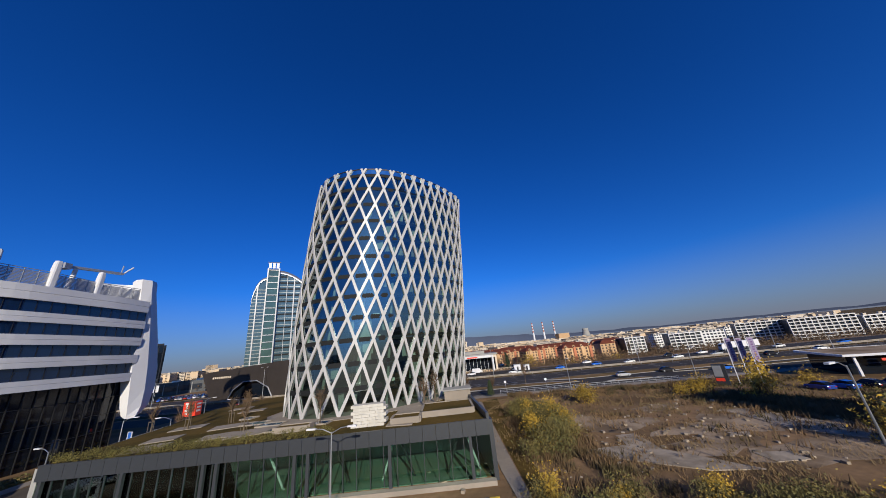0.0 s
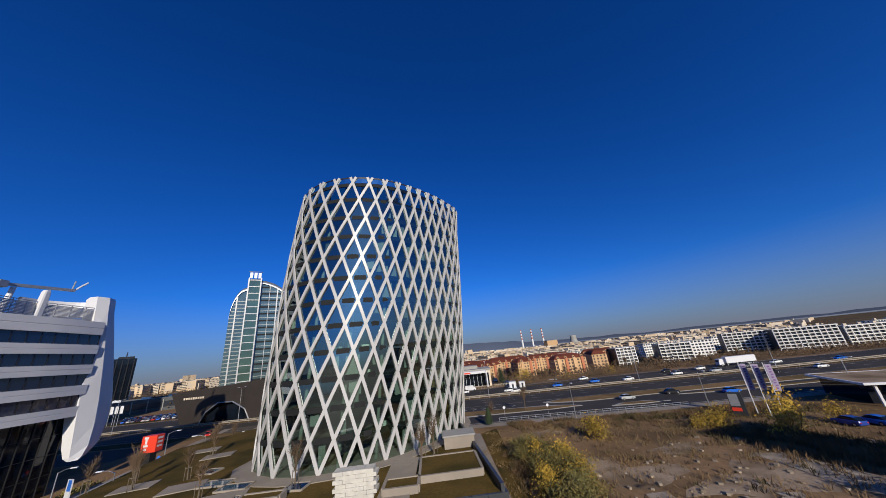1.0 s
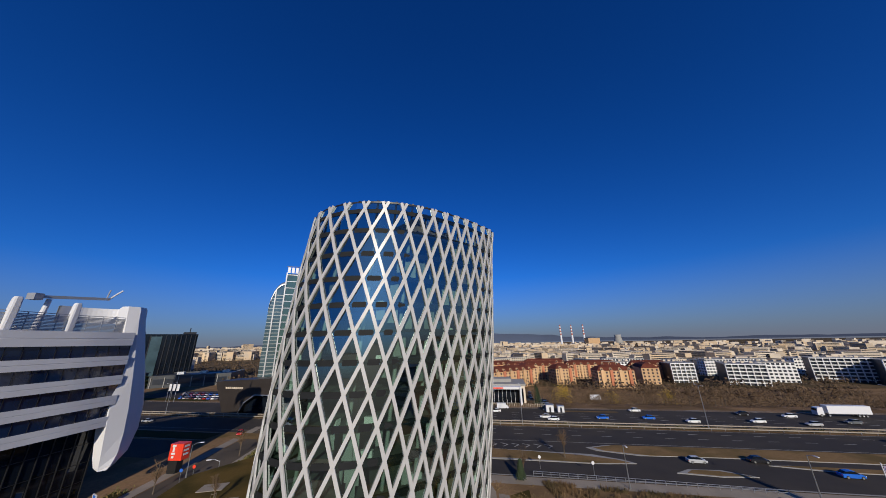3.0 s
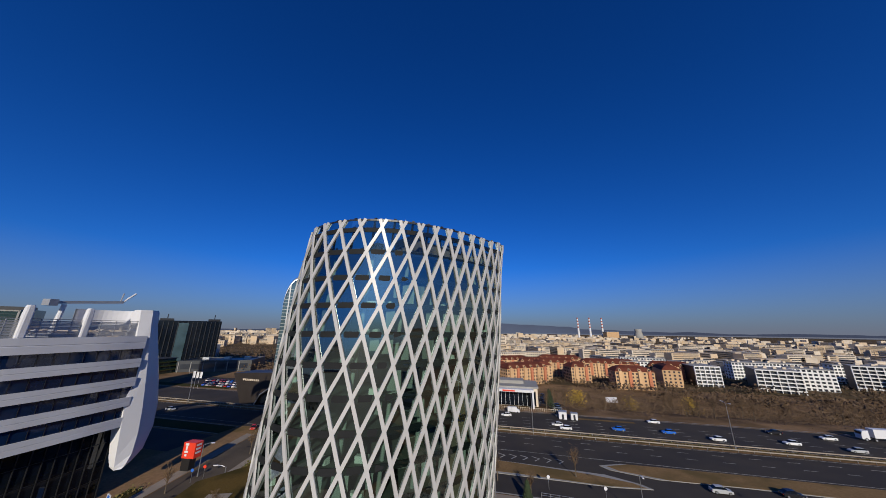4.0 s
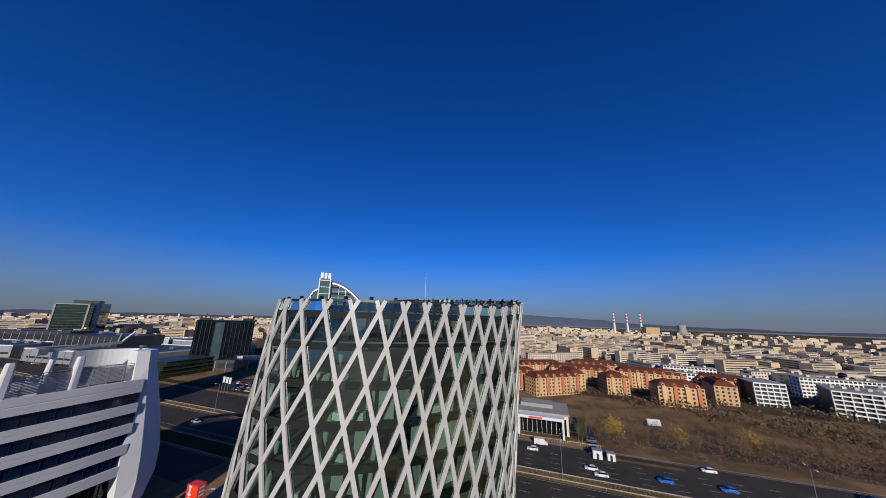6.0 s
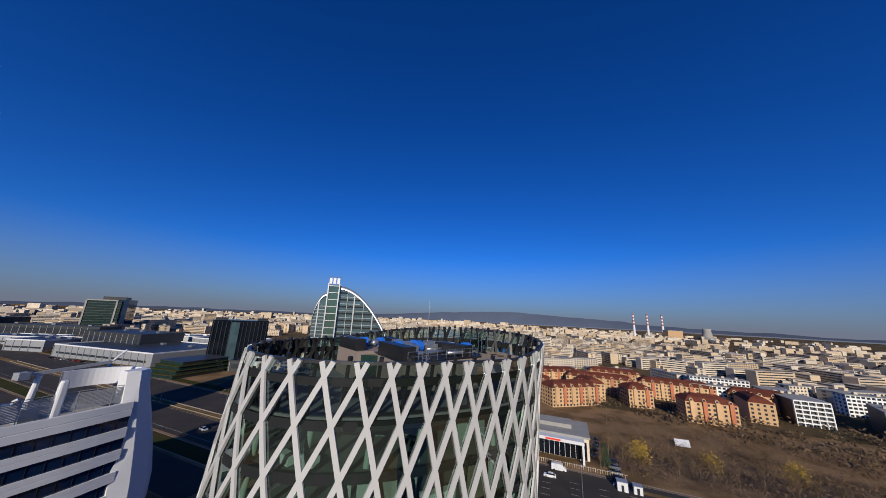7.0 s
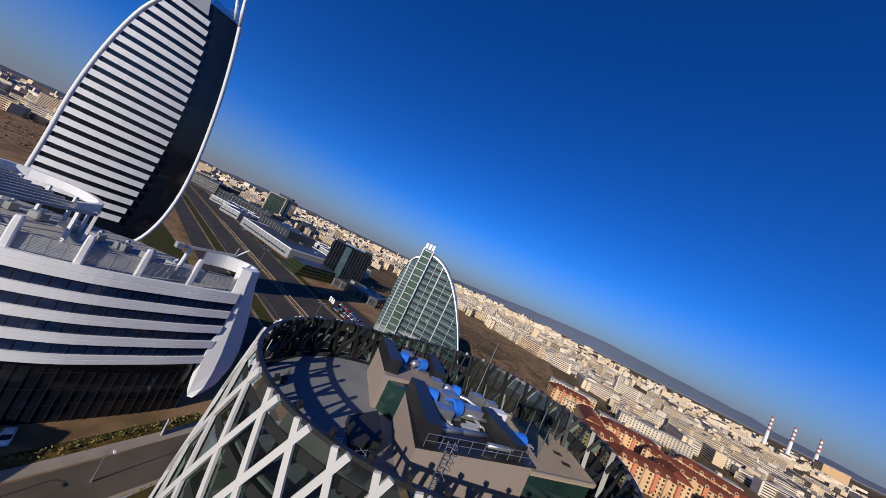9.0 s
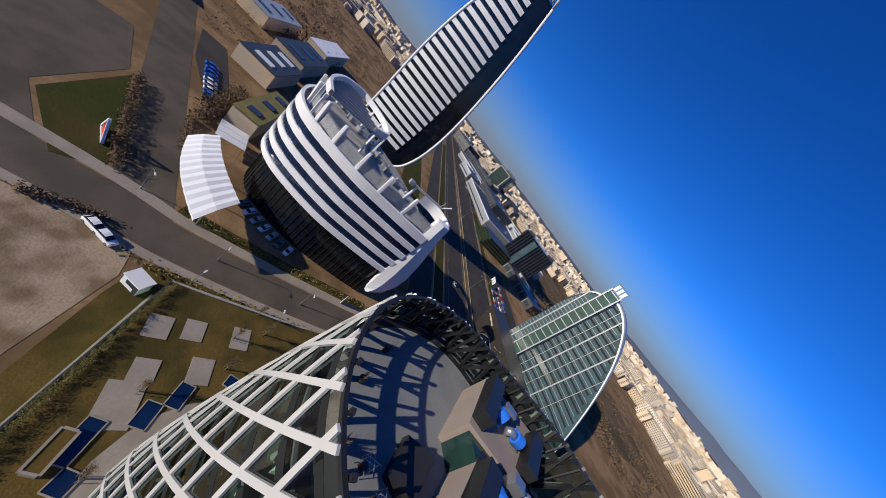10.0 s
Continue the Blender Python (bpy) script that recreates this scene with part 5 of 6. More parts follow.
for name, pts, tall, wide in (("hedge", [(-62, -45.8), (-78, -52.8), (-98, -60.6)], 2.1, 0.7), ("hedge", [(-46.4, -50), (-47.4, -45), (-48.2, -40)], 1.5, 0.5), ("hedge", [(-97, -46.6), (-88, -43.4), (-80, -41)], 1.6, 0.8)):
    row = Shape()
    for x, y, h in along(pts, 0.35):
        for _ in range(26):
            p = Vector((x + rp.gauss(0, wide), y + rp.gauss(0, wide), GROUND + rp.uniform(0, tall)))
            a, b2 = Vector((rp.uniform(-1, 1), rp.uniform(-1, 1), rp.uniform(-1, 1))) * 0.2, Vector((rp.uniform(-1, 1), rp.uniform(-1, 1), rp.uniform(0, 1))) * 0.24
            row.add([p - a, p + b2, p + a, p - b2], [(0, 1, 2, 3)])
    single(name, row, M_TWIG, "brown leafless hedge beside the street junction", "hedge", "stuff")
# Mostly unseen dark paving, added so the tower glass mirrors less brown.
single("road", flat([(15.3, -52), (58, -62), (58, -100), (15.3, -100)], Z + 0.02), M_ASPHALT, "dark paving added south for the tower glass to mirror", "road", "structure")
single("road", flat([(-44, -70.5), (-10, -70.5), (-3, -100), (-44, -100)], Z + 0.016), M_ASPHALT, "dark paving added south for the tower glass to mirror", "road", "structure")
single("verge", flat([(-112, 34), (-420, 84), (-420, 100), (-118, 58)], Z + 0.04), M_TURF, "green roadside lawn beside the boulevard", "verge", "structure")
single("verge", flat([(-43.4, -10), (-42.8, -29.5), (-34, -31.4), (-12, -33.5), (-12, -28.9), (-37.4, -25.4), (-38, -10)], Z + 0.012), M_LAWN, "strip of dry lawn below the podium wall", "verge", "structure")
# ---- waste ground ----
def patch(x, y, rx, ry, mat, words, seed, z):
    rng = random.Random(seed)
    k = [rng.uniform(0.6, 1.15) for _ in range(14)]
    poly = [(x + rx * k[i] * math.cos(i * 2 * math.pi / 14), y + ry * k[i] * math.sin(i * 2 * math.pi / 14)) for i in range(14)]
    return single("soil_patch", flat(poly, z), mat, words, "ground", "structure")


for i, (x, y, rx, ry) in enumerate(((39, -20, 7, 4), (48, -27, 9, 3.4), (55, -27, 6, 6), (36, -14, 5, 4), (64, -34, 6, 4), (43, -33, 7, 3), (50, -38, 9, 4), (37, 6, 5, 3), (52, -14, 5, 3))):
    patch(x, y, rx, ry, M_GRAVEL, "bare pale gravel on the waste ground", i, Z + 0.012 + 0.004 * i)
M_SLAB = material("old concrete slab", (0.33, 0.275, 0.215), 0.9, 0, 0.2, 2.0, 0.4, bump=0.3, spec=0.1, other=(0.22, 0.18, 0.135))
for poly in ([(35.2, -24.7), (37.9, -25.1), (37.2, -28.6), (36.4, -31.4), (40.4, -39.8), (35.9, -38.2), (27.2, -29.2), (29.6, -28.2), (33.9, -28.6)],
             [(57.6, -20.1), (61.6, -22.2), (61.8, -30), (60.6, -37.2), (57.6, -38.6), (55.6, -31.5), (57.4, -24.4)],
             [(43.6, -36.2), (47.0, -37.4), (46.2, -39.6), (43.0, -39.0)], [(47.8, -30.0), (50.2, -30.8), (49.4, -32.2), (47.6, -31.4)]):
    single("concrete_slab", Shape().prism(poly, Z - 0.05, Z + 0.10), M_SLAB, "broken old concrete slab in the waste ground", "slab", group="broken slabs")
rub = Shape()
for i in range(170):
    x, y = rp.gauss(44, 14), rp.gauss(-27, 7)
    s = rp.uniform(0.08, 0.4)
    rub.box(x, y, Z, s * 1.6, s, s * 0.7, rp.uniform(0, 180))
single("rubble", rub, M_SLAB, "scattered rubble and broken stones", "rubble", "stuff")
dry = Shape()
for i in range(60000):
    x = rp.uniform(19, 100)
    y = rp.uniform(-46, 20 - 0.33 * (x - 26))
    if noise.noise((x * 0.16, y * 0.16, 2.0)) + 0.5 * noise.noise((x * 0.6, y * 0.6, 5.0)) < rp.uniform(-0.1, 0.45):
        continue
    p, h = Vector((x, y, Z)), rp.uniform(0.12, 0.42)
    dry.add([p + Vector((-0.06, 0, 0)), p + Vector((0.06, 0.02, 0)), p + Vector((rp.gauss(0, 0.2), rp.gauss(0, 0.2), h))], [(0, 1, 2)])
M_DRY = material("dry straw grass", (0.16, 0.1, 0.044), 0.95, 0, 0.35, 2.0, 0.08, other=(0.12, 0.084, 0.036))
single("dry_grass", dry, M_DRY, "dry brown grass over the waste ground", "grass", "stuff")
scrub = Shape()
for i in range(4200):
    x = rp.uniform(60, 400)
    o = rp.uniform(31, 140)
    cx, cy = hw(x, o)
    s = rp.uniform(0.8, 2.6)
    for _ in range(34):
        p = Vector((cx + rp.gauss(0, 0.7) * s, cy + rp.gauss(0, 0.7) * s, level(cx, cy) + abs(rp.gauss(0.9, 0.7)) * s))
        a, b2 = Vector((rp.uniform(-1, 1), rp.uniform(-1, 1), rp.uniform(-1, 1))) * 0.2 * s, Vector((rp.uniform(-1, 1), rp.uniform(-1, 1), rp.uniform(-0.2, 1))) * 0.3 * s
        scrub.add([p - a * 0.4, p + b2, p + a * 0.4], [(0, 1, 2)])
single("scrub", scrub, M_TWIG, "brown leafless scrub on the far bank of the boulevard", "scrub", "stuff")


# ---- vehicles ----
def sweep(sections):
    """A closed hull through sections of (x, half width, low, high)."""
    sh, rows = Shape(), []
    for x, w, z0, z1 in sections:
        c = min(0.12, (z1 - z0) * 0.3)
        rows.append([(x, -w, z0 + 0.02), (x, -w, z1 - c), (x, -w + c, z1), (x, w - c, z1), (x, w, z1 - c), (x, w, z0 + 0.02), (x, -w, z0 + 0.02)])
    sh.ribbon(rows)
    sh.add(rows[0][:6], [tuple(range(6))])
    sh.add(rows[-1][:6], [tuple(range(5, -1, -1))])
    return sh


M_TYRE = material("tyre rubber", (0.02, 0.02, 0.02), 0.9)
M_LAMPRED = material("red lens", (0.4, 0.01, 0.01), 0.3)
CARPAINT = {}
BODY = sweep([(-2.15, 0.72, 0.35, 0.75), (-2.05, 0.84, 0.25, 0.95), (-1.2, 0.88, 0.22, 0.98), (0.9, 0.88, 0.22, 0.92), (1.9, 0.84, 0.25, 0.78), (2.15, 0.7, 0.35, 0.62)]).mesh("car_body")
CABIN = sweep([(-1.9, 0.70, 0.9, 0.96), (-1.3, 0.66, 0.9, 1.40), (-0.2, 0.66, 0.9, 1.48), (0.5, 0.66, 0.9, 1.40), (1.15, 0.72, 0.88, 0.95)]).mesh("car_cabin")
ROOF = sweep([(-1.25, 0.6, 1.37, 1.43), (-0.2, 0.62, 1.45, 1.51), (0.45, 0.6, 1.38, 1.44)]).mesh("car_roof")
WHEEL = Shape().tube([(0, -0.1, 0), (0, 0.1, 0)], 0.32, 14).mesh("wheel")
RIM = Shape().tube([(0, -0.11, 0), (0, 0.11, 0)], 0.19, 10).mesh("rim")
LIGHT = Shape().box(0, 0, 0, 0.08, 0.3, 0.14).mesh("light")
TAIL = Shape().box(0, 0, 0, 0.08, 0.3, 0.14).mesh("light")


def car(x, y, heading, color, words, scale=1.0, z=GROUND + 0.025):
    if color not in CARPAINT:
        CARPAINT[color] = (material("car paint", color, 0.25, 0.1, 0.04), {})
        for nm, me in (("b", BODY), ("r", ROOF)):
            CARPAINT[color][1][nm] = me.copy()
    paint, m = CARPAINT[color]
    c = thing("car", words, "car", (x, y, z), heading, "cars on the roads")
    c.scale = (scale, scale, scale)
    part("body", m["b"], paint, c)
    part("cabin_glass", CABIN, M_DARKGLASS, c)
    part("roof", m["r"], paint, c)
    for sx in (-1.35, 1.35):
        for sy in (-0.8, 0.8):
            w = part("wheel", WHEEL, M_TYRE, c)
            w.matrix_basis = pose(sx, sy, 0.32)
            part("rim", RIM, M_STEEL, w)
    for sy in (-0.6, 0.6):
        part("headlight", LIGHT, M_WHITE, c).matrix_basis = pose(2.1, sy, 0.55)
        part("tail_light", TAIL, M_LAMPRED, c).matrix_basis = pose(-2.14, sy, 0.62)
    return c


WHITE, SILVER, BLACK, BLUE, GREY = (0.7, 0.7, 0.7), (0.4, 0.41, 0.42), (0.015, 0.015, 0.018), (0.02, 0.12, 0.5), (0.12, 0.13, 0.14)
NAMES = {WHITE: "white hatchback car on the boulevard", SILVER: "silver car on the boulevard", BLACK: "black car on the boulevard", BLUE: "bright blue car on the boulevard", GREY: "dark grey car on the boulevard"}
for x, off, col, back in ((34, 17.5, WHITE, 1), (53.5, 9.7, WHITE, 1), (56, 6.4, WHITE, 1), (74.7, 10, BLUE, 1), (91.3, 11.1, BLUE, 1), (104.2, 7.7, WHITE, 1), (128.6, 20.4, BLACK, 1), (125.7, 9.6, WHITE, 1), (142.1, 18.1, WHITE, 1), (140.1, 7.3, SILVER, 1), (154.7, 11.1, GREY, 1), (91.3, 22.8, WHITE, 1), (172, 14.4, WHITE, 1), (-20, 6.6, GREY, 1), (-70, 10.6, WHITE, 1), (190, 7, BLUE, 1),
                          (145.7, -8.7, BLACK, 0), (-40, -7.2, WHITE, 0), (-110, -10.8, SILVER, 0), (83.5, -26.0, SILVER, 0), (98, -24.3, BLACK, 0), (110.2, -30.0, BLUE, 0), (165, -7, WHITE, 0)):
    x, y = hw(x, off)
    car(x, y, turn + (180 if back else 0), col, NAMES[col])
car(-44.2, -37.0, 60, WHITE, "white car parked in the pale car park")
car(-45.6, -39.4, 60, WHITE, "white car parked in the pale car park")
car(-60, 66, -70, (0.5, 0.03, 0.02), "red car turning into the side street")
for i in range(33):
    col = (WHITE, SILVER, GREY, BLACK, (0.35, 0.03, 0.02), BLUE)[rp.randrange(6)]
    car(-116 - 2.9 * (i % 11) - 5 * (i // 11) + rp.uniform(-0.2, 0.2), 142 + 8 * (i // 11) + 0.7 * (i % 11), 100, col, "parked car in the asphalt car park")
for i in range(10):
    col = (WHITE, SILVER, GREY, BLACK)[rp.randrange(4)]
    car(62 + 1.2 * (i % 5), 86 + 4.6 * i, 170, col, "parked car beside the showroom")
for i in range(9):
    car(84 + 3.1 * i, -18 - 1.6 * i, 80, ((0.02, 0.05, 0.25), BLUE, BLACK)[i % 3], "parked dark blue car beside the canopy")
for i, (x, y, h) in enumerate(along(offset(CURVE, -3.6), 3.1)[9:16]):
    col = (WHITE, SILVER, GREY, BLACK)[rp.randrange(4)]
    car(x - 1.4, y + 2.0, h + 90, col, "parked car at the striped office base")
truck = thing("truck", "white articulated lorry on the boulevard", "truck", (*hw(160, 21.0), GROUND + 0.025), turn + 180)
part("trailer", Shape().box(-3.0, 0, 1.15, 13.6, 2.5, 2.75), M_WHITE, truck)
part("cab", sweep([(5.2, 1.2, 0.6, 3.4), (6.9, 1.2, 0.6, 3.2), (7.3, 1.15, 0.6, 1.9)]), M_WHITE, truck)
part("windscreen", Shape().box(7.1, 0, 1.95, 0.3, 2.0, 0.9), M_DARKGLASS, truck)
part("chassis", Shape().box(-1.5, 0, 0.7, 15.5, 0.9, 0.4), M_BLACK, truck)
for sx in (-8.0, -6.8, -5.6, 3.6, 6.2):
    for sy in (-1.1, 1.1):
        w = part("wheel", WHEEL, M_TYRE, truck)
        w.matrix_basis = pose(sx, sy, 0.5) @ Matrix.Diagonal((1.55, 1.4, 1.55, 1))
        part("rim", RIM, M_STEEL, w)
van = thing("van", "white delivery van beside the showroom", "van", (*hw(37, 23.5), GROUND + 0.1), turn)
part("body", sweep([(-2.7, 0.95, 0.3, 2.3), (-2.5, 0.98, 0.3, 2.4), (1.2, 0.98, 0.3, 2.4), (2.0, 0.95, 0.3, 1.4), (2.6, 0.85, 0.35, 1.1)]), M_WHITE, van)
part("windscreen", Shape().box(1.55, 0, 1.35, 0.5, 1.6, 0.7), M_DARKGLASS, van)
for sx in (-1.7, 1.7):
    for sy in (-0.88, 0.88):
        part("wheel", WHEEL, M_TYRE, van).matrix_basis = pose(sx, sy, 0.32)


# ---- lamps and signs ----
def street_lamp(x, y, h, heading, arms=2, words="tall grey street lamp with two arms", z=GROUND):
    s = thing("street_lamp", words, "street lamp", (x, y, z), heading, "street lamps")
    part("pole", Shape().tube([(0, 0, -0.05), (0, 0, h)], [0.13, 0.06], 8), M_STEEL, s)
    part("base", Shape().tube([(0, 0, -0.05), (0, 0, 0.8)], 0.18, 8), M_STEEL, s)
    for i in range(arms):
        q = 1 if i == 0 else -1
        part("arm", Shape().tube([(0, 0, h - 0.1), (0, q * 0.9, h + 0.3), (0, q * 1.8, h + 0.4)], 0.045, 6), M_STEEL, s)
        part("lantern", Shape().box(0, q * 2.1, h + 0.32, 0.3, 0.9, 0.14), M_WHITE, s)
    return s


for x in (-230, -174, -118, -62, 44, 104.5, 157.5, 211, 265):
    street_lamp(*hw(x, 0.2), 13.5, turn)
for x, y, h, a in ((51, 14.2, 8, 165), (82, 5, 8, 165), (40.6, -49.0, 10, 100), (-2.0, -35.5, 7.6, 78), (-36.6, 18, 7, 100), (-37.2, -4, 7, 90), (-38.6, -22, 7, 70), (-51.2, 30, 7, -80), (-49.5, 2, 7, -90), (-51, -20, 7, -90), (-60, -40, 7, -60), (115, -4, 8, 165), (22.4, 20, 8, 165)):
    street_lamp(x, y, h, a, 2 if (x, y) == (-2.0, -35.5) else 1, "grey street lamp with a single arm" if (x, y) != (-2.0, -35.5) else "slim grey lamp post with two flat lanterns")
totem = thing("sign_totem", "red and dark sign totem at the street corner", "sign", (-56.4, 33.4, GROUND), -8)
part("plinth", Shape().box(-0.5, 0, 0, 2.4, 1.8, 3.0), M_BLACK, totem)
part("red_box", Shape().box(0, 0, 3.0, 3.6, 2.2, 3.7), M_RED, totem)
for i, (w, h, z) in enumerate(((1.0, 0.5, 6.0), (0.5, 1.2, 4.9), (1.1, 0.45, 4.3), (0.6, 0.5, 3.5))):
    part("white_mark", Shape().box(-0.7, -1.12, z, w, 0.05, h), M_WHITE, totem)
for i in range(3):
    part("white_mark", Shape().box(1.81, 0, 5.8 - 0.9 * i, 0.05, 1.4, 0.45), M_WHITE, totem)
M_SIGNBLUE = material("blue sign", (0.02, 0.12, 0.5), 0.5)
for x, y, m, w in ((-50.5, 27, M_SIGNBLUE, "round blue road sign on a pole"), (-49.0, 29, M_RED, "round red road sign on a pole"), (-40.5, 46, M_WHITE, "white road sign on a pole"), (-38.5, 52, M_SIGNBLUE, "round blue road sign on a pole"), (47, 21, M_WHITE, "white road sign on a pole"), (36, 26, M_WHITE, "white road sign on a pole")):
    s = thing("road_sign", w, "road sign", (x, y, GROUND), 0, "road signs")
    part("pole", Shape().tube([(0, 0, -0.05), (0, 0, 2.9)], 0.04, 6), M_STEEL, s)
    part("disc", Shape().tube([(0, -0.05, 2.6), (0, -0.09, 2.6)], 0.38, 14), m, s)
flag = thing("blue_panel", "small blue and white display panel on the pavement", "sign", (-57.2, 14.5, GROUND), -30)
part("board", Shape().box(0, 0, 0.3, 1.6, 0.2, 3.0), M_WHITE, flag)
part("blue_field", Shape().box(0.2, -0.12, 1.4, 1.1, 0.05, 1.8), M_SIGNBLUE, flag)
M_PRINT = material("violet print", (0.16, 0.08, 0.22), 0.7)
M_BANNER = material("pale violet banner", (0.27, 0.23, 0.33), 0.7, 0, 0.1, 1.0, 0.3)
for i in range(3):
    x, y = 81.2 + 0.4 * i, -6.0 - 2.1 * i
    b = thing("banner", "pale violet banner on a white mast", "banner", (x, y, GROUND), -35, "banner masts")
    part("mast", Shape().tube([(0, 0, -0.05), (0, 0, 10.5)], [0.1, 0.07], 8), M_WHITE, b)
    part("cloth", Shape().box(0.66, 0, 4.9, 1.05, 0.04, 5.2), M_BANNER, b)
    for j in range(9):
        part("letter_bar", Shape().box(0.66 + 0.1 * (j % 2), -0.03, 5.3 + 0.52 * j, 0.42, 0.02, 0.3), M_PRINT, b)
    part("top_arm", Shape().tube([(0, 0, 10.3), (1.6, 0, 10.3)], 0.03, 6), M_STEEL, b)
pylon = thing("sign_pylon", "low dark and white sign pylon by the service road", "sign", (78.6, -4.6, GROUND), -60)
part("board", Shape().box(0, 0, 0, 2.4, 0.7, 4.6), M_FASCIA, pylon)
part("white_panel", Shape().box(-0.3, -0.37, 1.9, 1.6, 0.06, 2.4), M_LOUVRE, pylon)
part("red_panel", Shape().box(-0.3, -0.37, 0.9, 1.6, 0.06, 0.7), M_RED, pylon)
canopy = thing("showroom_canopy", "flat dealership roof with a white fascia", "building", (124, -18, GROUND), -34)
part("roof", Shape().box(0, 0, 4.0, 43.4, 17.4, 0.5), M_GRAVEL, canopy, "brown gravelled flat roof")
for x, y, w, d in ((0, -9, 44, 0.35), (0, 9, 44, 0.35), (-21.9, 0, 0.35, 17.6), (21.9, 0, 0.35, 17.6)):
    part("fascia", Shape().box(x, y, 4.1, w, d, 0.45), M_WHITE, canopy)
part("red_band", Shape().box(-8, -8.0, 2.9, 16, 0.2, 0.5), M_RED, canopy)
part("glass_hall", Shape().box(0, 1.5, 0, 40, 14, 3.7), M_DARKGLASS, canopy)
for i in range(6):
    part("post", Shape().box(-20 + 8 * i, -8.2, 0, 0.4, 0.4, 3.9), M_WHITE, canopy)

# ---- showroom across the boulevard ----
show = thing("showroom", "white car showroom with a glass front and flat roof", "building", (47, 110, GROUND), turn)
part("body", Shape().box(0, 6, 0, 24, 20, 8.2), M_PALE, show)
part("glass_front", Shape().box(1, -4.2, 0.2, 20, 0.4, 6.6), M_DARKGLASS, show)
part("roof", Shape().box(0, 6, 8.2, 25, 21, 0.7), M_CONCRETE, show)
part("roof_box", Shape().box(-2, 8, 8.9, 15, 9, 1.6), M_CONCRETE, show)
part("portal", Shape().box(9.5, -6.5, 0, 0.8, 4.6, 7.0).box(-9.5, -6.5, 0, 0.8, 4.6, 7.0).box(0, -6.5, 7.0, 20, 4.8, 1.2), M_WHITE, show)
part("sign_band", Shape().box(-2, -8.95, 7.2, 6, 0.06, 0.7), M_RED, show)
for i in range(9):
    part("mullion", Shape().box(-8 + 2.1 * i, -4.45, 0.2, 0.12, 0.12, 6.6), M_WHITE, show)
for x, y, w, d, h in ((62, 84, 3.2, 2.6, 2.8), (66.5, 83, 2.6, 2.4, 2.4)):
    c = thing("site_cabin", "small white cabin by the roadside fence", "cabin", (x, y, GROUND), turn, "site cabins")
    part("body", Shape().box(0, 0, 0, w, d, h), M_WHITE, c)
    part("roof", Shape().box(0, 0, h, w + 0.3, d + 0.3, 0.15), M_LOUVRE, c)
    part("door", Shape().box(0, -d / 2 - 0.03, 0.05, 0.8, 0.06, 1.9), M_WINDOW, c)
fence = thing("fence", "pale picket fence along the boulevard", "fence", (0, 0, 0))
pick = Shape().box(0, 0, 0, 0.1, 0.05, 1.5).mesh("picket")
for i in range(40):
    x, y = hw(28 + 0.8 * i, 28.2)
    part("picket", pick, M_PALE, fence).matrix_basis = pose(x, y, GROUND, 0, 0, turn)
part("rail", Shape().beam((*hw(28, 28.2), GROUND + 1.2), (*hw(60, 28.2), GROUND + 1.2), 0.05, 0.08), M_PALE, fence)
shed = thing("tilted_board", "leaning white advertising board in the scrub", "board", (128, 168, level(128, 168)), -20)
part("board", Shape().add([(-3.5, -1.6, 1.0), (3.5, -1.6, 1.4), (3.5, 1.8, 4.2), (-3.5, 1.8, 3.8), (-3.5, -1.5, 0.9), (3.5, -1.5, 1.3), (3.5, 1.95, 4.1), (-3.5, 1.95, 3.7)], [(0, 1, 2, 3), (7, 6, 5, 4), (0, 4, 5, 1), (1, 5, 6, 2), (2, 6, 7, 3), (3, 7, 4, 0)]), M_WHITE, shed)
for q in (-3, 3):
    part("leg", Shape().beam((q, 1.6, 0), (q, 1.6, 3.8), 0.2, 0.2), M_STEEL, shed)

# ---- apartment houses ----
WIN = Shape().box(0, 0, 0, 1.5, 0.10, 1.5).mesh("window")
WIN_TALL = Shape().box(0, 0, 0, 2.1, 0.10, 1.7).mesh("window")
BALC = Shape().box(0, 0, 0, 3.0, 1.0, 1.0).mesh("balcony")


def facade(house, x0, y0, x1, y1, floors, h, gap, mesh, z=0.0, inset=0.06):
    """Windows along one wall of a house, from corner to corner; the outside is on the right."""
    d = Vector((x1 - x0, y1 - y0))
    n = max(1, int(d.length / gap))
    face = math.degrees(math.atan2(d.y, d.x))
    o = Vector((d.y, -d.x)).normalized() * inset * 0.3
    for f in range(floors):
        for i in range(n):
            p = Vector((x0, y0)) + d * (i + 0.5) / n + o
            part("window", mesh, M_WINDOW, house).matrix_basis = pose(p.x, p.y, z + 1.0 + f * h, 0, 0, face)


def hip(x0, y0, x1, y1, z, rise, over=0.5):
    """A mansard roof over a rectangle."""
    x0, y0, x1, y1 = x0 - over, y0 - over, x1 + over, y1 + over
    m = min(x1 - x0, y1 - y0) * 0.2
    k = min(x1 - x0, y1 - y0) * 0.45
    pts = []
    for q, zz in ((0, z), (m, z + rise * 0.62), (k, z + rise)):
        pts += [(x0 + q, y0 + q, zz), (x1 - q, y0 + q, zz), (x1 - q, y1 - q, zz), (x0 + q, y1 - q, zz)]
    f = [(3, 2, 1, 0)]
    for a in (0, 4):
        f += [(a + i, a + (i + 1) % 4, a + 4 + (i + 1) % 4, a + 4 + i) for i in range(4)]
    f.append((8, 9, 10, 11))
    return Shape().add(pts, f)


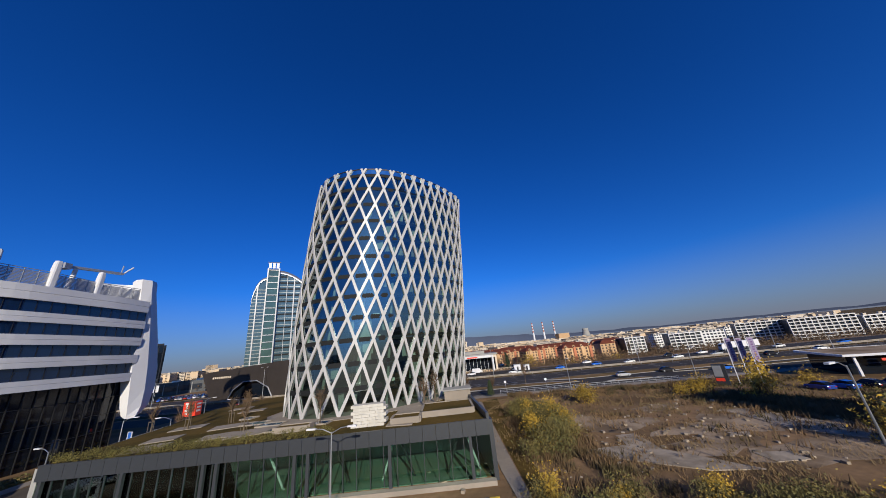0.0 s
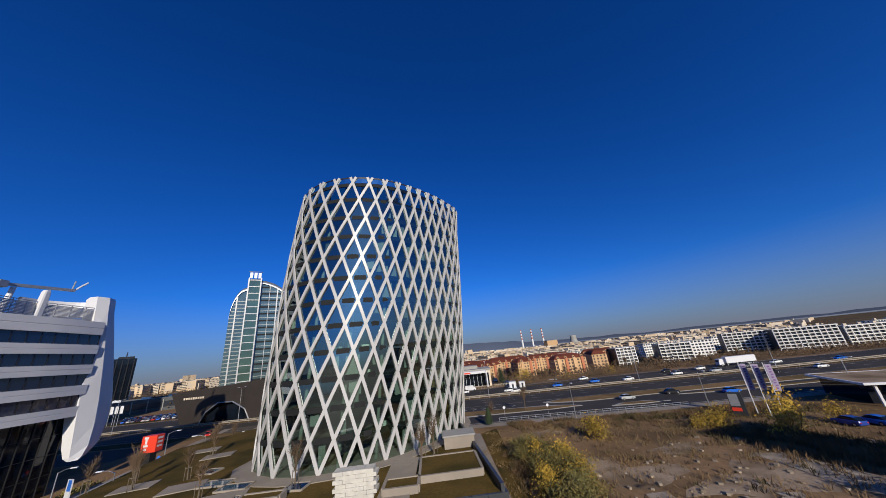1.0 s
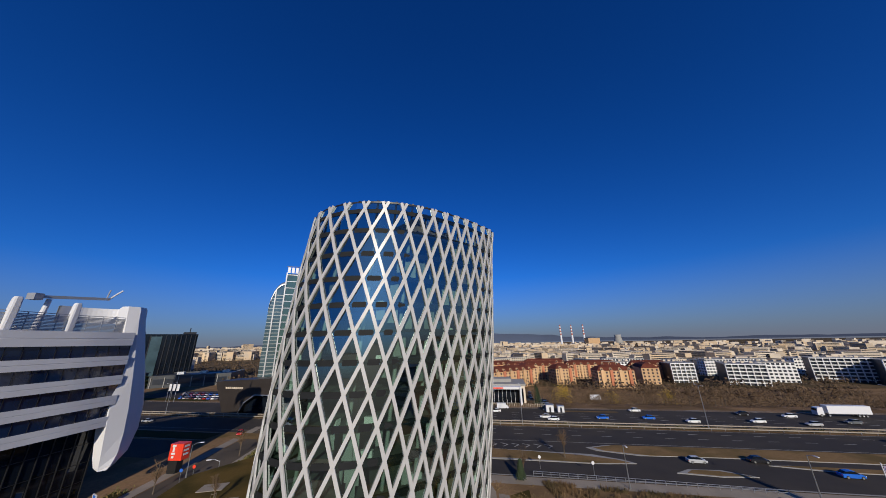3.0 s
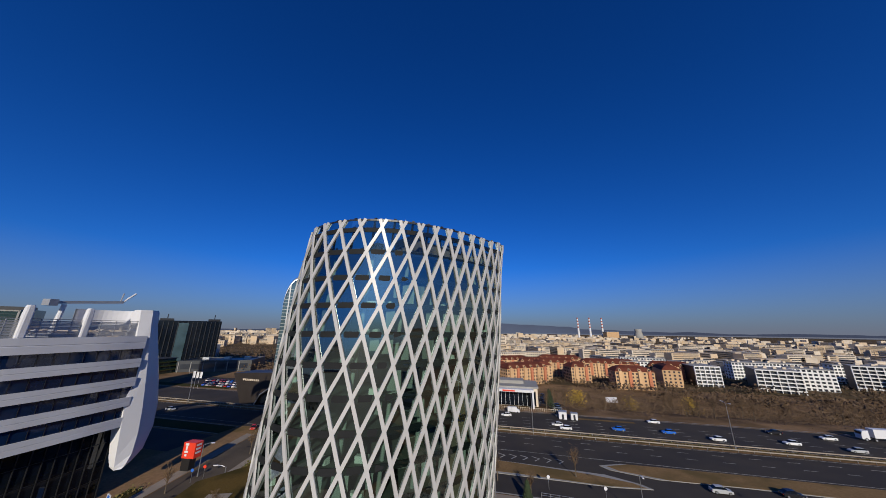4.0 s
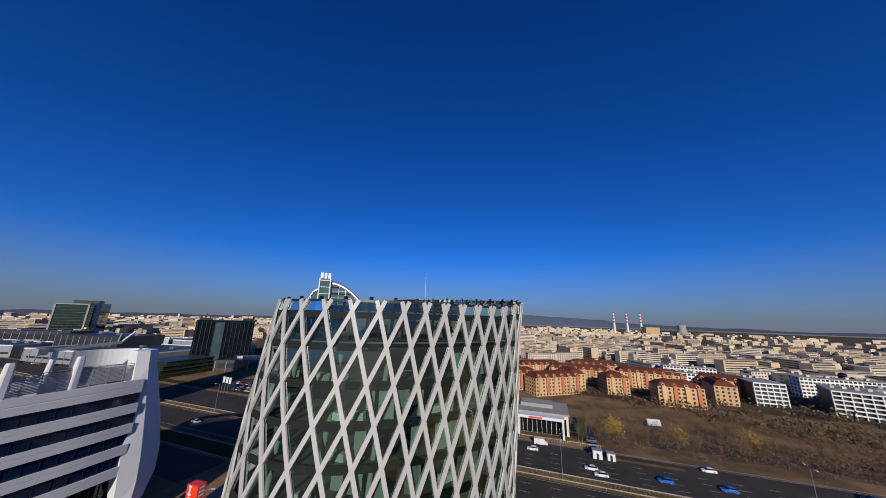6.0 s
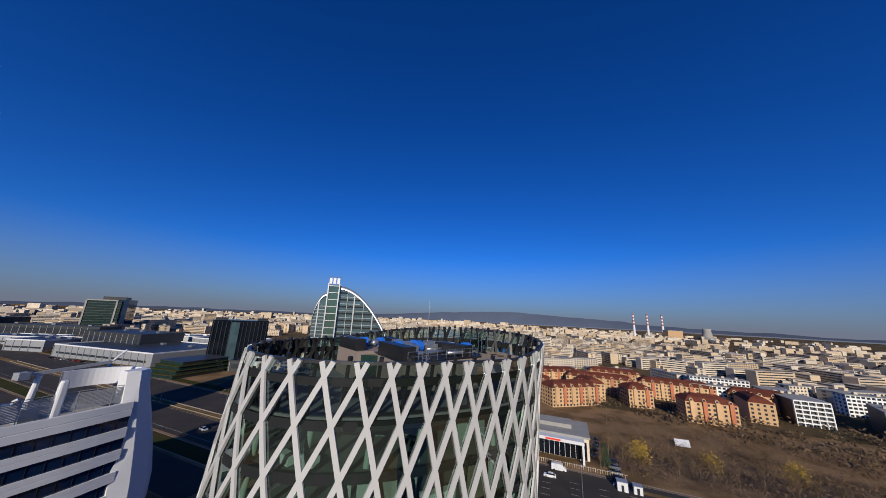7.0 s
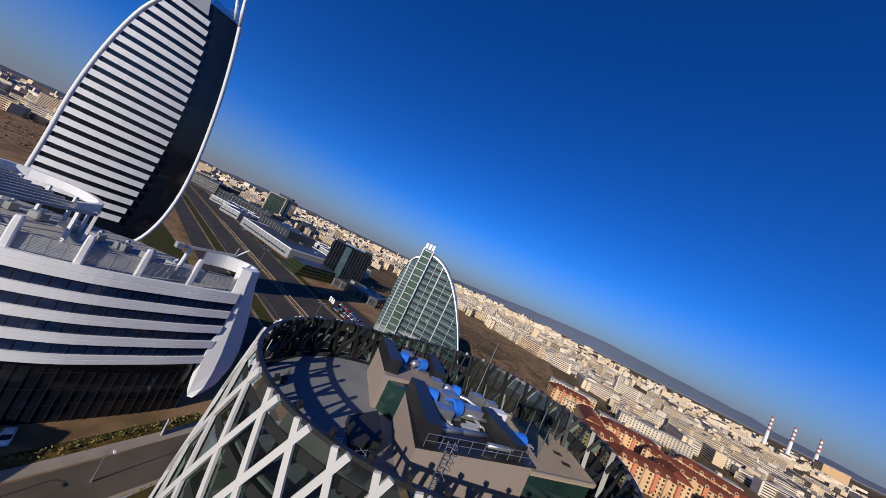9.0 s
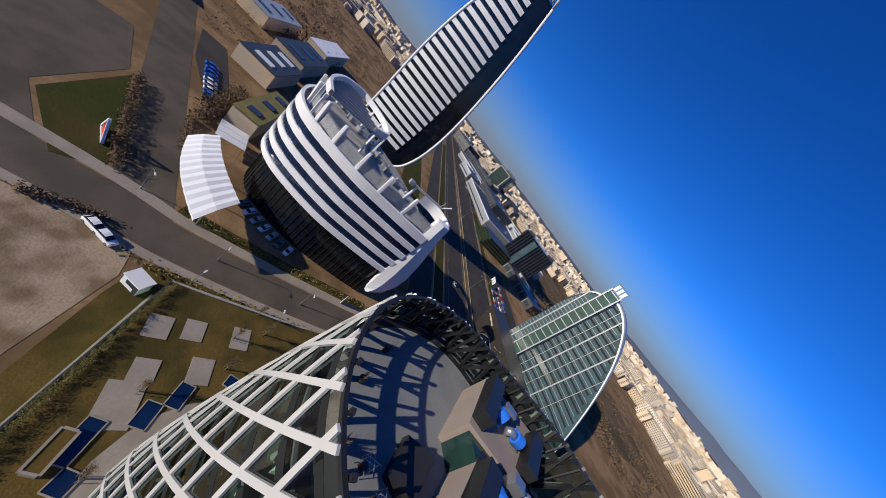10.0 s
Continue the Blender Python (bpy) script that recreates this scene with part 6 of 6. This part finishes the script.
def orange_house(x, y, face, w, d, floors, seed):
    rng = random.Random(seed)
    h = 3.0 * floors
    o = thing("apartment_house", "apricot apartment house with a red tiled mansard roof", "house", (x, y, level(x, y) - 0.3), face, "apricot houses")
    part("wall", Shape().box(0, 0, 0, w, d, h), M_ORANGE, o)
    part("roof", hip(-w / 2, -d / 2, w / 2, d / 2, h, 4.6), M_TILE, o)
    facade(o, -w / 2, -d / 2, w / 2, -d / 2, floors, 2.9, 3.0, WIN)
    facade(o, w / 2, -d / 2, w / 2, d / 2, floors, 2.9, 3.2, WIN)
    facade(o, -w / 2, d / 2, -w / 2, -d / 2, floors, 2.9, 3.2, WIN)
    for i in range(max(1, int(w / 7))):
        q = -w / 2 + (i + 0.5) * w / max(1, int(w / 7))
        part("bay", Shape().box(q, -d / 2 - 0.5, 2.6, 2.6, 1.2, h - 2.0), M_TERRA if i % 2 else M_ORANGE, o)
        dm = part("dormer", Shape().add([(q - 1.2, -d / 2 + 0.2, h), (q + 1.2, -d / 2 + 0.2, h), (q + 1.2, -d / 2 + 0.2, h + 1.6), (q, -d / 2 + 0.2, h + 2.6), (q - 1.2, -d / 2 + 0.2, h + 1.6), (q - 1.2, -d / 2 + 3.5, h), (q + 1.2, -d / 2 + 3.5, h), (q + 1.2, -d / 2 + 3.5, h + 1.6), (q, -d / 2 + 3.5, h + 2.6), (q - 1.2, -d / 2 + 3.5, h + 1.6)], [(0, 1, 2, 3, 4), (1, 6, 7, 2), (2, 7, 8, 3), (3, 8, 9, 4), (4, 9, 5, 0)]), M_ORANGE, o)
        part("window", WIN, M_WINDOW, dm).matrix_basis = pose(q, -d / 2 + 0.17, h + 0.3)
    for i in range(3):
        part("chimney", Shape().box(rng.uniform(-w / 3, w / 3), rng.uniform(-1, 2), h + 2.5, 0.8, 0.6, 2.6), M_TERRA, o)


M_TERRA = material("terracotta render", (0.42, 0.15, 0.075), 0.85, 0, 0.1, 0.8, 0.1)
for i, (x, y, f, w, d, n) in enumerate(((136, 158, -9, 24, 14, 5), (110, 180, 4, 15, 14, 5), (68, 172, 24, 36, 14, 5), (48, 182, 24, 24, 14, 5), (98, 210, -12, 46, 13, 5), (146, 204, -16, 44, 13, 5), (184, 188, -20, 30, 13, 5), (70, 226, 20, 40, 13, 5), (120, 240, -14, 40, 13, 5), (44, 214, 100, 30, 13, 5), (86, 192, 100, 20, 12, 5), (170, 172, 70, 22, 12, 5), (30, 240, 24, 34, 13, 5))):
    orange_house(15.7 + 1.36 * (x - 15.7), -34.7 + 1.36 * (y + 34.7), f, w * 1.32, d * 1.22, n, i)


M_BRIGHT = material("white render", (0.72, 0.71, 0.69), 0.8, 0, 0.06, 0.5, 0.1, each=0.06)


def white_house(x, y, face, w, d, floors, words="white apartment block with square windows", framed=False):
    h = 3.0 * floors
    o = thing("apartment_block", words, "house", (x, y, level(x, y) - 0.6), face, "white apartment blocks")
    part("wall", Shape().box(0, 0, 0, w, d, h), M_BRIGHT if not framed else M_FASCIA, o)
    part("roof", Shape().box(0, 0, h, w + 0.4, d + 0.4, 0.5), M_CONCRETE, o)
    if framed:
        for f in range(floors + 1):
            part("balcony_slab", Shape().box(0, -d / 2 - 0.9, f * 3.0 - 0.15, w, 1.8, 0.8 if f else 0.3), M_BRIGHT, o)
            part("balcony_slab", Shape().box(w / 2 + 0.5, 0, f * 3.0 - 0.15, 1.0, d, 0.8), M_BRIGHT, o)
        for i in range(int(w / 4) + 1):
            part("pier", Shape().box(-w / 2 + i * w / int(w / 4), -d / 2 - 0.9, 0, 0.5, 1.7, h), M_BRIGHT, o)
    else:
        facade(o, -w / 2, -d / 2, w / 2, -d / 2, floors, 3.0, 3.0, WIN_TALL)
        facade(o, w / 2, -d / 2, w / 2, d / 2, floors, 3.0, 3.6, WIN_TALL)
        facade(o, -w / 2, d / 2, -w / 2, -d / 2, floors, 3.0, 3.6, WIN_TALL)
    for i in range(4):
        part("roof_hut", Shape().box(-w / 3 + i * w / 4.5, 0, h + 0.5, 2.2, 2.6, 1.7), M_PALE, o)


for x, y, f, w, d, n, fr in ((264, 265, -15, 20, 58, 6, True), (304, 226, -34, 27, 36, 6, True), (344, 232, -36, 26, 24, 6, False), (399, 222, -42, 38, 24, 7, True), (414, 180, -42, 44, 24, 7, True), (470, 160, -36, 46, 24, 6, True), (520, 150, -14, 54, 20, 6, True), (590, 132, -14, 54, 18, 6, False),
                             (352, 280, -14, 60, 14, 6, False), (440, 262, -14, 64, 14, 6, False), (520, 236, -14, 64, 14, 6, False), (600, 200, -14, 64, 17, 6, False), (220, 284, -20, 32, 15, 6, False), (256, 330, -20, 47, 14, 6, False)):
    white_house(x, y, f, w, d, n, "white apartment block with deep balconies" if fr else "white apartment block with square windows", fr)

# ---- buildings to the west ----
dark = thing("dark_office", "black office tower with a blue glass strip", "building", (-246, 246, GROUND), 40)
dark.scale = (1.22, 1.22, 1.06)
part("body", Shape().box(0, 0, 0, 40, 22, 40), M_DARKGLASS, dark)
part("blue_strip", Shape().box(-4, -11.2, 0, 6, 0.6, 38), M_BLUEPANEL, dark)
for i in range(14):
    part("rib", Shape().box(-19 + 2.9 * i, -11.2, 1, 0.5, 0.5, 38), M_BLACK, dark)
for q in (-15, 15):
    part("antenna", Shape().tube([(q, 0, 40), (q, 0, 46)], 0.3, 6), M_BLACK, dark)
    part("plant", Shape().box(q, 0, 40, 8, 10, 2.0), M_BLACK, dark)
gb = thing("glass_office", "green glass office block with a rooftop plant room", "building", (-640, 388, GROUND), 40)
gb.scale = (1.3, 1.3, 1.14)
part("body", Shape().box(-3, 0, 0, 32, 34, 50), M_STOREYGLASS, gb)
part("dark_wing", Shape().box(14, 1, 0, 10, 32, 52), M_BLUEGLASS, gb, "dark blue glass wing")
part("plant", Shape().box(3, 0, 50, 22, 18, 6), M_BLACK, gb)
part("frame_edge", Shape().box(-19.4, -17.2, 0, 1.6, 1.2, 51).box(8.6, -17.2, 0, 1.6, 1.2, 51).box(-5.4, -17.2, 49.6, 29, 1.2, 1.6), M_CONCRETE, gb)
for i in range(13):
    part("floor_line", Shape().box(-3, 0, 3.7 * i + 1.5, 32.4, 34.4, 0.5), M_FASCIA, gb)
halls = ((-345, 238, 136, 80, 11, -5, 0), (-402, 262, 92, 44, 21, -5, 1), (-318, 312, 84, 46, 15, -5, 0), (-478, 236, 44, 44, 11, 8, 0), (-640, 320, 170, 34, 17, 14, 1), (-745, 300, 84, 50, 25, 14, 2), (-190, 226, 56, 34, 8, 14, 1), (-420, 340, 70, 40, 12, 30, 0), (-560, 260, 70, 36, 9, 14, 0))
for i, (x, y, w, d, h, f, kind) in enumerate(halls):
    o = thing("trade_hall", ("long white trade hall with a black flat roof", "dark glazed trade hall with grey frames", "dark hall with pale upright fins")[kind], "building", (x, y, GROUND), f, "trade halls")
    part("wall", Shape().box(0, 0, 0, w, d, h), M_FASCIA if kind else M_LOUVRE, o)
    part("roof", Shape().box(0, 0, h, w - 1.2, d - 1.2, 0.3), M_FASCIA, o)
    for q in (-1, 1):
        part("parapet", Shape().box(0, q * (d / 2 - 0.4), h, w, 0.9, 1.1), M_FASCIA if kind else M_WHITE, o)
        part("parapet", Shape().box(q * (w / 2 - 0.4), 0, h, 0.9, d - 1.8, 1.1), M_FASCIA if kind else M_WHITE, o)
    part("glass_strip", Shape().box(0, -d / 2 - 0.1, h * 0.3, w * 0.9, 0.2, h * (0.5 if kind == 1 else 0.16)), M_WINDOW, o)
    for j in range(int(w / (3 if kind == 2 else 9))):
        part("fin", Shape().box(-w / 2 + 1.5 + (3 if kind == 2 else 9) * j, -d / 2 - 0.3, 0 if kind != 2 else 4, 0.9 if kind == 2 else 0.5, 0.5, h - (0 if kind != 2 else 5)), M_CONCRETE if kind else M_LOUVRE, o)
    for j in range(3):
        part("roof_plant", Shape().box(-w * 0.3 + w * 0.3 * j, d * 0.15, h + 0.3, 5, 3.5, 1.8), M_STEEL, o)
green = thing("glass_pavilion", "dark green tiered glass pavilion beside the boulevard", "building", (-233, 186, GROUND), -8)
for j in range(4):
    part("tier", Shape().box(0, 1.2 * j, 2.9 * j, 32 - 2 * j, 44 - 2.4 * j, 2.4), M_STOREYGLASS, green)
    part("ledge", Shape().box(0, 1.2 * j, 2.9 * j + 2.4, 33.4 - 2 * j, 45.4 - 2.4 * j, 0.5), M_TURF if j < 3 else M_FASCIA, green)
single("car_park", Shape().prism([(-440, 192), (-270, 170), (-262, 186), (-440, 206)], GROUND - 0.1, GROUND + 0.06), M_ASPHALT, "grey asphalt car park before the white hall", "car park", "structure")
for i in range(12):
    car(-400 + 9.6 * i + rp.uniform(-1, 1), 196 - 1.15 * i, 85, (WHITE, SILVER, GREY, BLACK, (0.35, 0.03, 0.02), BLUE)[rp.randrange(6)], "parked car before the white hall")
lane(31.5, 6.0, GROUND + 0.09, "verge", M_TURF, "green roadside lawn beside the boulevard", "verge", -500, -130)
for i in range(3):
    f = thing("flagpole", "white flag on a tall pole by the car park", "flag", (-140 - 3.0 * i, 137 + 1.0 * i, GROUND), 20, "flags")
    part("pole", Shape().tube([(0, 0, 0), (0, 0, 10)], 0.08, 6), M_STEEL, f)
    part("cloth", Shape().ribbon([[(0.1, 0, 6.2), (0.7, 0.12, 6.0), (1.3, -0.1, 6.1)], [(0.1, 0, 9.8), (0.7, 0.15, 9.7), (1.3, -0.1, 9.6)]]), M_WHITE, f)
single("car_park", Shape().prism([(-104, 136), (-176, 154), (-186, 186), (-108, 170)], GROUND - 0.1, GROUND + 0.05), M_ASPHALT, "grey asphalt car park across the boulevard", "car park", "structure")
# low buildings beyond the striped office, seen from above
for i, (x, y, w, d, h, f, m) in enumerate(((-123, -35.4, 35, 9, 7.6, -7, M_LAWN), (-172, -48, 34, 17, 8, -10, M_FASCIA), (-222, -44, 48, 18, 9, -10, M_FASCIA), (-292, -38, 66, 15, 10, -10, M_WHITE), (-250, -72, 50, 16, 8, -10, M_LOUVRE), (-190, -120, 40, 20, 8, 28, M_LOUVRE))):
    o = thing("low_block", "low flat-roofed service building behind the offices", "building", (x, y, GROUND), f, "low blocks")
    part("wall", Shape().box(0, 0, 0, w, d, h), M_CREAM, o)
    part("roof", Shape().box(0, 0, h, w + 0.5, d + 0.5, 0.4), m if m is not M_LAWN else M_OLIVE, o)
    for j in range(3):
        part("skylight", Shape().box(-w / 3 + j * w / 3, 0, h + 0.4, 3.5, d * 0.5, 0.5), M_WHITE if i % 2 else M_WINDOW, o)
port = thing("carport", "white panelled carport roof beside the striped office", "carport", (-96.9, -36.3, GROUND), 12)
for i in range(3):
    part("roof_panel", Shape().box(-3.6 + 3.6 * i, 0, 3.5 + 0.1 * i, 3.3, 8.4, 0.12), M_WHITE, port)
for q in (-5, 5):
    for r in (-3.6, 3.6):
        part("post", Shape().box(q, r, 0, 0.14, 0.14, 3.5), M_STEEL, port)
for i in range(9):
    col = (WHITE, WHITE, SILVER, GREY, WHITE, BLUE)[rp.randrange(6)]
    car(-112 - 2.9 * i, -48.6 - 1.15 * i + rp.uniform(-0.3, 0.3), 115, col, "parked car beside the street")
grove = Shape()
for i in range(900):
    x, y = -120 - 340 * rp.random(), rp.uniform(-80, -2)
    if i % 5 == 0:
        x, y = -98 - rp.uniform(0, 32), -44.5 + rp.gauss(0, 1.0) - 0.06 * rp.uniform(0, 30)
    elif y < -44 and x > -166 or abs(y + 40) < 12:
        continue
    r = rp.uniform(0.8, 2.2)
    for _ in range(30):
        p = Vector((x + rp.gauss(0, 0.7) * r, y + rp.gauss(0, 0.7) * r, GROUND + rp.uniform(0.2, 2.4) * r))
        u, v = Vector((rp.uniform(-1, 1), rp.uniform(-1, 1), rp.uniform(-1, 1))) * 0.22 * r, Vector((rp.uniform(-1, 1), rp.uniform(-1, 1), rp.uniform(-0.3, 1))) * 0.3 * r
        grove.add([p - u, p + v, p + u], [(0, 1, 2)])
single("grove", grove, M_TWIG, "brown leafless trees and bushes behind the offices", "trees", "stuff")
cabin = thing("gate_cabin", "white flat-roofed gate cabin beside the car park", "cabin", (-37.2, -28.6, GROUND), 60)
part("body", Shape().box(0, 0, 0, 3.6, 2.4, 2.5), M_WHITE, cabin)
part("roof", Shape().box(0, 0, 2.5, 4.0, 2.8, 0.2), M_WHITE, cabin)
part("window", Shape().box(0, -1.22, 1.0, 1.8, 0.06, 1.0), M_WINDOW, cabin)
part("door", Shape().box(1.3, -1.22, 0.05, 0.8, 0.06, 2.0), M_FASCIA, cabin)
tri = thing("street_sculpture", "red and white triangular advertising frame on the grass", "sign", (-69, -52, GROUND), 30)
part("frame", Shape().beam((-3, 0, 0.2), (0, 0, 5), 0.5, 0.5).beam((3, 0, 0.2), (0, 0, 5), 0.5, 0.5).beam((-3, 0, 0.3), (3, 0, 0.3), 0.5, 0.5), M_WHITE, tri)
part("red_field", Shape().box(0, 0, 1.0, 2.6, 0.3, 1.4), M_RED, tri)

# ---- darker ground between the districts ----
M_DISTRICT = material("winter scrub ground", (0.115, 0.080, 0.045), 0.95, 0, 0.4, 0.3, 0.012, spec=0.04, other=(0.068, 0.053, 0.029))
sheet = []
for off in (170, 205, 260, 400, 800, 1600, 3400):
    sheet.append([(*hw(x, off), level(*hw(x, off)) + 0.25) for x in (-3600, -1800, -900, -400, -100, -20, 0, 20, 40, 60, 80, 120, 200, 400, 900, 1800, 3600)])
single("district_ground", Shape().ribbon(sheet), M_DISTRICT, "dark winter scrub between the apartment districts", "ground", "structure")

# ---- far city ----
rng = random.Random(4)
for i in range(110):
    a = radians(rng.uniform(-62, 52))
    d = rng.uniform(330, 800)
    x, y = d * math.sin(a), d * math.cos(a)
    if x < -30 and d < 560 or x < -150 and d < 620 or (x > 20 and x < 600 and y < 320) or abs(y - AXIS + 0.24 * (x - 43)) < 60 or (-120 < x < 0 and y < 330) or (-260 < x < -150 and 150 < y < 250):
        continue
    w, h = rng.uniform(22, 60), rng.choice((12, 15, 15, 18, 18, 24) if a < 0.15 else (12, 12, 15, 15, 18))
    o = thing("far_block", "pale panel-built apartment block in the district", "house", (x, y, level(x, y) - 0.2), rng.choice((10, 100, 10, -30)), "far apartment blocks")
    part("wall", Shape().box(0, 0, 0, w, 12, h), M_CREAM if rng.random() < 0.6 else M_PALE, o)
    part("roof", Shape().box(0, 0, h, w + 0.4, 12.4, 0.5), M_CONCRETE, o)
    sh = Shape()
    for f in range(h // 3):
        for j in range(int(w / 3.6)):
            sh.box(-w / 2 + 1.8 + 3.6 * j, -6.0, 1.0 + 3 * f, 1.7, 0.16, 1.5)
            sh.box(-w / 2 + 1.8 + 3.6 * j, 6.0, 1.0 + 3 * f, 1.7, 0.16, 1.5)
        sh.box(-w / 2, 0, 1.0 + 3 * f, 0.16, 3.0, 1.5).box(w / 2, 0, 1.0 + 3 * f, 0.16, 3.0, 1.5)
    tagged(part("window_grid", sh, M_WINDOW, o), kind="stuff")
    part("lift_house", Shape().box(rng.uniform(-w / 4, w / 4), 0, h, 4, 4, 3), M_CREAM, o)
for mat, words, seed in ((M_PALE, "distant district of pale apartment blocks", 5), (M_CREAM, "distant district of cream apartment blocks", 6)):
    rng = random.Random(seed)
    city, glz = Shape(), Shape()
    for i in range(2100):
        a = radians(rng.uniform(-150, 62))
        d = 560 + 2500 * rng.random() ** 1.3
        x, y = d * math.sin(a), d * math.cos(a)
        if abs(y - AXIS + 0.24 * (x - 43)) < 70 or (a > radians(30) and d > 1100 and rng.random() < 0.35) or (a > radians(22) and d > 1900 and rng.random() < 0.4) or (a < radians(-8) and d < 760):
            continue
        w, dd, h = rng.uniform(14, 55), rng.uniform(11, 15), rng.choice((9, 12, 15, 18, 18, 21, 36 if rng.random() < 0.15 else 18) if a < 0.3 else (9, 9, 12, 15, 18))
        f = rng.choice((10, 100, 10, 60, -30))
        city.box(x, y, level(x, y) - 0.2, w, dd, h, f)
        if d < 1400:
            c, s = math.cos(radians(f)), math.sin(radians(f))
            for fl in range(int(h / 3)):
                for q in (-1, 1):
                    glz.box(x - s * q * dd / 2, y + c * q * dd / 2, level(x, y) + 1.0 + 3 * fl, w * 0.9, 0.2, 1.2, f)
    single("far_city", city, mat, words, "city", "stuff")
    single("far_windows", glz, M_WINDOW, "rows of windows in distant apartment blocks", "windows", "stuff")
wood = Shape()
rng = random.Random(9)
for i in range(8500):
    a = radians(rng.uniform(-150, 64))
    d = 260 + 2400 * rng.random() ** 1.5
    x, y = d * math.sin(a), d * math.cos(a)
    if abs(y - AXIS + 0.24 * (x - 43)) < 34 or (-450 < x < -60 and -30 < y < 215):
        continue
    s = rng.uniform(2.0, 5.0)
    p = Vector((x, y, level(x, y)))
    for _ in range(26):
        q = p + Vector((rng.gauss(0, 0.9) * s, rng.gauss(0, 0.9) * s, rng.uniform(0.15, 1.5) * s))
        u, v = Vector((rng.uniform(-1, 1), rng.uniform(-1, 1), rng.uniform(-1, 1))) * s * 0.19, Vector((rng.uniform(-1, 1), rng.uniform(-1, 1), rng.uniform(-0.3, 1))) * s * 0.22
        wood.add([q - u, q + v, q + u, q - v], [(0, 1, 2, 3)])
single("far_trees", wood, M_TWIG, "brown leafless trees between the distant blocks", "trees", "stuff")

M_STACKRED = material("faded red band", (0.33, 0.10, 0.08), 0.8)
for i, (x, y) in enumerate(((930, 2010), (1010, 2010), (1100, 2020))):
    c = thing("power_chimney", "tall red and white banded power station chimney", "chimney", (x, y, level(x, y)), 0, "power station chimneys")
    hgt = 138
    for j in range(14):
        r0, r1 = 7.5 - 3.0 * j / 14, 7.5 - 3.0 * (j + 1) / 14
        part("band", Shape().tube([(0, 0, hgt * j / 14), (0, 0, hgt * (j + 1) / 14)], [r0, r1], 14), M_STACKRED if j % 2 == 1 and j > 5 else M_WHITE, c)
cool = thing("cooling_tower", "grey concrete cooling tower of the power station", "cooling tower", (1330, 2000, level(1330, 2000)))
part("shell", Shape().tube([(0, 0, 0), (0, 0, 25), (0, 0, 50), (0, 0, 64)], [34, 25, 20, 22], 24), M_CONCRETE, cool, smooth=True)
hall = thing("power_hall", "orange-sided boiler hall of the power station", "building", (1120, 1960, level(1120, 1960)), 10)
part("body", Shape().box(0, 0, 0, 90, 40, 44), M_ORANGE, hall)
part("roof", Shape().box(0, 0, 44, 92, 42, 2), M_LOUVRE, hall)

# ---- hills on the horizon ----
# The blue-grey is distance haze put into the hills' base colour.
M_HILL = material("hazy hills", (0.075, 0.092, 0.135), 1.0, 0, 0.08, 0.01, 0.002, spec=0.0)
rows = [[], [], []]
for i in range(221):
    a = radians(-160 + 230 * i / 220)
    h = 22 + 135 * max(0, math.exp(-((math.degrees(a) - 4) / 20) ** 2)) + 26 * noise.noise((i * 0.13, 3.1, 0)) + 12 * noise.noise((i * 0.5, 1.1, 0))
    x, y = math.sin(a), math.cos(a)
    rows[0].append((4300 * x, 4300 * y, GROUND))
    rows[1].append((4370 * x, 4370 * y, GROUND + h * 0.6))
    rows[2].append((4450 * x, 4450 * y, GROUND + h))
single("hills", Shape().ribbon(rows), M_HILL, "low horizon hills with distance haze put into their blue-grey colour", "hills", "structure", smooth=True)
